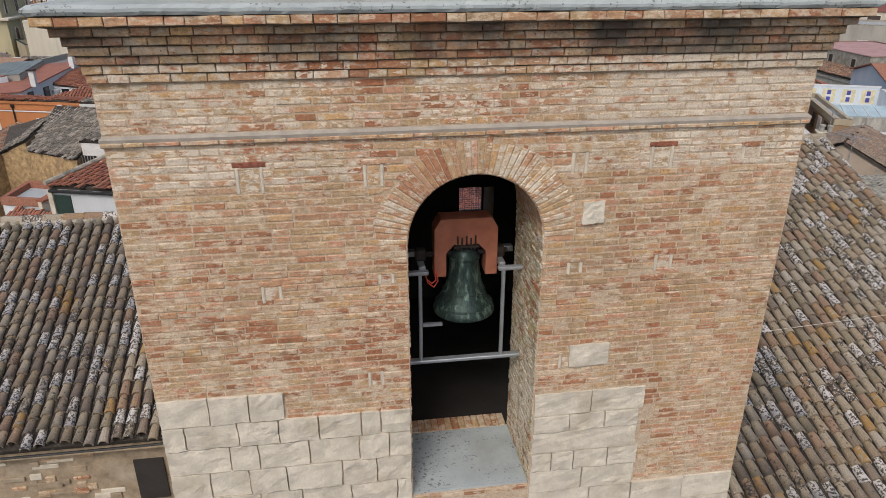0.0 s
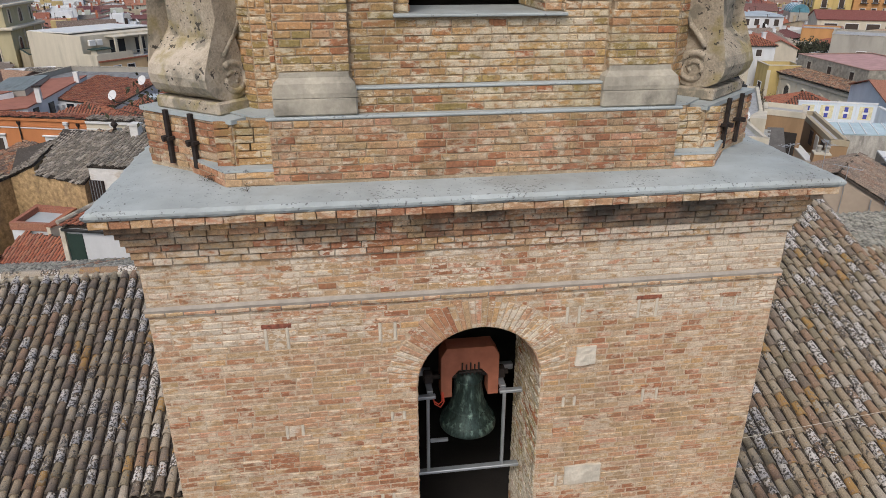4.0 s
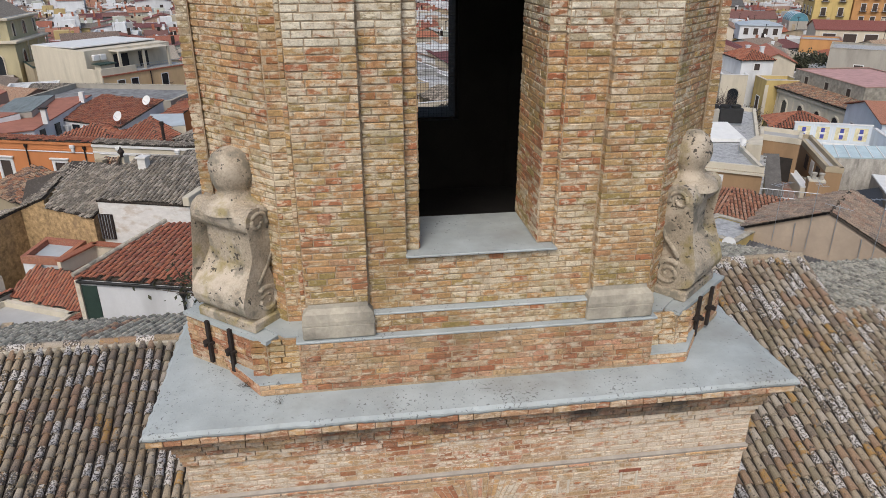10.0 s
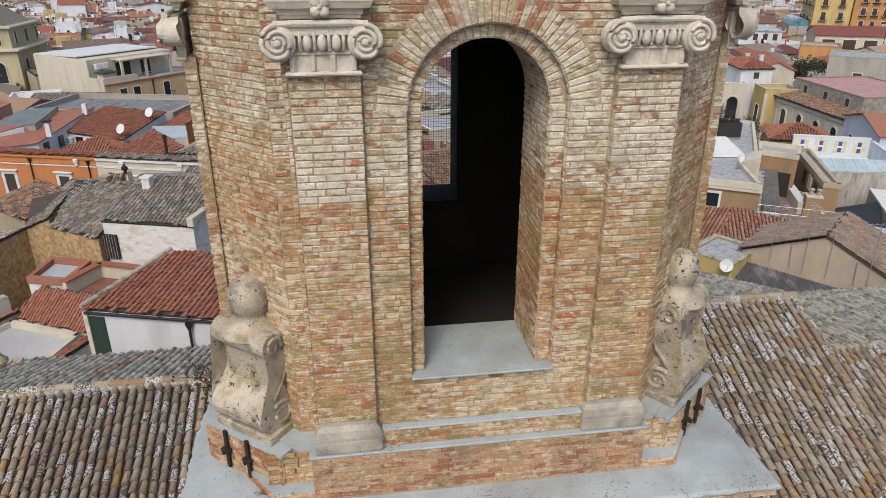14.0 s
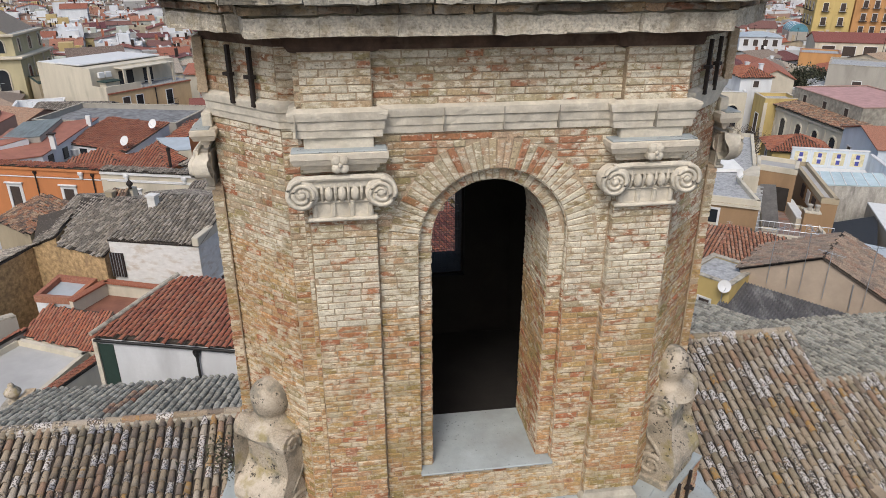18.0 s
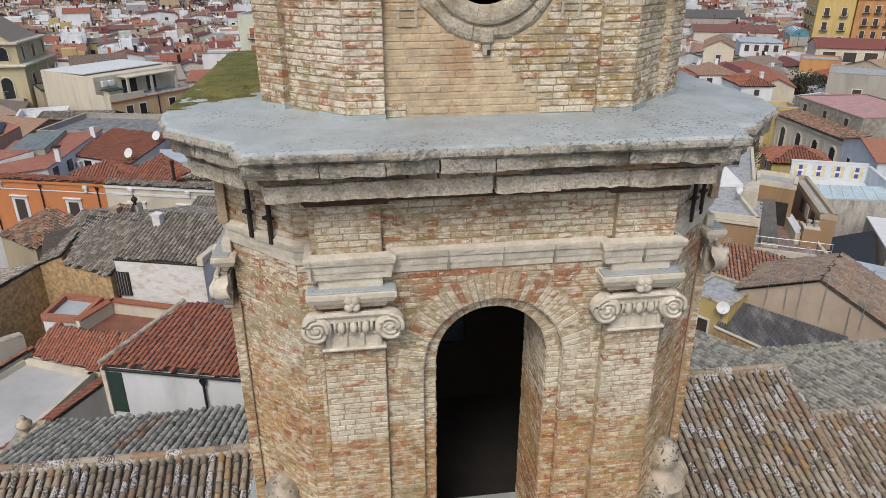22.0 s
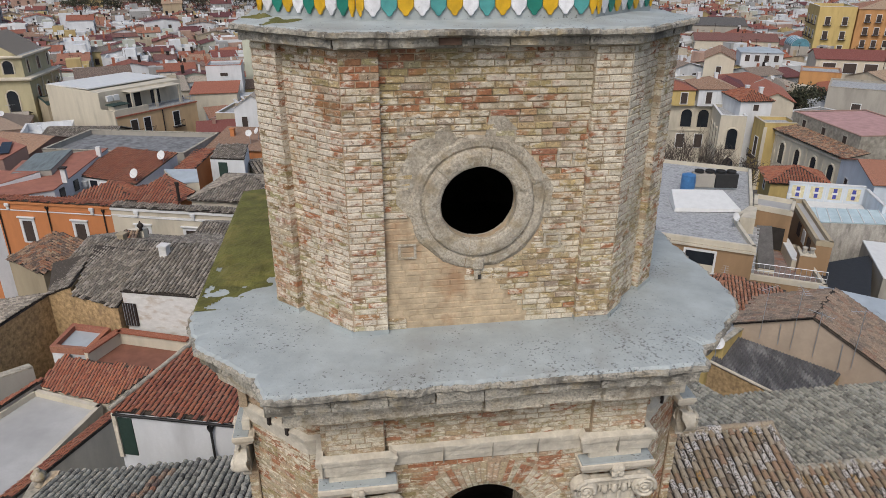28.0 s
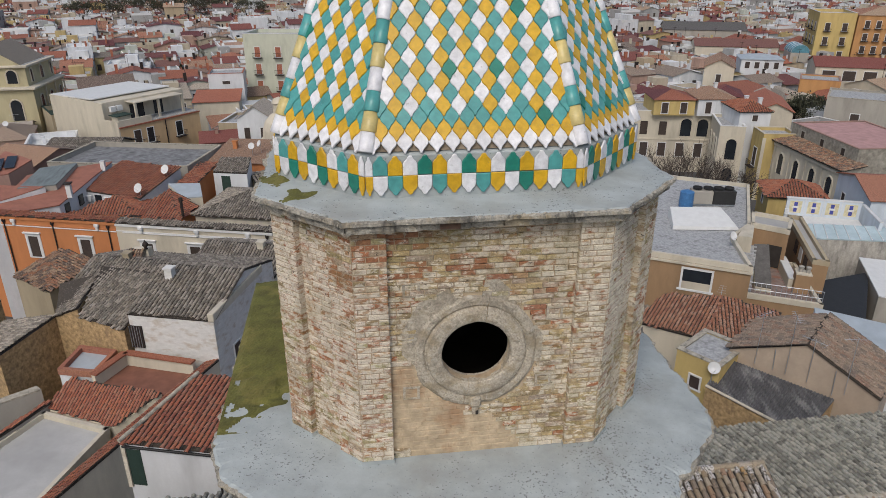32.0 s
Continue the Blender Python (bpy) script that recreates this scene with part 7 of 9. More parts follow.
    for win in wins:
        face, cols, rows, zb, ww, wh, step = win[:7]
        rail = len(win) > 7 and win[7]
        span = w if face == 0 else d
        for i in range(cols):
            for j in range(rows):
                p = ((i + 0.5) / cols - 0.5) * span * 0.92
                if face == 0:
                    window_parts(t, p, zb + j * step, ww, wh, 0.0, 0, frame_mat, pane_mat, rail, surround)
                elif face == 1:
                    window_parts(t, d / 2 + p, zb + j * step, ww, wh, -hw, 1, frame_mat, pane_mat, rail)
                else:
                    window_parts(t, -d / 2 - p, zb + j * step, ww, wh, -hw, 3, frame_mat, pane_mat, rail)
    if surround:
        bm = boxed(-hw, hw, -0.12, 0.0, h - 0.32, h - 0.12)
        box(bm, -hw, hw, -0.05, 0.0, h - 0.85, h - 0.75)
        part("cornice", bm, frame_mat if wall != WALLS["orange"] else wall, t)
    for i in range(chimney):
        cx, cy = rnd.uniform(-hw * 0.7, hw * 0.7), rnd.uniform(d * 0.25, d * 0.8)
        hz = h + rise * 0.55 if roof != "flat" else h
        bm = boxed(cx - 0.25, cx + 0.25, cy - 0.25, cy + 0.25, hz - 0.5, hz + 0.9)
        box(bm, cx - 0.32, cx + 0.32, cy - 0.32, cy + 0.32, hz + 0.9, hz + 1.0)
        part("chimney", bm, wall, t)
    for i in range(dish):
        cx, cy = rnd.uniform(-hw * 0.7, hw * 0.7), rnd.uniform(d * 0.2, d * 0.8)
        hz = (h + rise * 0.6 if roof != "flat" else h) + 0.1
        satellite_dish((Matrix(t.matrix_world) @ Vector((cx, cy, hz))), rnd.uniform(-60, 20))
    return t


def satellite_dish(p, yaw, r=0.4):
    t = thing("satellite_dish", "white satellite dish on a short roof mast", "dish", "satellite dishes")
    t.matrix_world = pose(p[0], p[1], p[2], 0, 0, yaw)
    bm = bmesh.new()
    lathe(bm, [(0.0, 0.0), (r * 0.5, 0.03), (r * 0.85, 0.09), (r, 0.13), (r, 0.14), (r * 0.85, 0.11), (0.0, 0.02)], 20)
    bmesh.ops.transform(bm, matrix=Matrix.Translation((0, -0.1, 0.9)) @ Matrix.Rotation(radians(62), 4, "X"), verts=bm.verts)
    part("bowl", bm, white_paint, t)
    bm = bmesh.new()
    tube(bm, [(0, 0, -0.4), (0, 0, 0.95)], 0.025)
    tube(bm, [(0, -0.15, 0.55), (0, -0.62, 1.05)], 0.015)
    part("mast", bm, steel, t)
    return t


def lot(label, corners, wall, tiles=None, z0=0.0, pitch=0.21, name="house", category="house", rim=None, step=0.34):
    """A building on a plan of any shape under one sloping or level roof; corners: the two eave points first."""
    t = thing(name, label, category)
    c = Vector((sum(p[0] for p in corners) / len(corners), sum(p[1] for p in corners) / len(corners), 0))
    t.matrix_world = Matrix.Translation(c)
    pts = [Vector(p) - c for p in corners]
    bm = bmesh.new()
    lo = [bm.verts.new((p.x, p.y, z0)) for p in pts]
    hi = [bm.verts.new((p.x, p.y, p.z - 0.12)) for p in pts]
    n = len(pts)
    for i in range(n):
        bm.faces.new((lo[i], lo[(i + 1) % n], hi[(i + 1) % n], hi[i]))
    bm.faces.new(hi)
    part("wall", bm, wall, t)
    FOOT.append((c.x, c.y, 0.5 * min((pts[0] - pts[1]).length, (pts[1] - pts[2]).length)))
    tiled = tiles in (red_tiles, brown_tiles, grey_tiles, lichen_tiles, coppi)
    r = sheet("roof", pts, 0.1, coppi_gap_shade if tiled else tiles, t)
    if tiled:
        tiled_plane(r, pts, pitch, step, tiles, coppi_gap_shade, 3, 4, rise=0.55 if tiles == red_tiles else 0.85, jitter=0.006)
    if rim:
        ctr = sum(pts, Vector()) / n
        for i in range(n):
            a, b = pts[i], pts[(i + 1) % n]
            u = (b - a).normalized()
            w = u.cross(Z)
            if w.dot(a - ctr) < 0:
                w = -w
            q = [a - w * 0.22 - u * 0.03, b - w * 0.22 + u * 0.03, b + w * 0.04 + u * 0.04, a + w * 0.04 - u * 0.04]
            bm = bmesh.new()
            vs = [bm.verts.new(p + Z * d) for d in (-0.1, 0.32) for p in q]
            for f in ((0, 1, 2, 3), (4, 5, 6, 7), (0, 1, 5, 4), (1, 2, 6, 5), (2, 3, 7, 6), (3, 0, 4, 7)):
                bm.faces.new([vs[k] for k in f])
            part("coping", bm, rim, t)
    return t


def facets(label, planes, wall, tiles, z0=0.0, pitch=0.26, step=0.36, name="house"):
    """A house under several sloping roof planes, each with its two eave points first."""
    t = thing(name, label, "house")
    every = [Vector(p) for pl in planes for p in pl]
    c = sum(every, Vector()) / len(every)
    c.z = 0
    t.matrix_world = Matrix.Translation(c)
    FOOT.append((c.x, c.y, 3.0))
    bm = bmesh.new()
    for pl in planes:
        pts = [Vector(p) - c for p in pl]
        lo = [bm.verts.new((p.x, p.y, z0)) for p in pts]
        hi = [bm.verts.new((p.x, p.y, p.z - 0.14)) for p in pts]
        n = len(pts)
        for i in range(n):
            bm.faces.new((lo[i], lo[(i + 1) % n], hi[(i + 1) % n], hi[i]))
        bm.faces.new(hi)
    part("wall", bm, wall, t)
    for pl in planes:
        pts = [Vector(p) - c for p in pl]
        out = [p + (p - sum(pts, Vector()) / len(pts)).normalized() * 0.12 for p in pts]
        r = sheet("roof", out, 0.1, coppi_gap_shade if tiles.name.endswith("tiles") else tiles, t)
        if tiles.name.endswith("tiles"):
            tiled_plane(r, out, pitch, step, tiles, coppi_gap_shade, 3, 4, rise=0.55 if tiles == red_tiles else 0.85, jitter=0.006)
    return t


def tv_antenna(x, y, z, h, yaw, arms=6):
    t = thing("tv_antenna", "thin grey television aerial on a tall mast", "aerial", "roof aerials")
    t.matrix_world = pose(x, y, z, 0, 0, yaw)
    bm = bmesh.new()
    tube(bm, [(0, 0, 0), (0.02, 0, h)], 0.017, 6)
    part("mast", bm, steel, t)
    bm = bmesh.new()
    tube(bm, [(-0.6, 0, h - 0.1), (0.7, 0, h - 0.1)], 0.014, 5)
    part("boom", bm, steel, t)
    for i in range(arms):
        bm = bmesh.new()
        xx = -0.55 + 1.2 * i / max(1, arms - 1)
        tube(bm, [(xx, -0.3 + 0.03 * i, h - 0.1), (xx, 0.3 - 0.03 * i, h - 0.1)], 0.008, 4)
        part("rod", bm, steel, t)
    return t


def arched_opening(parent, x, z, w, h, y, m, rim):
    """A dark round-headed opening with a raised rim on a front that faces -y."""
    bm = bmesh.new()
    arc = [(x - w / 2, z), (x + w / 2, z)] + [(x + w / 2 * math.cos(math.pi * k / 10), z + h - w / 2 + w / 2 * math.sin(math.pi * k / 10)) for k in range(11)]
    f = [bm.verts.new(m @ Vector((px, y - 0.03, pz))) for px, pz in arc]
    b = [bm.verts.new(m @ Vector((px, y + 0.05, pz))) for px, pz in arc]
    bm.faces.new(f)
    for k in range(len(arc)):
        bm.faces.new((f[k], f[(k + 1) % len(arc)], b[(k + 1) % len(arc)], b[k]))
    win = part("arched_window", bm, glass_dark, parent)
    bm = bmesh.new()
    tube(bm, [m @ Vector((px, y - 0.05, pz)) for px, pz in arc[1:] + [arc[0]]], 0.13, 5)
    part("arch_rim", bm, rim, win)


ONE = Matrix.Identity(4)
# ---- the town near the tower ----
TH_X, TH_Y, TH_YAW = -54.4, 117.0, 1.0
FOOT += [(0, 0, 5), (-7, 8.5, 6.5), (7, 6, 8), (17, 8, 7)]
W = WALLS
# houses behind the left wing
lone = lot("white-walled house with a red tile roof and a green door", [(-10.97, 15.63, 15.3), (-5.4, 14.0, 15.3), (-3.0, 17.6, 15.8), (-8.59, 19.39, 15.8)], W["white"], red_tiles)
LC = Matrix.Translation((-10.97, 15.63, 0)) @ Matrix.Rotation(radians(-16.3), 4, "Z")
LI = Matrix(lone.matrix_world).inverted() @ LC
part("door", boxed(0.12, 0.72, -0.04, 0.02, 13.2, 15.0, m=LI, bevel=0.01), green_shutter, lone, "dark green wooden door")
part("door_frame", boxed(-0.06, 0.12, -0.1, 0.02, 13.1, 15.2, m=LI, bevel=0.01), stone, lone)
part("gutter", boxed(0.0, 5.8, -0.12, -0.02, 15.1, 15.2, m=LI, bevel=0.02), black_wire, lone)
bm = bmesh.new()
tube(bm, [(4.05, -0.12, 15.1), (4.05, -0.12, 12.6)], 0.05, 8)
lathe(bm, [(0.05, 14.8), (0.13, 15.0), (0.13, 15.08)], 10, (4.05, -0.12))
bmesh.ops.transform(bm, matrix=LI, verts=bm.verts)
part("downpipe", bm, black_wire, lone)
bm = bmesh.new()
tube(bm, [LI @ LC.inverted() @ Vector(p) for p in ((-11.05, 15.55, 15.42), (-8.65, 19.4, 15.9))], 0.09, 8)
part("verge", bm, old_stone, lone)
pale_felt = surface("pale_felt", (0.40, 0.40, 0.39), 0.8, scale=0.5, amount=0.15, fine=8, stain=(0.28, 0.28, 0.27), stain_amount=0.5)
lot("garden wall with a red tile coping", [(-17.1, 17.4, 10.0), (-16.3, 17.0, 10.3), (-10.1, 29.5, 10.3), (-10.9, 29.9, 10.0)], W["cream"], red_tiles, name="garden_wall", category="wall", pitch=0.24)
lot("low terrace with a pale flat roof and cream rim", [(-23.5, 20.5, 8.6), (-17.7, 18.4, 8.6), (-15.6, 25.4, 8.6), (-19.8, 27.5, 8.6)], W["cream"], pale_felt, rim=W["cream"])
lot("garden wall with a red tile coping beside the terrace", [(-22.4, 23.6, 9.0), (-21.9, 23.4, 9.2), (-19.5, 27.9, 9.2), (-20.0, 28.1, 9.0)], W["grey"], red_tiles, name="garden_wall", category="wall", pitch=0.24)
lot("bare grey concrete wall of a yard", [(-24.5, 26.0, 9.9), (-24.1, 25.7, 9.9), (-20.0, 28.3, 9.9), (-20.4, 28.7, 9.9)], W["grey"], old_stone, name="yard_wall", category="wall")
lot("low house with a dark red tile roof", [(-19.85, 27.9, 8.85), (-15.4, 25.6, 8.85), (-12.75, 26.4, 10.3), (-18.6, 29.0, 10.05)], W["cream"], red_tiles)
court = lot("sunken court with a red-brown tiled floor", [(-16.9, 28.3, 9.75), (-12.2, 26.7, 9.75), (-11.5, 28.9, 9.75), (-15.8, 30.6, 9.75)], W["cream"], surface("terracotta_floor", (0.20, 0.085, 0.055), 0.8, scale=1.5, amount=0.25, fine=12), name="court", category="court")
for p, q in (((-15.85, 30.65), (-11.45, 28.95)), ((-17.0, 28.3), (-15.85, 30.65))):
    d = Vector((q[0] - p[0], q[1] - p[1], 0)).normalized().cross(Z) * 0.12
    c0 = Vector(court.matrix_world.translation)
    P, Q = Vector((*p, 0)) - c0, Vector((*q, 0)) - c0
    part("court_wall", prism(bmesh.new(), [tuple((v)[:2]) for v in (P - d, Q - d, Q + d, P + d)], 9.6, 10.55), W["cream"], court)
    part("court_coping", prism(bmesh.new(), [tuple((v)[:2]) for v in (P - d * 2, Q - d * 2, Q + d * 2, P + d * 2)], 10.55, 10.65), red_tiles, court)
lot("glazed skylight roof over a small court", [(-19.3, 29.35, 10.25), (-17.0, 28.7, 10.25), (-16.4, 30.8, 10.4), (-18.8, 31.7, 10.4)], W["white"], zinc, name="skylight", category="skylight", rim=red_tiles)
l5 = house("whitewashed brick house with an old grey tile roof", -12.75, 30.35, -17, 5.6, 9.0, 13.0, flaked_white, "gable", grey_tiles, 1.3, wins=((1, 2, 1, 8.6, 0.9, 1.5, 3),), near=True, chimney=1, over=0.05, pane_mat=shutter)
part("lane_parapet", boxed(2.55, 2.95, -0.2, 7.0, 13.0, 13.55, bevel=0.04), W["cream"], l5)
lot("stone house with a grey tile roof sloping to the court", [(-18.9, 32.7, 12.2), (-15.7, 30.8, 12.1), (-14.4, 35.0, 13.9), (-18.4, 36.6, 13.9)], rubble_ochre, grey_tiles)
lot("rough ochre stone wall with a tiled top", [(-20.7, 33.6, 11.9), (-19.0, 32.9, 12.7), (-18.6, 36.5, 13.4), (-21.5, 37.0, 12.6)], rubble_ochre, grey_tiles)
lot("rough ochre stone house with grey tiles", [(-26.5, 32.0, 10.4), (-25.0, 36.0, 10.5), (-20.7, 33.7, 11.9), (-22.4, 29.4, 11.7)], rubble_ochre, grey_tiles)
lot("old house with a grey tile roof", [(-33.0, 35.0, 10.4), (-27.0, 33.0, 10.4), (-25.5, 37.0, 11.6), (-31.5, 39.0, 11.6)], rubble_ochre, grey_tiles)
facets("house with a weathered brown hipped tile roof", [[(-29.2, 46.73, 9.1), (-25.47, 43.74, 8.9), (-26.28, 49.09, 10.2)], [(-25.47, 43.74, 8.9), (-23.24, 48.74, 9.1), (-26.28, 49.09, 10.2)]], W["sand"], brown_tiles, pitch=0.3, step=0.42)
house("house with an old grey tile roof", -18.8, 39.0, -18, 7.5, 7.0, 10.6, W["sand"], "gable", grey_tiles, 1.2, near=True, chimney=1)
house("house with a mossy tile roof beside the lane", -10.8, 40.6, -17, 6.5, 6.0, 11.0, W["cream"], "gable", grey_tiles, 1.2, near=True, chimney=1)
orange = house("orange house front with white window surrounds", -31.35, 55.8, -16.7, 17.5, 0.8, 10.95, W["orange"], "shed", red_tiles, 0.16, over=0.04, wins=((0, 3, 1, 6.9, 1.0, 2.1, 3),), near=True, pitch=0.26, surround=True)
pale = house("pale house front with white window surrounds", -15.8, 51.13, -16.7, 15.0, 0.8, 10.9, W["cream"], "shed", grey_tiles, 0.16, over=0.04, wins=((0, 3, 1, 6.9, 1.0, 2.1, 3),), near=True, pitch=0.26, surround=True)
red_felt = surface("plum_red_sheet", (0.30, 0.125, 0.085), 0.75, scale=1.2, amount=0.2, fine=10, bump=0.1, stain=(0.20, 0.085, 0.06), stain_amount=0.5)
green_sheet = surface("grey_green_sheet", (0.17, 0.20, 0.20), 0.6, scale=2.0, amount=0.25, fine=14, stain=(0.08, 0.09, 0.09), stain_amount=0.7, stretch=(3, 0.5, 1))
for front, xs in ((orange, (-8.2, -2.6, 2.4, 8.0)), (pale, (7.0,))):
    for x in xs:
        bm = bmesh.new()
        tube(bm, [(x, -0.1, 10.5), (x, -0.1, 4.0)], 0.06, 6)
        lathe(bm, [(0.06, 10.2), (0.15, 10.4), (0.15, 10.55)], 8, (x, -0.1))
        part("downpipe", bm, iron, front)
for front, xs in ((orange, (-6.9, -1.6, 6.9)), (pale, (-5.0, 0.4, 5.2))):
    for x in xs:
        bm = boxed(x - 0.22, x + 0.22, -0.26, 0.0, 10.35, 10.66, bevel=0.05)
        box(bm, x - 0.15, x + 0.15, -0.18, 0.0, 10.0, 10.35, bevel=0.05)
        part("console", bm, white_paint, front)
    part("string_band", boxed(xs[0] - 1.9, xs[-1] + 1.8, -0.07, 0.0, 9.93, 10.03, bevel=0.02), white_paint, front)
white_court = facets("house with a plum-red sheet roof over a white wall", [[(-35.25, 56.1, 11.0), (-29.68, 58.77, 11.0), (-27.97, 70.01, 12.0), (-35.04, 65.8, 12.0)]], W["white"], red_felt)
court_c = white_court.matrix_world.translation
bm = boxed(-0.22, 0.22, -0.22, 0.22, 11.1, 12.5, m=Matrix.Translation((-29.2 - court_c.x, 60.55 - court_c.y, 0)))
part("chimney", bm, white_paint, white_court)
part("chimney_cap", boxed(-0.34, 0.34, -0.34, 0.34, 12.5, 12.62, m=Matrix.Translation((-29.2 - court_c.x, 60.55 - court_c.y, 0))), iron, white_court)
part("chimney", boxed(-0.22, 0.22, -0.22, 0.22, 11.6, 12.7, m=Matrix.Translation((-28.2 - court_c.x, 67.9 - court_c.y, 0))), white_paint, white_court)
side = Matrix.Translation(Vector((-29.68, 58.77, 0)) - court_c) @ Matrix.Rotation(radians(81), 4, "Z")
for x in (0.8, 3.4):
    part("window", boxed(x, x + 0.9, -0.05, 0.03, 9.6, 10.7, m=side), glass_dark, white_court)
broad = facets("house with a broad red tile roof over white walls", [[(-29.6, 64.2, 10.75), (-23.07, 61.62, 10.3), (-20.39, 68.44, 11.5), (-26.93, 70.49, 11.9)]], W["white"], red_tiles, pitch=0.3, step=0.42)
broad_c = broad.matrix_world.translation
face_m = Matrix.Translation(Vector((-29.6, 64.2, 0)) - broad_c) @ Matrix.Rotation(radians(-21.6), 4, "Z")
for x in (0.5, 2.9):
    unit = part("air_conditioner", boxed(x, x + 0.9, -0.4, -0.05, 9.6, 10.25, m=face_m, bevel=0.03), white_paint, broad)
    part("fan_grille", boxed(x + 0.12, x + 0.58, -0.42, -0.4, 9.68, 10.17, m=face_m), steel, unit)
win = part("window", boxed(1.6, 2.6, -0.06, 0.0, 9.3, 10.4, m=face_m), white_paint, broad)
part("pane", boxed(1.68, 2.52, -0.08, -0.06, 9.38, 10.32, m=face_m), glass_dark, win)
satellite_dish((-23.1, 62.2, 10.35), -30, 0.5)
satellite_dish((-21.3, 66.3, 11.05), -30, 0.5)
facets("low red hipped roof behind the orange front", [[(-29.38, 59.98, 9.6), (-22.79, 58.9, 9.6), (-25.21, 61.28, 10.8)], [(-22.79, 58.9, 9.6), (-22.3, 63.0, 9.7), (-25.21, 61.28, 10.8)]], W["orange"], red_tiles, pitch=0.3, step=0.42)
flue_house = facets("house with a red hipped roof and a dark flue", [[(-23.63, 58.39, 9.7), (-18.22, 56.49, 9.7), (-19.94, 60.83, 11.3)], [(-18.22, 56.49, 9.7), (-16.95, 59.43, 10.0), (-19.94, 60.83, 11.3)]], W["orange"], red_tiles, pitch=0.3, step=0.42)
bm = bmesh.new()
lathe(bm, [(0.14, 9.9), (0.14, 11.4), (0.2, 11.42), (0.2, 11.75), (0.0, 11.8)], 10, (-17.9 - flue_house.matrix_world.translation.x, 56.9 - flue_house.matrix_world.translation.y))
part("flue", bm, iron, flue_house)
lot("shed with a pale blue sheet roof", [(-18.62, 60.93, 10.4), (-16.73, 60.86, 10.5), (-17.45, 63.86, 11.0), (-20.84, 64.33, 10.95)], W["cream"], zinc, name="shed", category="shed")
lot("outbuilding with a grey-green sheet roof", [(-34.27, 61.29, 12.0), (-30.97, 62.17, 12.0), (-31.0, 68.45, 12.4), (-34.24, 67.08, 12.4)], W["grey"], green_sheet, z0=9.0)
lot("house with a dull plum-red sheet roof", [(-37.6, 57.0, 11.2), (-34.0, 59.79, 11.6), (-31.8, 61.6, 12.0), (-38.93, 62.61, 12.2)], W["white"], red_felt)
solar = lot("house with dark solar panels on a sloping roof", [(-40.2, 65.2, 11.9), (-37.0, 66.0, 12.2), (-35.74, 69.01, 12.8), (-39.83, 72.5, 13.0)], W["pink"], red_felt)
for k in range(3):
    pc = Vector((-39.6 + 1.15 * k, 66.0 + 0.55 * k, 12.32 + 0.1 * k)) - solar.matrix_world.translation
    part("solar_panel", boxed(-0.5, 0.5, -0.1, 3.0, 0.0, 0.06, m=Matrix.Translation(pc) @ Matrix.Rotation(radians(14), 4, "Z") @ Matrix.Rotation(radians(9), 4, "X")), glass_dark, solar)
lot("narrow red tile roof beside the broad one", [(-20.6, 66.0, 10.2), (-18.6, 64.2, 10.2), (-16.6, 70.6, 11.3), (-18.8, 71.4, 11.3)], W["orange"], red_tiles, pitch=0.3, step=0.42)
small_white = lot("small white house with a grey tile lean-to roof", [(-16.69, 67.4, 11.1), (-12.95, 66.4, 11.1), (-12.9, 70.2, 11.8), (-16.3, 70.9, 11.8)], W["white"], grey_tiles)
sw = small_white.matrix_world.translation
part("door", boxed(0.9, 1.9, -0.06, 0.02, 8.8, 10.7, m=Matrix.Translation(Vector((-16.69, 67.4, 0)) - sw) @ Matrix.Rotation(radians(-15), 4, "Z")), green_shutter, small_white)
pier = thing("chimney_pier", "tile-covered wall pier with a small dark urn finial", "chimney")
pier.matrix_world = pose(-17.7, 43.0, 0, 0, 0, -17)
bm = bmesh.new()
vs = [bm.verts.new((x, y, z)) for y in (0.3, 0.9) for x, z in ((-1.3, 9.5), (0.25, 9.5), (0.25, 12.25), (-0.1, 12.25), (-1.3, 12.1))]
for q in ((0, 1, 2, 3, 4), (9, 8, 7, 6, 5), (0, 5, 6, 1), (1, 6, 7, 2), (2, 7, 8, 3), (3, 8, 9, 4)):
    bm.faces.new([vs[k] for k in q])
part("pier_wall", bm, W["cream"], pier)
slope = [(-1.7, -1.4, 10.7), (-0.1, -1.4, 10.7), (-0.1, 0.3, 12.2), (-1.3, 0.3, 12.2)]
tiled_plane(sheet("pier_roof", slope, 0.06, coppi_gap_shade, pier), slope, 0.24, 0.34, brown_tiles, coppi_gap_shade, 4, 4)
bm = bmesh.new()
lathe(bm, [(0.0, 12.25), (0.16, 12.25), (0.1, 12.35), (0.12, 12.42), (0.24, 12.58), (0.22, 12.7), (0.08, 12.86), (0.03, 13.0), (0.0, 13.02)], 12, (0.1, 0.3))
smooth(part("urn", bm, iron, pier))
grille = part("window", boxed(-0.1, 0.75, -0.12, -0.02, 10.7, 12.2, m=Matrix.Translation((-2.75, 0, 0))), iron, l5, "dark barred opening")
for k in range(5):
    part("bar", boxed(-2.82 + 0.17 * k, -2.79 + 0.17 * k, -0.15, -0.12, 10.7, 12.2), steel, grille)
house("house with a grey patched roof", -12.6, 55.4, -17, 8.6, 8.0, 10.1, W["cream"], "hip", grey_tiles, 1.3, near=True)
house("flat grey roof behind a stone parapet", -28.2, 72.0, -14, 17.0, 9.5, 10.5, W["grey"], "flat", parapet=0.6, cap=old_stone, felt=worn_felt)
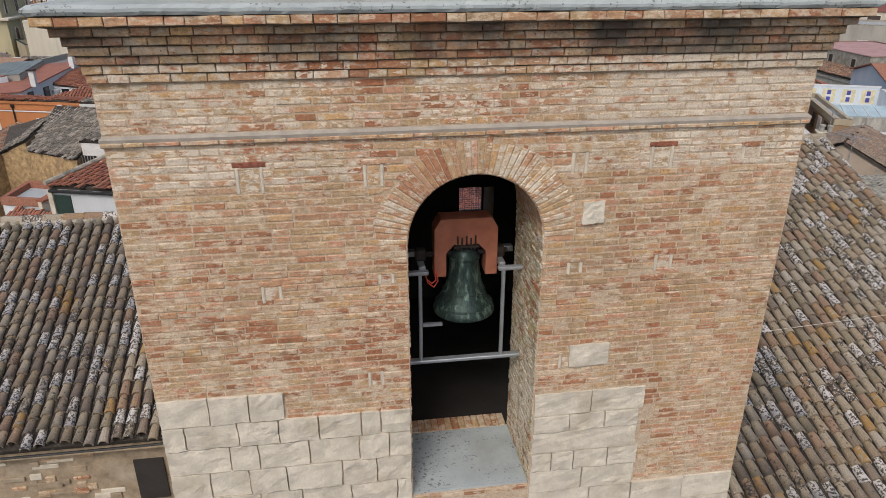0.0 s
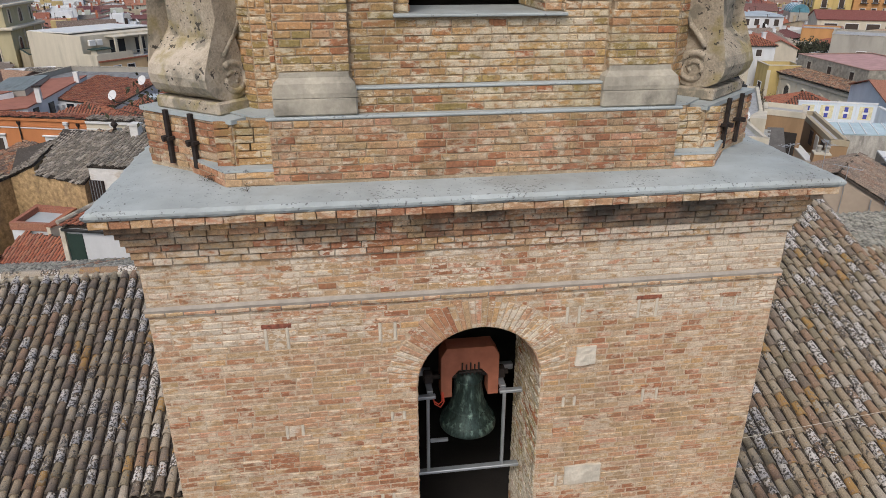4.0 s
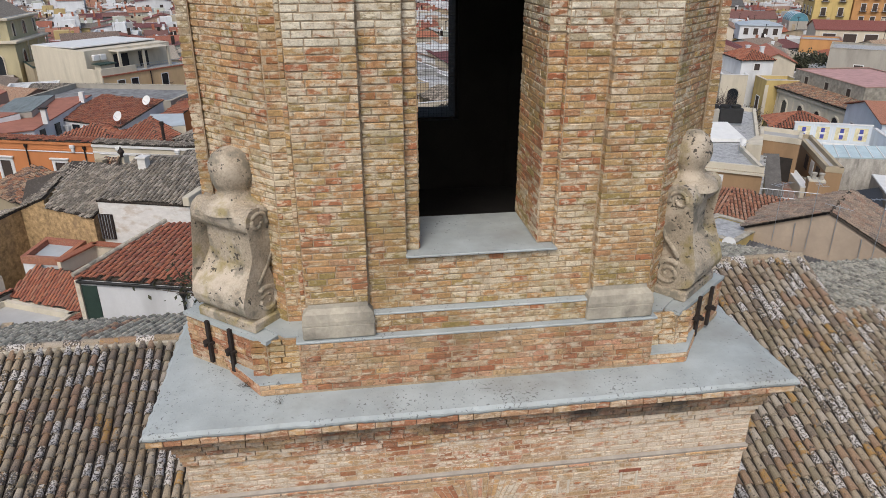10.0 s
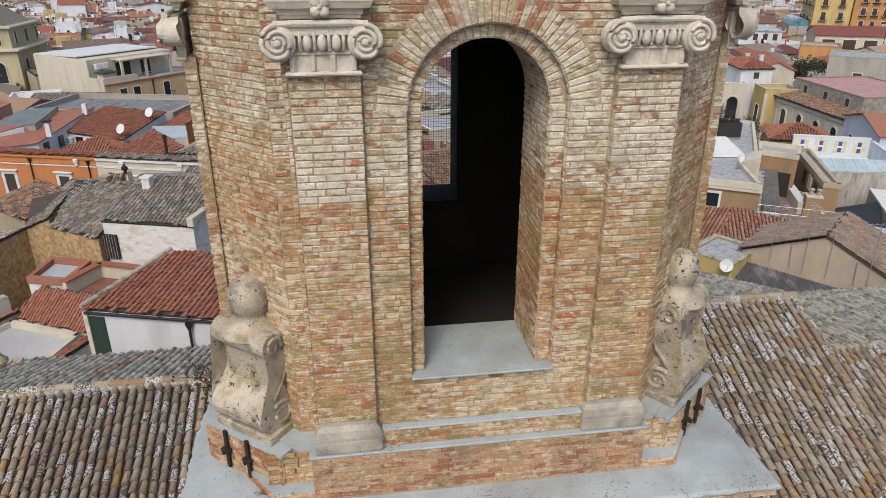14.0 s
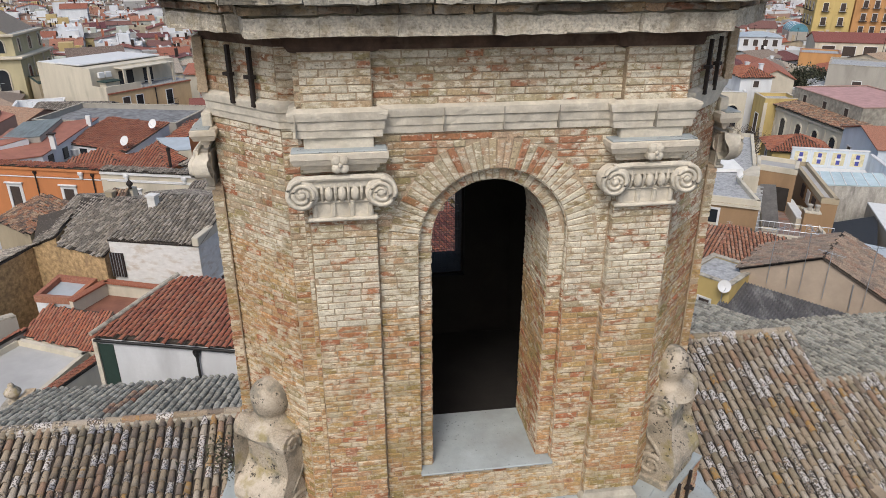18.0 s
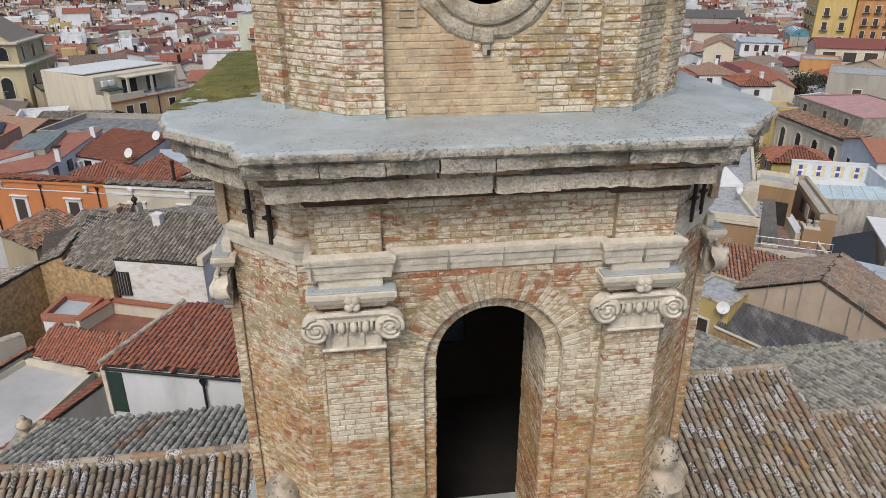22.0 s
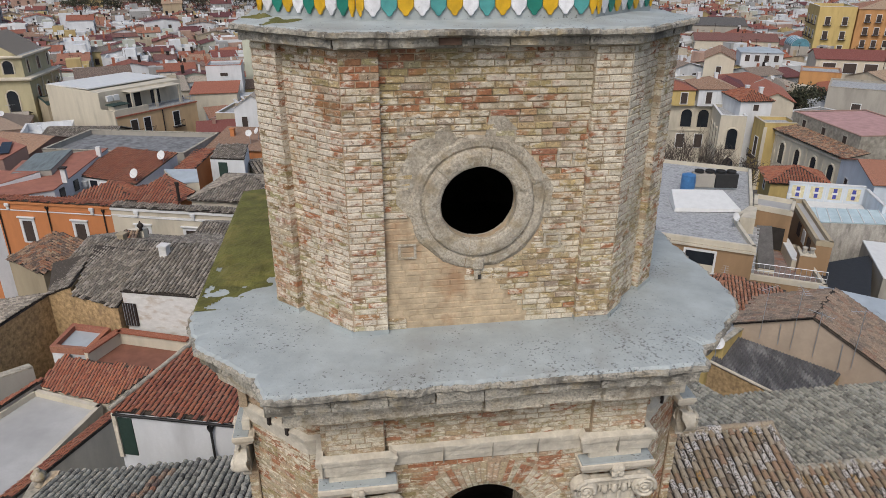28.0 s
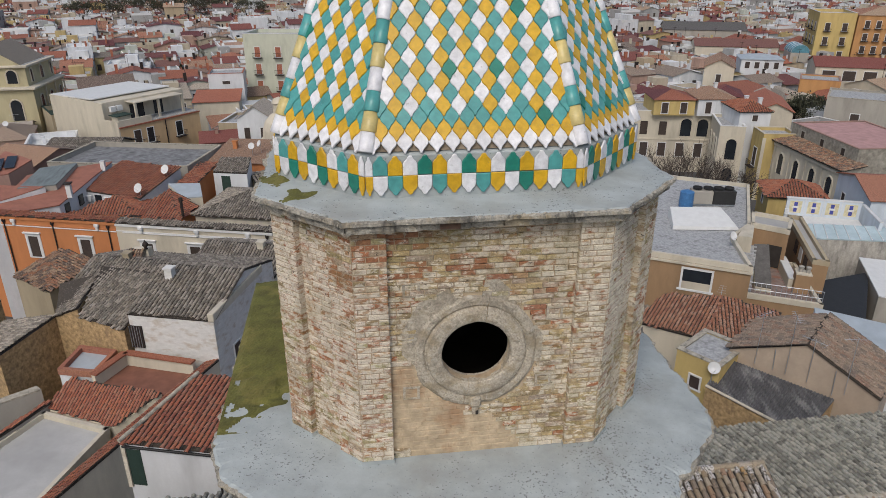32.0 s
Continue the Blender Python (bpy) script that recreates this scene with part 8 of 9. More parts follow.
house("orange house with a small tile roof", -15.0, 73.5, -14, 7.0, 7.0, 10.4, W["orange"], "shed", brown_tiles, 1.0, chimney=1, dish=2)
flat_house = thing("apartment_house", "beige apartment house with a roof terrace and white sheet roof", "house")
flat_house.matrix_world = pose(-30.45, 102.0, 0, 0, 0, 49.6)
FOOT += [(-33, 100, 8), (-37, 106, 8), (-30, 106, 7)]
part("front_wall", boxed(-7.1, 7.1, 0.0, 3.4, 0, 9.8), W["beige"], flat_house)
part("end_wall", boxed(-7.3, -7.1, 0.0, 17.0, 0, 10.6), W["cream"], flat_house)
part("upper_end_wall", prism(bmesh.new(), [(-7.3, 3.2), (-7.1, 3.2), (-7.1, 17), (-7.3, 17)], 10.6, 13.0), W["cream"], flat_house)
part("rear_block", boxed(-7.1, 7.1, 3.4, 17.0, 0, 13.0), W["cream"], flat_house)
part("brown_cornice", boxed(-7.2, 7.2, -0.14, 0.0, 9.62, 9.82), yoke_paint, flat_house)
part("terrace_parapet", boxed(-7.1, -1.6, 0.0, 0.2, 9.8, 10.75), W["cream"], flat_house)
part("terrace_floor", boxed(-7.1, 7.1, 0.2, 3.4, 9.8, 9.86), roof_felt, flat_house)
part("sheet_roof", boxed(-7.1, 6.6, 5.6, 16.6, 13.35, 13.5, m=Matrix.Rotation(radians(-1.5), 4, "X")), pvc_white, flat_house)
part("low_sheet_roof", boxed(-3.4, 5.4, 1.0, 5.4, 12.62, 12.74), W["cream"], flat_house)
for x in (-3.2, 0.8, 5.2):
    part("terrace_pillar", boxed(x - 0.18, x + 0.18, 1.1, 1.4, 9.8, 12.62), W["cream"], flat_house)
for x0, x1 in ((-2.8, -0.4), (1.4, 3.0)):
    part("terrace_door", boxed(x0, x1, 3.34, 3.42, 9.9, 12.1), glass_dark, flat_house)
part("green_shed_roof", boxed(-6.9, -4.2, 0.6, 2.6, 11.2, 11.32), green_shutter, flat_house)
part("terrace_shed", boxed(-6.6, -4.5, 0.9, 2.4, 9.8, 11.2), W["cream"], flat_house)
for x in (-6.3, -5.2):
    part("air_unit", boxed(x, x + 0.9, 2.7, 3.2, 11.6, 12.4, bevel=0.04), white_paint, flat_house)
bm = boxed(-1.6, 7.1, 0.05, 0.1, 10.7, 10.76)
for k in range(24):
    box(bm, -1.6 + 0.37 * k, -1.57 + 0.37 * k, 0.06, 0.09, 9.8, 10.7)
part("terrace_rail", bm, steel, flat_house)
for x in (-4.4, -2.2, 3.0):
    window_parts(flat_house, x, 6.7, 1.1, 2.2, 0.0, 0, white_paint, shutter if x < -4 else glass_dark, True)
bm = bmesh.new()
tube(bm, [(0.6, -0.1, 9.6), (0.6, -0.1, 1.0)], 0.09, 6)
part("downpipe", bm, iron, flat_house)
theatre = thing("theatre", "cream theatre with arched windows and stone cornices", "theatre")
theatre.matrix_world = pose(TH_X, TH_Y, 0, 0, 0, TH_YAW)
FOOT += [(TH_X - 7, TH_Y + 7, 9), (TH_X - 16, TH_Y + 7, 9)]
part("lower_block", boxed(-22, 0, 0, 13.4, 0, 12.2), W["theatre"], theatre)
part("main_cornice", boxed(-22, 0.6, -0.6, 13.8, 12.2, 12.6, bevel=0.08), W["cream"], theatre)
part("upper_block", boxed(-22, -0.9, 0.9, 13.0, 12.6, 15.7), W["theatre"], theatre)
part("upper_cornice", boxed(-22, -0.4, 0.4, 13.4, 15.7, 16.1, bevel=0.08), W["cream"], theatre)
part("roof_terrace", boxed(-21, -1.0, 1.2, 12.8, 16.1, 16.16), roof_felt, theatre)
for y0, y1 in ((1.0, 1.4), (11.6, 12.0)):
    bm = bmesh.new()
    vs = [bm.verts.new((x, y, z)) for y in (y0, y1) for x, z in ((-13.0, 16.1), (-1.6, 16.1), (-6.5, 19.3))]
    for q in ((0, 1, 2), (5, 4, 3), (0, 3, 4, 1), (1, 4, 5, 2), (2, 5, 3, 0)):
        bm.faces.new([vs[k] for k in q])
    part("pediment", bm, W["theatre"], theatre)
sheet("roof", [(-1.4, 1.0, 16.15), (-1.4, 12.0, 16.15), (-6.5, 12.0, 19.4), (-6.5, 1.0, 19.4)], 0.12, grey_tiles, theatre)
sheet("roof", [(-13.2, 12.0, 16.15), (-13.2, 1.0, 16.15), (-6.5, 1.0, 19.4), (-6.5, 12.0, 19.4)], 0.12, grey_tiles, theatre)
right_face = Matrix.Rotation(radians(90), 4, "Z")
for k in range(3):
    arched_opening(theatre, 3.0 + 4.4 * k, 13.1, 1.5 if k % 2 else 1.0, 2.3, 0.9, right_face, W["cream"])
    arched_opening(theatre, 3.0 + 4.4 * k, 7.6, 1.5, 3.4, 0.0, right_face, W["cream"])
    window_parts(theatre, 3.0 + 4.4 * k, 3.0, 1.3, 2.4, 0.0, 1, W["cream"], shutter)
    part("flat_pilaster", boxed(5.0 + 4.4 * k, 5.4 + 4.4 * k, -0.15, 0.0, 0.5, 12.2, m=right_face), W["cream"], theatre)
for x in (-3.2, -9.5, -15.8):
    arched_opening(theatre, x, 13.1, 1.8, 2.3, 0.9, ONE, W["cream"])
    arched_opening(theatre, x, 7.0, 2.0, 3.6, 0.0, ONE, W["cream"])
    window_parts(theatre, x, 2.6, 1.8, 2.6, 0.0, 0, W["cream"], shutter)
house("plain cream annex with a green box on its roof", -47.6, 112.0, 30, 5.2, 9.0, 8.2, W["sand"], "flat", felt=green_shutter, parapet=0.9, cap=green_shutter)
house("yellow house with a clay tile roof", -44.0, 122.0, 20, 9.0, 8.0, 11.5, W["yellow"], "gable", brown_tiles, 1.5, wins=((0, 2, 2, 3.5, 1.0, 1.7, 3.2),), chimney=1)
house("dull pink house with a low tile roof", -43.5, 79.0, -25, 8.0, 9.0, 9.5, W["pink"], "gable", brown_tiles, 1.4, wins=((0, 2, 1, 6.0, 1.0, 1.3, 3),))
house("ruined roof with grey tiles", -38.0, 87.5, -6, 9.5, 7.0, 8.6, W["sand"], "gable", grey_tiles, 1.2, near=True)
house("small white chapel with a bell gable", -14.8, 90.0, -8, 5.0, 6.0, 12.0, W["white"], "gabley", grey_tiles, 1.8, wins=((0, 2, 1, 8.8, 0.8, 1.9, 3),), name="chapel")
dome_house = thing("church_dome", "small cream church dome speckled with tiles", "dome")
dome_house.matrix_world = pose(-10.6, 84.0, 0)
bm = bmesh.new()
lathe(bm, [(2.6, 0), (2.6, 10.2), (2.75, 10.3), (2.75, 10.6), (2.5, 10.7), (2.4, 11.8), (2.0, 12.9), (1.3, 13.7), (0.8, 14.0), (0.8, 15.2), (1.0, 15.3), (0.7, 15.8), (0.0, 16.1)], 28)
part("dome_shell", bm, W["cream"], dome_house)
FOOT.append((-10.6, 84, 4))
house("low grey-brown house with a roof terrace", -18.0, 103.0, -12, 9.0, 8.0, 8.0, W["sand"], "flat", wins=((0, 2, 1, 5.4, 1.1, 1.5, 3.3),), parapet=0.5)
house("small house with a wine-red roof", -20.5, 95.0, 10, 6.0, 7.0, 7.6, W["pink"], "gable", far_red, 1.0, chimney=1)
house("white block with a dark red roof edge", -25.0, 131.0, 4, 6.6, 7.0, 11.6, W["white"], "flat", wins=((0, 1, 1, 10.0, 1.4, 0.6, 3),), parapet=0.4, cap=yoke_paint)
house("low pale house with a wine-red roof", -25.5, 121.0, 4, 8.0, 8.0, 8.6, W["cream"], "shed", yoke_paint, 0.8)
house("tall pale green apartment block with red shutters", -15.5, 140.0, -10, 14.0, 10.0, 17.5, W["palegreen"], "flat", wins=((0, 3, 4, 3.5, 1.1, 2.0, 3.4, True),), pane_mat=yoke_paint, parapet=0.8)

# houses behind the right wing
dark_felt = surface("dark_felt", (0.10, 0.095, 0.09), 0.9, scale=2, amount=0.3, fine=10)
CO, CA, CR = Vector((26.7, 33.2, 0)), Vector((0.515, 0.857, 0)), Vector((0.857, -0.515, 0))


def court_xy(along, right, z):
    """A place beside the terrace house: metres behind its front corner, metres to the right of its side wall."""
    p = CO + CA * along + CR * right
    return (p.x, p.y, z)


terrace = lot("brown-walled house with a flat grey roof terrace", [court_xy(*p) for p in ((0, -12, 12.25), (0, 0, 12.25), (5.6, -1.5, 12.25), (9.1, -0.3, 12.25), (20.6, -0.6, 12.25), (20.6, -12, 12.25))], W["tan"], roof_felt, rim=W["cream"])
TI = Matrix(terrace.matrix_world).inverted() @ pose(21.56, 36.3, 0, 0, 0, -31)
for wx in (-4.2, 2.4):
    bm = bmesh.new()
    for b in ((-1.15, -1.0, 10.0, 11.75), (1.0, 1.15, 10.0, 11.75), (-1.0, 1.0, 11.6, 11.75), (-1.3, 1.3, 9.85, 10.0)):
        box(bm, wx + b[0], wx + b[1], -0.1, 0.02, b[2], b[3], m=TI)
    win = part("window", bm, white_paint, terrace)
    part("pane", boxed(wx - 1.0, wx + 1.0, -0.02, 0.02, 10.6, 11.6, m=TI), glass_dark, win)
    part("shutter_panel", boxed(wx - 1.0, wx + 1.0, -0.03, 0.02, 10.0, 10.6, m=TI), W["cream"], win)
part("cornice", boxed(-6.1, 6.1, -0.16, 0.0, 11.95, 12.12, m=TI), W["cream"], terrace)
mid_block = lot("small brown stair head with a pale flat roof", [court_xy(*p) for p in ((8.6, -0.2, 12.55), (8.0, 2.6, 12.55), (11.0, 2.9, 12.55), (11.6, -0.2, 12.55))], W["tan"], pale_felt, rim=W["cream"])
mb = Vector(mid_block.matrix_world.translation)
# near-black slab paints the shade within the doorway
part("doorway", prism(bmesh.new(), [tuple((Vector(court_xy(a, r, 0)) - mb)[:2]) for a, r in ((8.28, 1.2), (8.02, 2.3), (8.2, 2.35), (8.45, 1.25))], 9.4, 11.3), painted_shade, mid_block)
part("chimney_cap", prism(bmesh.new(), [tuple((Vector(court_xy(a, r, 0)) - mb)[:2]) for a, r in ((5.4, -1.2), (5.4, -0.1), (8.4, 0.0), (8.4, -0.6))], 11.4, 12.75), W["cream"], mid_block)
steps = thing("outdoor_stair", "dark stone stair climbing beside the terrace house", "stair")
for k in range(13):
    p, q = court_xy(2.0 + 0.32 * k, -0.75, 0), court_xy(2.0 + 0.32 * k, 0.35, 0)
    r1, r2 = court_xy(2.34 + 0.32 * k, 0.35, 0), court_xy(2.34 + 0.32 * k, -0.75, 0)
    part("step", prism(bmesh.new(), [v[:2] for v in (p, q, r1, r2)], 8.8, 9.45 + 0.2 * k), roof_felt, steps)
lot("sloping stair wall with a dark felt top", [court_xy(*p) for p in ((3.2, 0.6, 9.7), (3.2, 1.75, 9.7), (6.4, 1.2, 12.0), (6.1, 0.1, 12.0))], W["cream"], dark_felt, name="stair_wall", category="wall")
lot("small court paved in grey and red beside the terrace", [court_xy(*p) for p in ((1.8, -0.2, 9.3), (2.0, 5.2, 9.3), (9.4, 3.6, 9.3), (8.6, -0.2, 9.3))], W["tan"], surface("court_paving", (0.22, 0.17, 0.15), 0.85, scale=2.5, amount=0.4, fine=10, stain=(0.30, 0.12, 0.07), stain_amount=0.7), name="court", category="court", rim=W["cream"])
lot("white coped garden wall", [court_xy(*p) for p in ((4.6, 2.9, 10.2), (4.6, 3.5, 10.2), (9.0, 2.8, 10.2), (9.0, 2.2, 10.2))], W["cream"], pvc_white, name="garden_wall", category="wall")
corridor = lot("long brown wing with a pale coping", [court_xy(*p) for p in ((5.6, 4.4, 11.3), (5.6, 5.5, 11.3), (15.6, 4.0, 11.3), (15.6, 2.9, 11.3))], W["tan"], pale_felt, rim=W["sand"])
cc = Vector(corridor.matrix_world.translation)
for k in range(3):
    a = 7.0 + 1.7 * k
    r0 = 4.4 - 0.15 * (a - 5.6)
    part("window", prism(bmesh.new(), [tuple((Vector(court_xy(x, y, 0)) - cc)[:2]) for x, y in ((a, r0 - 0.06), (a, r0 + 0.02), (a + 0.9, r0 - 0.12), (a + 0.9, r0 - 0.2))], 9.9, 11.0), white_paint if k == 1 else shutter, corridor)
pier = lot("brown chimney pier with vent pots", [court_xy(*p) for p in ((4.0, 3.3, 10.9), (4.0, 4.4, 10.9), (5.0, 4.3, 10.9), (5.0, 3.2, 10.9))], W["tan"], W["cream"], name="chimney", category="chimney")
pc = Vector(pier.matrix_world.translation)
for k in range(2):
    p = Vector(court_xy(4.5, 3.6 + 0.5 * k, 0)) - pc
    bm = bmesh.new()
    lathe(bm, [(0.0, 10.8), (0.17, 10.8), (0.15, 11.2), (0.2, 11.25), (0.2, 11.35), (0.0, 11.42)], 12, (p.x, p.y))
    part("vent_pot", bm, W["grey"], pier)
fence = thing("court_railing", "thin steel railing along the court edge", "railing")
rail_pts = [Vector(court_xy(1.95 + 0.02 * i, -0.1 + 0.35 * i, 9.4)) for i in range(16)]
for i, p in enumerate(rail_pts):
    bm = bmesh.new()
    tube(bm, [p, p + Z * 1.1], 0.02, 5)
    part("baluster", bm, steel, fence)
for zz in (0.55, 1.1):
    bm = bmesh.new()
    tube(bm, [rail_pts[0] + Z * zz, rail_pts[-1] + Z * zz], 0.025, 5)
    part("rail", bm, steel, fence)
lot("white corrugated sheet roof behind the gable house", [(25.6, 24.0, 11.9), (32.5, 20.5, 11.3), (34.0, 24.0, 11.6), (27.6, 27.4, 12.3)], W["white"], zinc)
facets("house with an orange-red hipped clay tile roof", [[(16.19, 28.6, 11.5), (19.24, 25.68, 11.7), (21.96, 28.76, 12.7), (18.9, 30.4, 12.31)], [(19.24, 25.68, 11.7), (22.01, 24.65, 11.5), (25.0, 27.0, 12.3), (21.96, 28.76, 12.7)]], W["cream"], rust_tiles, pitch=0.22, step=0.36)
house("small yellow and white house with a patched flat roof", 17.3, 22.6, -55, 2.6, 3.2, 12.3, W["yellow"], "flat", mark=False, wins=((0, 1, 1, 10.4, 0.6, 0.8, 3),), parapet=0.12, cap=old_stone)
gable_house = house("plain beige gable house with drain pipes and brown tiles", 21.9, 20.3, -49, 7.5, 4.2, 12.6, surface("beige_render", (0.43, 0.35, 0.27), 0.9, scale=0.8, amount=0.12, fine=6, stain=(0.33, 0.27, 0.21), stain_amount=0.5), "gabley", dusty_tiles, 1.75, near=True, pitch=0.26, over=0.06)
for k, xx in enumerate((-1.4, 1.6)):
    bm = bmesh.new()
    tube(bm, [(xx, -0.06, 14.0 - abs(xx) * 0.4), (xx + 0.05, -0.06, 12.2 - 0.3 * k)], 0.025, 6)
    part("drain_pipe", bm, steel, gable_house)
for k, (xx, h) in enumerate(((-2.3, 3.2), (-0.7, 3.6), (0.4, 2.6), (2.2, 3.4))):
    p = Matrix(gable_house.matrix_world) @ Vector((xx, -0.12, 12.2))
    tv_antenna(p.x, p.y, p.z, h, 20 + 50 * k)
dark_sheet = surface("dark_corrugated_sheet", (0.085, 0.085, 0.09), 0.8, scale=1.5, amount=0.5, fine=9, stain=(0.25, 0.25, 0.25), stain_amount=0.7, stretch=(4, 1, 1))
LE = [(17.43, 21.64, 11.2), (20.29, 17.08, 11.0), (22.9, 18.7, 11.85), (19.1, 23.0, 12.05)]
lean = lot("lean-to with a dark weathered sheet roof on a brick wall", LE, rubble_ochre, dark_sheet)
lc = Vector(lean.matrix_world.translation)
for i in range(34):
    f = (i + 0.5) / 34
    p, q = Vector(LE[0]).lerp(Vector(LE[1]), f) - lc, Vector(LE[3]).lerp(Vector(LE[2]), f) - lc
    bm = bmesh.new()
    tube(bm, [p + Z * 0.02, q + Z * 0.02], 0.045, 5)
    part("corrugation", bm, dark_sheet, lean)
bm = bmesh.new()
tube(bm, [Vector(LE[0]) - lc + Z * 0.03, Vector(LE[1]) - lc + Z * 0.03], 0.08, 6)
part("eave_trim", bm, W["cream"], lean)
lot("small shed with a dark red sheet roof", [(20.6, 17.0, 10.3), (21.9, 15.6, 10.3), (23.5, 17.2, 11.0), (22.6, 18.5, 11.0)], W["sand"], yoke_paint)
lot("low shed with brown tiles", [(22.0, 15.5, 10.4), (25.0, 12.6, 10.4), (26.6, 14.6, 11.2), (23.6, 17.3, 11.2)], W["yellow"], brown_tiles)
lot("pale blue terrace with white floor and stub walls", [(37.6, 46.2, 9.6), (44.6, 43.4, 9.6), (46.6, 47.7, 9.6), (40.4, 50.1, 9.6)], W["paleblue"], pvc_white)
lot("pale blue side wall of the terrace", [(44.9, 43.2, 11.2), (45.2, 43.1, 11.2), (46.9, 47.6, 11.2), (46.6, 47.7, 11.2)], W["paleblue"], pvc_white, name="terrace_wall", category="wall")
for k in range(3):
    lot("white stub pier on the blue terrace edge", [(38.0 + 0.75 * k, 46.6 + 1.1 * k, 10.6), (38.35 + 0.75 * k, 46.45 + 1.1 * k, 10.6), (38.6 + 0.75 * k, 46.9 + 1.1 * k, 10.6), (38.25 + 0.75 * k, 47.05 + 1.1 * k, 10.6)], W["white"], pvc_white, name="terrace_pier", category="pier")
canopy = lot("old flaking grey wall under a glass canopy", [(38.4, 43.0, 10.1), (45.6, 41.2, 10.1), (46.4, 43.6, 10.5), (39.6, 45.4, 10.5)], surface("flaking_render", (0.40, 0.38, 0.34), 0.95, scale=1.4, amount=0.4, fine=7, bump=0.8, stain=(0.10, 0.095, 0.085), stain_amount=0.9, stretch=(1.6, 1.6, 0.5)), surface("canopy_glass", (0.42, 0.52, 0.55), 0.25, scale=0.8, amount=0.15))
kc = Vector(canopy.matrix_world.translation)
for k in range(8):
    f = (k + 0.5) / 8
    bm = bmesh.new()
    tube(bm, [Vector((38.4, 43.0, 10.14)).lerp(Vector((45.6, 41.2, 10.14)), f) - kc, Vector((39.6, 45.4, 10.54)).lerp(Vector((46.4, 43.6, 10.54)), f) - kc], 0.04, 5)
    part("glazing_bar", bm, white_paint, canopy)
house("yellow and white house with a tiled roof", 50.8, 46.6, -18, 7.0, 9.0, 11.6, W["paleblue"], "gable", red_tiles, 1.2, wins=((3, 2, 1, 9.0, 0.9, 1.1, 3),))
lot("yard roof covered with black netting", [(32.6, 31.6, 8.7), (34.6, 30.6, 8.6), (40.6, 38.2, 8.9), (34.3, 37.0, 8.9)], W["grey"], black_wire)
lot("low grey store with a white sheet roof", [(38.4, 34.2, 8.9), (40.5, 33.2, 8.6), (44.5, 39.5, 9.0), (41.2, 40.3, 9.3)], W["grey"], pvc_white)
house("small yellow house with red tiles", 44.8, 54.6, -22, 5.6, 5.5, 9.5, W["yellow"], "hip", red_tiles, 1.2, wins=((3, 1, 1, 8.0, 0.8, 1.0, 3),), near=True, pitch=0.28)
house("tall orange apartment block with balconies", 143.5, 158.5, -24, 26.0, 16.0, 18.4, W["flats"], "hip", brown_tiles, 2.0, wins=((0, 9, 5, 2.4, 1.1, 1.8, 3.2, True),), name="apartment_block")
house("yellow corner of the apartment block with balconies", 127.5, 166.2, -24, 9.0, 15.0, 18.0, W["yellow"], "flat", wins=((0, 2, 4, 3.4, 1.2, 2.0, 3.6, True), (3, 3, 4, 3.4, 1.2, 2.0, 3.6, True)), name="apartment_block", parapet=0.8)

palazzo = house("cream palazzo with arched loggias and dark shutters", 50.2, 95.4, -15, 12.5, 8.0, 9.6, W["cream"], "flat", wins=((0, 4, 1, 2.6, 1.2, 2.2, 3.6),), parapet=0.35, pane_mat=shutter)
for x in (2.0, 4.6):
    arched_opening(palazzo, x, 6.0, 1.9, 2.9, 0.0, ONE, W["cream"])
for x in (-4.6, -1.6):
    window_parts(palazzo, x, 6.1, 1.2, 2.2, 0.0, 0, W["cream"], shutter)
part("string_course", boxed(-6.3, 6.3, -0.12, 0.0, 5.3, 5.5), W["cream"], palazzo)
house("white upper floor with dark windows and a brown hipped roof", 56.0, 93.1, -10, 6.0, 8.0, 12.2, W["white"], "hip", brown_tiles, 1.2, z0=9.5, wins=((0, 2, 1, 9.9, 0.9, 1.8, 3),), mark=False, chimney=2)
house("yellow upper floor with a red hipped roof", 49.6, 94.6, -10, 6.4, 7.0, 12.0, W["yellow"], "hip", far_red, 1.1, z0=9.5, wins=((0, 2, 1, 9.8, 1.0, 1.7, 3),), mark=False)
loggia = house("cream loggia wing with a tall arch and a roof terrace", 54.2, 84.6, -20, 3.6, 8.5, 9.4, W["cream"], "flat", parapet=0.5)
arched_opening(loggia, 0.1, 4.9, 1.7, 3.2, 0.0, ONE, W["cream"])
arched_opening(loggia, 0.1, 0.9, 1.7, 2.8, 0.0, ONE, W["cream"])
for k in range(3):
    arched_opening(loggia, -1.7 - 2.5 * k, 4.9, 1.5, 2.9, -1.8, Matrix.Rotation(radians(-90), 4, "Z"), W["cream"])
house("pale house with an orange hipped roof and small dormer windows", 58.0, 85.6, -8, 4.6, 7.0, 11.7, W["white"], "hip", red_tiles, 1.2, wins=((0, 1, 1, 10.3, 0.8, 0.9, 3),), near=True, pitch=0.34, chimney=2)
yellow_end = house("yellow house front with white corner strips and a balcony door", 58.6, 79.6, -12, 4.6, 4.4, 9.3, W["yellow"], "flat", wins=((3, 1, 1, 4.6, 1.2, 2.7, 3, True), (0, 1, 1, 4.6, 1.1, 2.4, 3)), parapet=0.5, cap=W["cream"])
part("corner_strip", boxed(-2.42, -1.95, -0.08, 0.0, 0.0, 9.2), W["cream"], yellow_end)
part("corner_strip", boxed(1.95, 2.42, -0.08, 0.0, 0.0, 9.2), W["cream"], yellow_end)
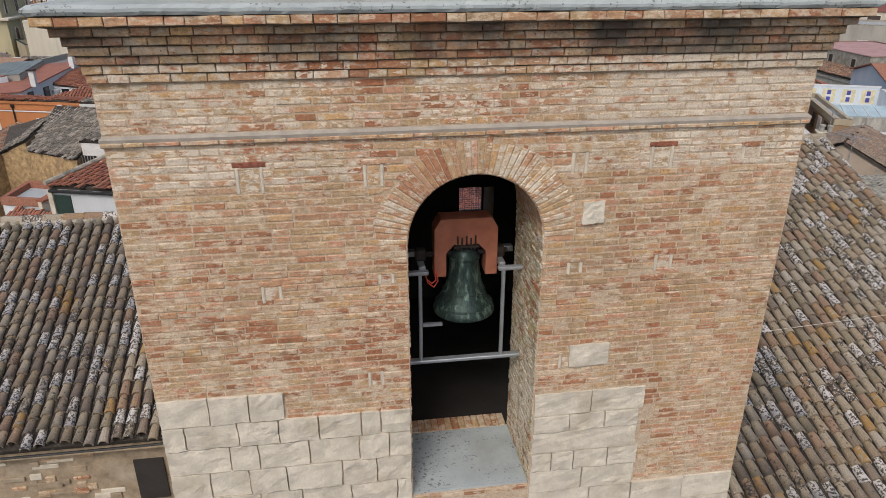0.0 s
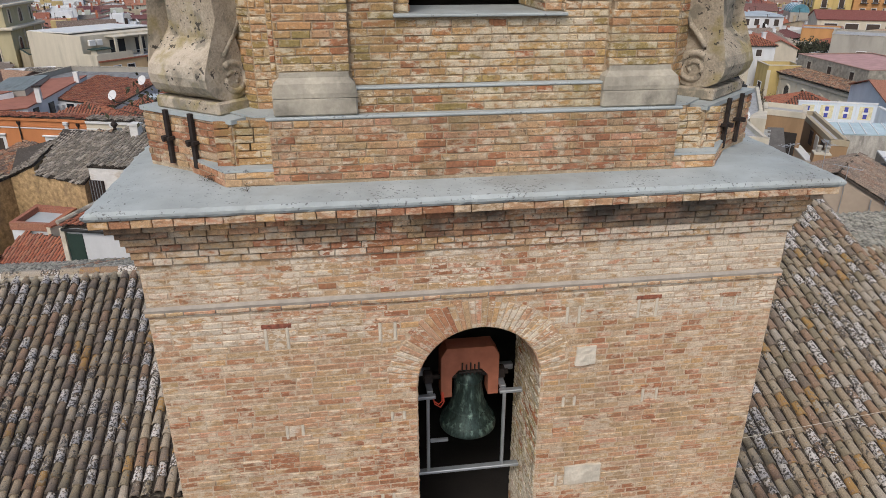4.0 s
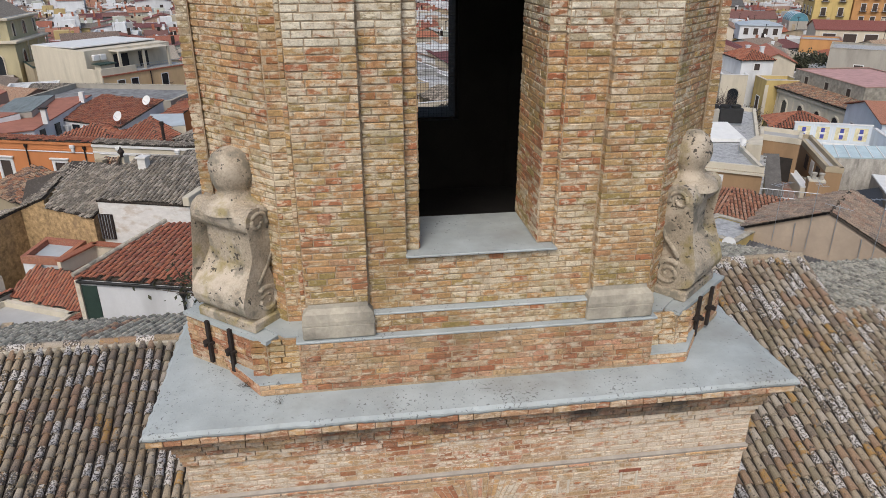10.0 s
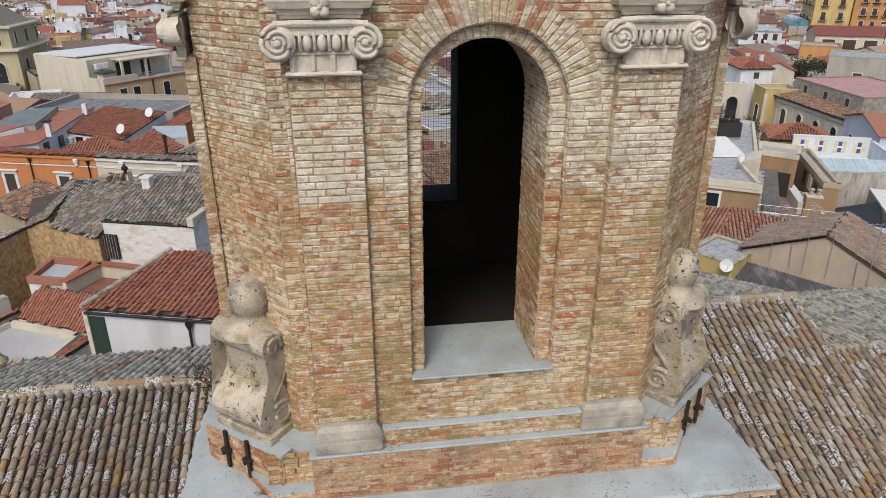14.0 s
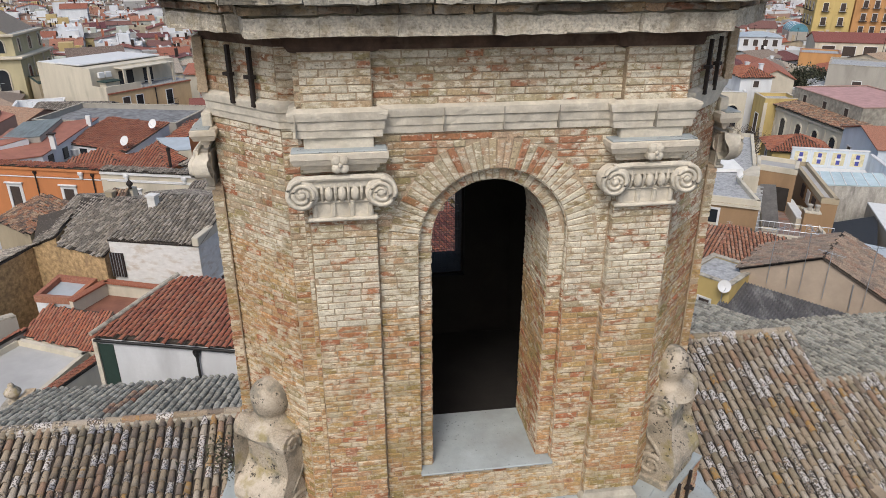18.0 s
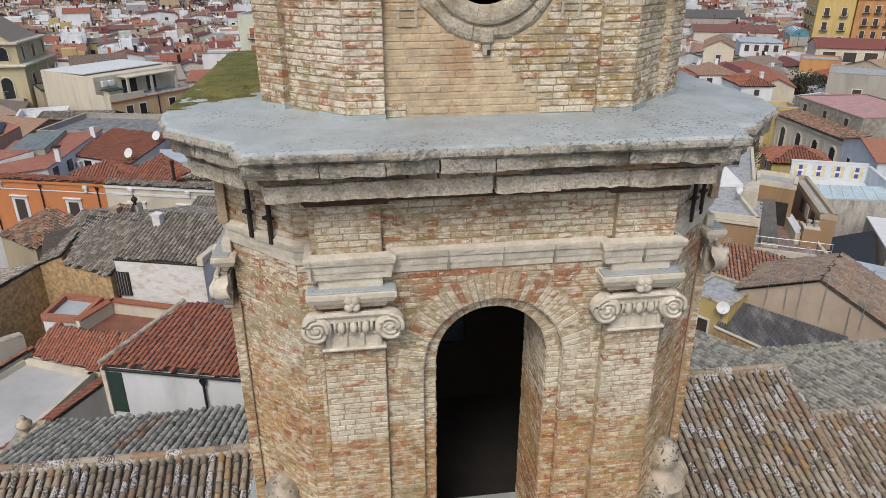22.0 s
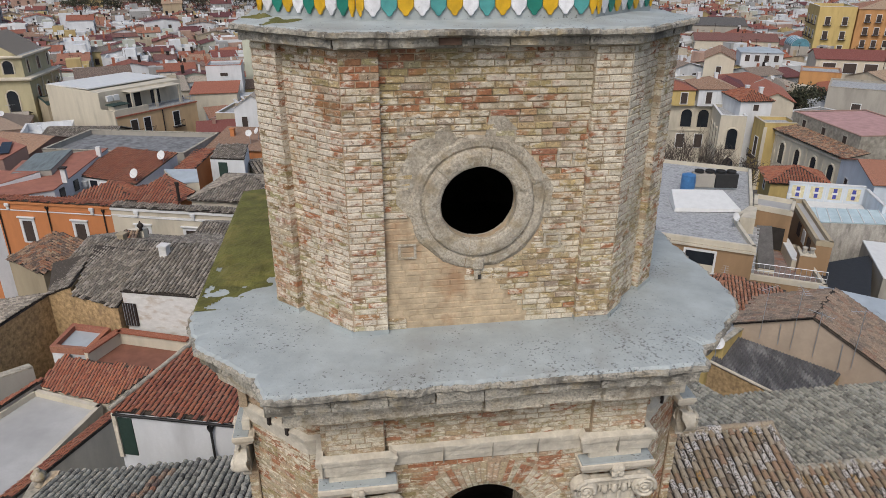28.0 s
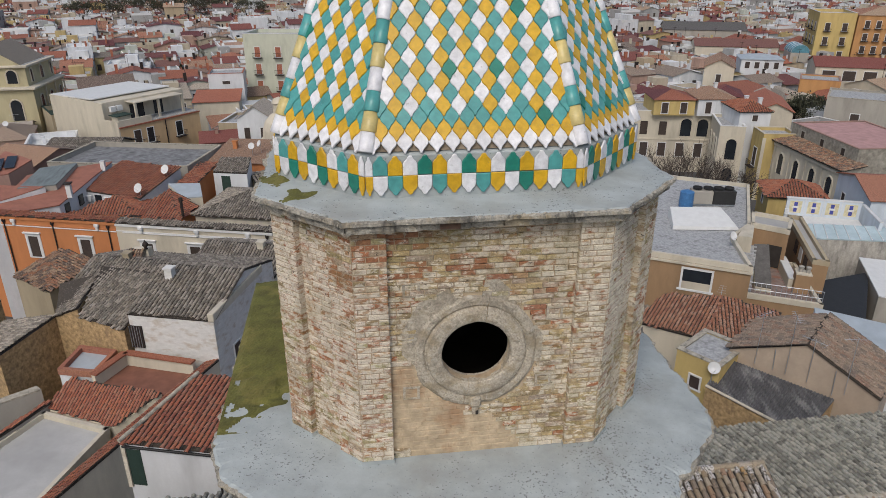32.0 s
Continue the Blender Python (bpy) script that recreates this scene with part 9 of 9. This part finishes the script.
long_front = house("worn white palazzo front with arched windows and a tiled cornice", 58.6, 64.6, -2, 2.4, 15.0, 9.0, W["cream"], "shedleft", brown_tiles, 0.6, near=True, pitch=0.3, over=0.4)
SIDE = Matrix.Rotation(radians(-90), 4, "Z")
for k in range(4):
    arched_opening(long_front, -2.0 - 3.6 * k, 4.7, 1.4, 3.0, -1.2, SIDE, W["cream"])
    part("flat_pilaster", boxed(-3.95 - 3.6 * k, -3.65 - 3.6 * k, -1.29, -1.2, 0.0, 8.3, m=SIDE), W["cream"], long_front)
part("moulded_band", boxed(-15.0, 0.0, -1.36, -1.2, 8.3, 8.7, m=SIDE, bevel=0.05), W["cream"], long_front)
house("low stone building with a dull pink flat roof", 65.2, 65.6, -3, 10.6, 14.6, 11.1, surface("grey_rubble_wall", (0.30, 0.28, 0.235), 0.95, scale=2.0, amount=0.4, fine=8, bump=0.8, stain=(0.17, 0.15, 0.12), stain_amount=0.6), "flat", wins=((3, 3, 1, 9.4, 0.8, 1.2, 3),), parapet=0.12, felt=surface("pink_roof_sheet", (0.42, 0.25, 0.235), 0.8, scale=1.0, amount=0.2, fine=6), cap=W["pink"], frame_mat=W["grey"])
house("old stone house with a blind rubble wall", 76.4, 88.4, -38, 8.6, 9.0, 12.2, W["grey"], "flat", wins=((0, 1, 1, 8.6, 1.2, 1.6, 3),), parapet=0.3, cap=old_stone)
gabled = house("cream gabled house with a mossy brown roof", 71.9, 122.6, -28, 5.6, 12.0, 12.4, W["cream"], "gabley", brown_tiles, 1.5, wins=((0, 1, 1, 9.0, 0.9, 2.0, 3), (3, 4, 1, 8.6, 0.9, 1.5, 3.3)))
house("red brick block with a flat roof", 88.0, 113.9, -34, 7.0, 7.0, 10.6, W["flats"], "flat", parapet=0.3, cap=W["pink"])
house("white house with a steep grey gable", 70.2, 101.5, -30, 4.6, 7.0, 10.2, W["white"], "gabley", grey_tiles, 1.3, chimney=1)
house("house with a dark red sheet roof", 63.6, 89.5, -24, 5.2, 13.0, 10.8, W["cream"], "gabley", yoke_paint, 1.3)
house("house with a dark wine-red roof and solar panel", 60.6, 99.0, -24, 5.4, 7.0, 11.4, W["cream"], "hip", far_red, 1.3)
house("white pavilion with a low pale roof", 93.0, 142.0, -22, 9.0, 8.0, 10.8, W["white"], "hip", zinc, 0.9, wins=((0, 4, 1, 8.8, 1.0, 1.4, 3),))
house("long low house with a wide red roof", 106.0, 176.0, -20, 22.0, 11.0, 9.4, W["cream"], "gable", far_red, 1.6)
house("broad dark grey sheet-roofed hall", 116.0, 214.0, -20, 26.0, 16.0, 10.0, W["grey"], "gable", dark_felt, 2.0)
house("house with a wine-red roof over a loggia", 104.0, 124.0, -24, 17.0, 9.0, 11.4, W["cream"], "gable", far_red, 1.6, wins=((0, 4, 1, 8.6, 2.4, 2.0, 3),), chimney=2)
glass_vault = thing("glass_vault", "blue-green barrel vault of glass on a roof terrace", "glasshouse")
glass_vault.matrix_world = pose(109.5, 153.0, 0, 0, 0, -20)
bm = bmesh.new()
for k in range(13):
    t0, t1 = math.pi * k / 13, math.pi * (k + 1) / 13
    vs = [bm.verts.new((-2.1 * math.cos(t), yy, 10.6 + 1.9 * math.sin(t))) for yy in (0, 7) for t in (t0, t1)]
    bm.faces.new((vs[0], vs[1], vs[3], vs[2]))
bm.faces.new([bm.verts.new((-2.1 * math.cos(math.pi * k / 13), 0, 10.6 + 1.9 * math.sin(math.pi * k / 13))) for k in range(14)])
part("glazing", bm, surface("vault_glass", (0.10, 0.24, 0.30), 0.2, scale=1, amount=0.3), glass_vault)
part("base_wall", boxed(-2.1, 2.1, 0, 7, 0, 10.6), W["grey"], glass_vault)
for k in range(5):
    bm = bmesh.new()
    tube(bm, [(-2.12 * math.cos(math.pi * q / 12), 1.75 * k, 10.6 + 1.92 * math.sin(math.pi * q / 12)) for q in range(13)], 0.05, 5)
    part("rib", bm, steel, glass_vault)

# things on the terraces
tent = thing("roof_tent", "white sheeted low roof lantern on the grey terrace", "tent")
tent.matrix_world = pose(27.7, 42.4, 12.3, 0, 0, -10)
bm = bmesh.new()
pts = [(-3.0, -1.5, 0), (2.4, -1.5, 0), (2.7, 1.7, 0), (-2.6, 1.7, 0), (-2.95, -1.45, 0.3), (2.3, -1.45, 0.25), (1.7, 1.4, 0.95), (-2.55, 1.4, 0.95)]
vs = [bm.verts.new(p) for p in pts]
for q in ((0, 1, 5, 4), (1, 2, 6, 5), (2, 3, 7, 6), (3, 0, 4, 7), (4, 5, 6, 7)):
    bm.faces.new([vs[i] for i in q])
part("cover", bm, pvc_white, tent)
chiller = thing("air_chiller", "grey and black roof air chiller with four fans", "chiller")
chiller.matrix_world = pose(30.7, 46.9, 12.3, 0, 0, -12)
part("grey_casing", boxed(-1.9, -0.1, -0.6, 0.6, 0.15, 1.35, bevel=0.03), W["grey"], chiller)
part("coil_block", boxed(-0.05, 1.9, -0.6, 0.6, 0.15, 1.4, bevel=0.03), black_wire, chiller)
part("skid", boxed(-1.9, 1.9, -0.5, 0.5, 0.0, 0.14), steel, chiller)
for k in range(4):
    bm = bmesh.new()
    lathe(bm, [(0.0, 1.42), (0.4, 1.42), (0.42, 1.6), (0.38, 1.62), (0.36, 1.5), (0.0, 1.48)], 18, (-1.4 + 0.93 * k, 0.0))
    part("fan_cowl", bm, black_wire, chiller)
t = thing("water_tank", "blue plastic water tank on the terrace", "tank", "terrace water tanks")
t.matrix_world = pose(28.1, 46.6, 12.3)
bm = bmesh.new()
lathe(bm, [(0.0, 0.0), (0.6, 0.0), (0.62, 0.8), (0.6, 1.4), (0.2, 1.55), (0.0, 1.56)], 20)
part("tank_body", bm, surface("blue_plastic", (0.05, 0.16, 0.35), 0.5), t)
for x, y, z, yaw in ((17.75, 21.75, 11.45, -20), (27.4, 37.6, 12.25, 20)):
    satellite_dish((x, y, z), yaw, 0.34)
deco = thing("parapet_panels", "pale blue terrace parapet with yellow and blue tile panels", "parapet")
deco.matrix_world = pose(43.55, 48.95, 9.55, 0, 0, -21.7)
part("panel_wall", boxed(-3.3, 3.3, 0, 0.2, 0, 1.75), W["paleblue"], deco)
part("panel_coping", boxed(-3.35, 3.35, -0.06, 0.26, 1.75, 1.85), white_paint, deco)
tile_yellow = surface("cream_panel", (0.6, 0.55, 0.35), 0.5)
tile_blue = surface("blue_panel", (0.05, 0.06, 0.3), 0.5)
for i in range(4):
    x = -2.45 + 1.63 * i
    part("tile_panel", boxed(x - 0.55, x + 0.55, -0.02, 0, 0.3, 1.5), tile_yellow, deco)
    part("tile_motif", boxed(x - 0.16, x + 0.16, -0.035, -0.02, 0.4, 0.8), tile_blue, deco)
    part("tile_motif", boxed(x - 0.16, x + 0.16, -0.035, -0.02, 1.0, 1.4), tile_blue, deco)
    part("tile_rosette", boxed(x - 0.26, x + 0.26, -0.03, -0.018, 0.78, 1.02), white_paint, deco)
    part("panel_strip", boxed(x - 0.84, x - 0.79, -0.05, 0, 0.0, 1.75), white_paint, deco)


def bare_tree(x, y, h, seed, leafy=None):
    t = thing("tree", "bare winter street tree with fine grey twigs" if not leafy else "dark evergreen tree behind the houses", "tree", "street trees")
    t.matrix_world = pose(x, y, 0)
    rnd = random.Random(seed)
    bm = bmesh.new()
    tube(bm, [(0, 0, 0), (0.05, 0.02, h * 0.25), (0, 0.1, h * 0.4)], [0.22, 0.17, 0.13], 7)
    trunk = part("trunk", bm, twig_brown, t)
    vs, fs = [], []

    def limb(p, d, length, r, depth):
        q = p + d * length
        k = len(vs)
        s = d.cross(Vector((0.3, 0.2, 1))).normalized()
        w = d.cross(s)
        for c, rr in ((p, r), (q, r * 0.6)):
            for a in range(3):
                vs.append(c + (s * math.cos(a * 2.094) + w * math.sin(a * 2.094)) * rr)
        for a in range(3):
            fs.append((k + a, k + (a + 1) % 3, k + 3 + (a + 1) % 3, k + 3 + a))
        if depth:
            for _ in range(3 if depth > 1 else 4):
                nd = (d + Vector((rnd.gauss(0, 0.5), rnd.gauss(0, 0.5), rnd.gauss(0.15, 0.3)))).normalized()
                limb(p + d * length * rnd.uniform(0.6, 1.0), nd, length * rnd.uniform(0.6, 0.8), r * 0.66, depth - 1)
        else:
            tips.append(q)

    tips = []
    for i in range(6):
        a = i * math.tau / 6 + rnd.uniform(-0.4, 0.4)
        limb(Vector((0, 0.05, h * (0.28 + 0.02 * i))), Vector((math.cos(a) * 0.7, math.sin(a) * 0.7, 0.8)).normalized(), h * 0.26, 0.09, 4)
    tagged(soup("crown", vs, fs, twig_brown, t), kind="stuff")
    if leafy:
        lv, lf = [], []
        for _ in range(2600):
            p = rnd.choice(tips) + Vector((rnd.gauss(0, 1), rnd.gauss(0, 1), rnd.gauss(0, 1))) * 0.35
            a = Vector((rnd.gauss(0, 1), rnd.gauss(0, 1), rnd.gauss(0, 1))).normalized()
            b = a.cross(Vector((rnd.gauss(0, 1), 1, rnd.gauss(0, 1)))).normalized()
            k = len(lv)
            lv += [p - a * 0.22, p + b * 0.12, p + a * 0.22, p - b * 0.12]
            lf.append((k, k + 1, k + 2, k + 3))
        tagged(soup("leaves", lv, lf, leafy, t), kind="stuff")
    FOOT.append((x, y, 2))


for i, (x, y, h) in enumerate(((35.5, 64.5, 14.0), (39.0, 65.0, 13.0), (42.5, 63.8, 12.0), (32.0, 66.0, 12.5))):
    bare_tree(x, y, h, 40 + i)
for i, (x, y, h) in enumerate(((81.0, 104.0, 11.0), (83.5, 106.5, 10.5))):
    bare_tree(x, y, h, 50 + i, leaf_dark)
for i in range(9):
    bare_tree(-118 + i * 9.0, 330 + 5 * (i % 3), 16.0 + (i % 4), 60 + i, leaf_dark)

# ---- the rest of the town: rows of houses along narrow streets ----
rnd = random.Random(2024)
FOOT += [(-22, 85, 6), (-15, 84, 5), (-27, 83, 5), (38, 60, 8), (44, 66, 8), (49, 72, 7), (52, 77, 5), (42, 78, 9), (36, 72, 8), (48, 84, 6), (40, 88, 7), (34, 82, 8), (51, 62, 6), (53, 55, 5)]
OLD = {k: surface("old_" + k, c, 0.9, scale=0.9, amount=0.12, fine=8, bump=0.15, stain=tuple(x * 0.5 for x in c), stain_amount=0.55, stretch=(1, 1, 0.3)) for k, c in {"cream": (0.46, 0.41, 0.32), "white": (0.62, 0.64, 0.66), "beige": (0.42, 0.34, 0.23), "yellow": (0.46, 0.36, 0.17), "sand": (0.40, 0.35, 0.26), "pink": (0.40, 0.27, 0.21), "palegreen": (0.46, 0.48, 0.42), "grey": (0.33, 0.33, 0.32)}.items()}
FAR_WALLS = [OLD[k] for k in ("cream", "white", "white", "beige", "yellow", "white", "sand", "pink", "cream", "white", "grey", "palegreen", "grey", "white")]
FAR_TILES = [far_red, red_tiles, far_red, far_red, grey_tiles, brown_tiles, far_red, dusty_tiles]
yaw0 = 17.0
cy_, sy_ = math.cos(radians(yaw0)), math.sin(radians(yaw0))
count_near = 0
far = {}


def far_house(x, y, yaw, w, d, h, wall, roof, rise, flat):
    """Adds a plain far house to the joined far town."""
    def put(mat, vs, fs):
        lv, lf = far.setdefault(mat.name, (mat, [], []))[1:]
        k = len(lv)
        m = pose(x, y, 0, 0, 0, yaw)
        lv += [m @ Vector(v) for v in vs]
        lf += [tuple(k + i for i in f) for f in fs]
    hw = w / 2
    b = [(-hw, 0, 0), (hw, 0, 0), (hw, d, 0), (-hw, d, 0), (-hw, 0, h), (hw, 0, h), (hw, d, h), (-hw, d, h)]
    put(wall, b, [(0, 1, 5, 4), (1, 2, 6, 5), (2, 3, 7, 6), (3, 0, 4, 7)])
    if flat:
        put(roof, [(-hw, 0, h), (hw, 0, h), (hw, d, h), (-hw, d, h)], [(0, 1, 2, 3)])
        for q in ((-hw, hw, 0, 0.3), (-hw, hw, d - 0.3, d), (-hw, -hw + 0.3, 0, d), (hw - 0.3, hw, 0, d)):
            vs = [(xx, yy, zz) for zz in (h, h + 0.8) for yy in (q[2], q[3]) for xx in (q[0], q[1])]
            put(wall if rnd.random() < 0.4 else white_paint, vs, [(4, 5, 7, 6), (0, 1, 5, 4), (2, 6, 7, 3), (0, 4, 6, 2), (1, 3, 7, 5)])
        if rnd.random() < 0.5:
            vx, vy = rnd.uniform(-hw * 0.5, hw * 0.5), rnd.uniform(d * 0.3, d * 0.7)
            vs = [(vx + a * 1.5, vy + c * 1.5, zz) for zz in (h, h + 2.4) for c in (-1, 1) for a in (-1, 1)]
            put(wall, vs, [(4, 5, 7, 6), (0, 1, 5, 4), (2, 6, 7, 3), (0, 4, 6, 2), (1, 3, 7, 5)])
    else:
        o = 0.3
        put(roof, [(-hw - o, -o, h), (hw + o, -o, h), (hw + o, d / 2, h + rise), (-hw - o, d / 2, h + rise), (hw + o, d + o, h), (-hw - o, d + o, h)], [(0, 1, 2, 3), (3, 2, 4, 5)])
        put(wall, [(-hw, 0, h), (-hw, d, h), (-hw, d / 2, h + rise - 0.1), (hw, 0, h), (hw, d, h), (hw, d / 2, h + rise - 0.1)], [(0, 2, 1), (3, 4, 5)])
    top = h if flat else h + rise * 0.6
    for _ in range(rnd.randint(1, 3)):
        cx, cy, r, ch = rnd.uniform(-hw * 0.8, hw * 0.8), rnd.uniform(d * 0.15, d * 0.85), rnd.uniform(0.2, 0.35), rnd.uniform(0.8, 1.7)
        vs = [(cx + a * r, cy + c * r, zz) for zz in (top - 0.8, top + ch) for c in (-1, 1) for a in (-1, 1)]
        put(rnd.choice((wall, white_paint, iron, yoke_paint)), vs, [(4, 5, 7, 6), (0, 1, 5, 4), (2, 6, 7, 3), (0, 4, 6, 2), (1, 3, 7, 5)])
    if rnd.random() < 0.5:
        cx, cy, r = rnd.uniform(-hw * 0.8, hw * 0.8), rnd.uniform(d * 0.1, d * 0.5), rnd.uniform(0.35, 0.5)
        put(white_paint, [(cx + r * math.cos(a * 0.785), cy + 0.15 * math.sin(a * 0.785), top + 0.9 + r * math.sin(a * 0.785)) for a in range(8)], [tuple(range(8))])
    if rnd.random() < 0.45:
        cx, cy, ch = rnd.uniform(-hw * 0.8, hw * 0.8), rnd.uniform(d * 0.15, d * 0.85), rnd.uniform(2.0, 3.6)
        vs = [(cx + a * 0.035, cy + c * 0.035, zz) for zz in (top - 0.5, top + ch) for c in (-1, 1) for a in (-1, 1)] + [(cx + a * 0.7, cy + c * 0.03, top + ch - 0.2 + e) for e in (0, 0.06) for c in (-1, 1) for a in (-1, 1)]
        q = [(4, 5, 7, 6), (0, 1, 5, 4), (2, 6, 7, 3), (0, 4, 6, 2), (1, 3, 7, 5)]
        put(iron, vs, q + [tuple(8 + k for k in f) for f in q])
    if rnd.random() < 0.5:
        wx, ww, wd = rnd.uniform(-hw * 0.4, hw * 0.4), rnd.uniform(1.2, 2.4), rnd.uniform(1.0, 2.6)
        wh = h * rnd.uniform(0.45, 0.8)
        vs = [(wx + a * ww, yy, zz) for zz in (0, wh) for yy in (-wd, 0) for a in (-1, 1)]
        put(rnd.choice(FAR_WALLS), vs, [(0, 1, 5, 4), (0, 4, 6, 2), (1, 3, 7, 5)])
        put(rnd.choice((far_red, worn_felt, roof_felt, brown_tiles)), [(wx + a * (ww + 0.15), yy, wh + zz) for yy, zz in ((-wd - 0.15, 0.02), (0.0, 0.45)) for a in (-1, 1)], [(0, 1, 3, 2)])
    for sx in (-1, 1):
        for i in range(2):
            wy = d * (0.3 + 0.4 * i)
            put(shutter, [(sx * (hw + 0.04), wy + a, h - 2.6 + b) for a, b in ((-0.5, 0), (0.5, 0), (0.5, 1.5), (-0.5, 1.5))], [(0, 1, 2, 3)])
    for j in range(int(h / 3.2)):
        for i in range(int(w / 2.6)):
            if rnd.random() < 0.25:
                continue
            wx, wz = -hw + (i + 0.5) * w / int(w / 2.6), 1.2 + j * 3.2
            put(shutter if rnd.random() < 0.6 else glass_dark, [(wx - 0.5, -0.04, wz), (wx + 0.5, -0.04, wz), (wx + 0.5, -0.04, wz + 1.6), (wx - 0.5, -0.04, wz + 1.6)], [(0, 1, 2, 3)])


for gy in range(-11, 60):
    for gx in range(-68, 84):
        px, py = gx * 6.7, gy * 8.8
        if gx % 5 == 0 or gy % 6 == 0:
            if rnd.random() < 0.3:
                continue
        x = px * cy_ - py * sy_ + rnd.uniform(-0.9, 0.9)
        y = px * sy_ + py * cy_ + rnd.uniform(-0.9, 0.9)
        if y < 26 or y > 480:
            continue
        a = math.degrees(math.atan2(x, y))
        if a < -31 or a > 47:
            continue
        w, d = rnd.uniform(5.2, 8.6), rnd.uniform(7.6, 11.0)
        near_by = math.hypot(x, y)
        if taken(x, y, 0.27 * max(w, d)):
            continue
        FOOT.append((x, y, 0.27 * min(w, d)))
        h = rnd.choice((6.6, 7.0, 7.4, 7.8, 8.2)) + rnd.uniform(-0.5, 0.6)
        if near_by > 190 and rnd.random() < 0.06:
            h += rnd.uniform(2, 5)
        wall, tiles = rnd.choice(FAR_WALLS), rnd.choice(FAR_TILES)
        flat = rnd.random() < 0.3
        yaw = yaw0 + rnd.choice((0, 0, 90, 180, -90)) + rnd.uniform(-6, 6)
        yaw = (yaw + 180) % 360 - 180
        if abs(yaw) > 100:
            yaw = (yaw + 360) % 360 - 180
        if rnd.random() < 0.35:
            aw, ad, ah = w * rnd.uniform(0.4, 0.9), rnd.uniform(2.0, 4.0), h * rnd.uniform(0.6, 0.85)
            ax, ay = x + rnd.uniform(-1, 1), y - d / 2 - ad + 0.1
            awall = rnd.choice(FAR_WALLS)
            if near_by < 110:
                house("low %s extension with a terrace against a town house" % awall.name.replace("old_", "").replace("pale", "pale "), ax, ay, 0 if abs(yaw) > 50 else yaw, aw, ad, ah, awall, rnd.choice(("flat", "shed")), far_red, 0.7, wins=((0, 1, 1, ah - 2.4, 0.9, 1.6, 3),), parapet=0.6, mark=False, pane_mat=shutter, felt=rnd.choice((roof_felt, pvc_white)))
            else:
                far_house(ax, ay, yaw0, aw, ad, ah, awall, rnd.choice((roof_felt, pvc_white, far_red)), 0.8, rnd.random() < 0.6)
        if near_by < 150 and count_near < 230:
            count_near += 1
            if near_by < 125 and rnd.random() < 0.35:
                tv_antenna(x + rnd.uniform(-1, 1), y - d / 2 + 3, h - 0.3, rnd.uniform(2.6, 4.2), rnd.uniform(0, 180), 4)
            col = wall.name.replace("old_", "").replace("pale", "pale ")
            if flat:
                house("%s town house with a flat roof terrace" % col, x, y - d / 2, yaw if abs(yaw) < 50 else yaw0, w, d, h, wall, "flat", wins=((0, max(1, int(w / 3)), 2, h - 5.6, 1.0, 1.6, 2.9), (3 if x > 0 else 1, 2, 1, h - 2.6, 0.9, 1.4, 2.9)), parapet=rnd.uniform(0.4, 1.0), felt=rnd.choice((roof_felt, pvc_white, roof_felt, zinc)), chimney=rnd.randint(0, 1), mark=False, pane_mat=rnd.choice((shutter, glass_dark)))
            else:
                kind = "red" if tiles in (red_tiles, far_red) else "brown" if tiles == brown_tiles else "grey"
                house("%s town house with a %s tile roof" % (col, kind), x, y - d / 2, yaw if abs(yaw) < 50 else yaw0, w, d, h, wall, rnd.choice(("gable", "gabley", "hip", "shed")), tiles, rnd.uniform(0.8, 1.5), wins=((0, max(1, int(w / 3)), 2, h - 5.4, 1.0, 1.6, 2.9), (3 if x > 0 else 1, 2, 1, h - 2.5, 0.9, 1.4, 2.9)), chimney=rnd.randint(0, 2), near=near_by < 115, mark=False, pane_mat=rnd.choice((shutter, glass_dark)), pitch=0.3 if near_by < 70 else 0.42, dish=1 if near_by < 120 and rnd.random() < 0.4 else 0)
        else:
            far_house(x, y, yaw, w, d, h, wall, rnd.choice((roof_felt, pvc_white, white_paint)) if flat else tiles, rnd.uniform(0.8, 1.5), flat)
for mat, lv, lf in far.values():
    tagged(soup("distant_town", lv, lf, mat), "distant town houses with tile roofs and pale walls", "town", kind="stuff")
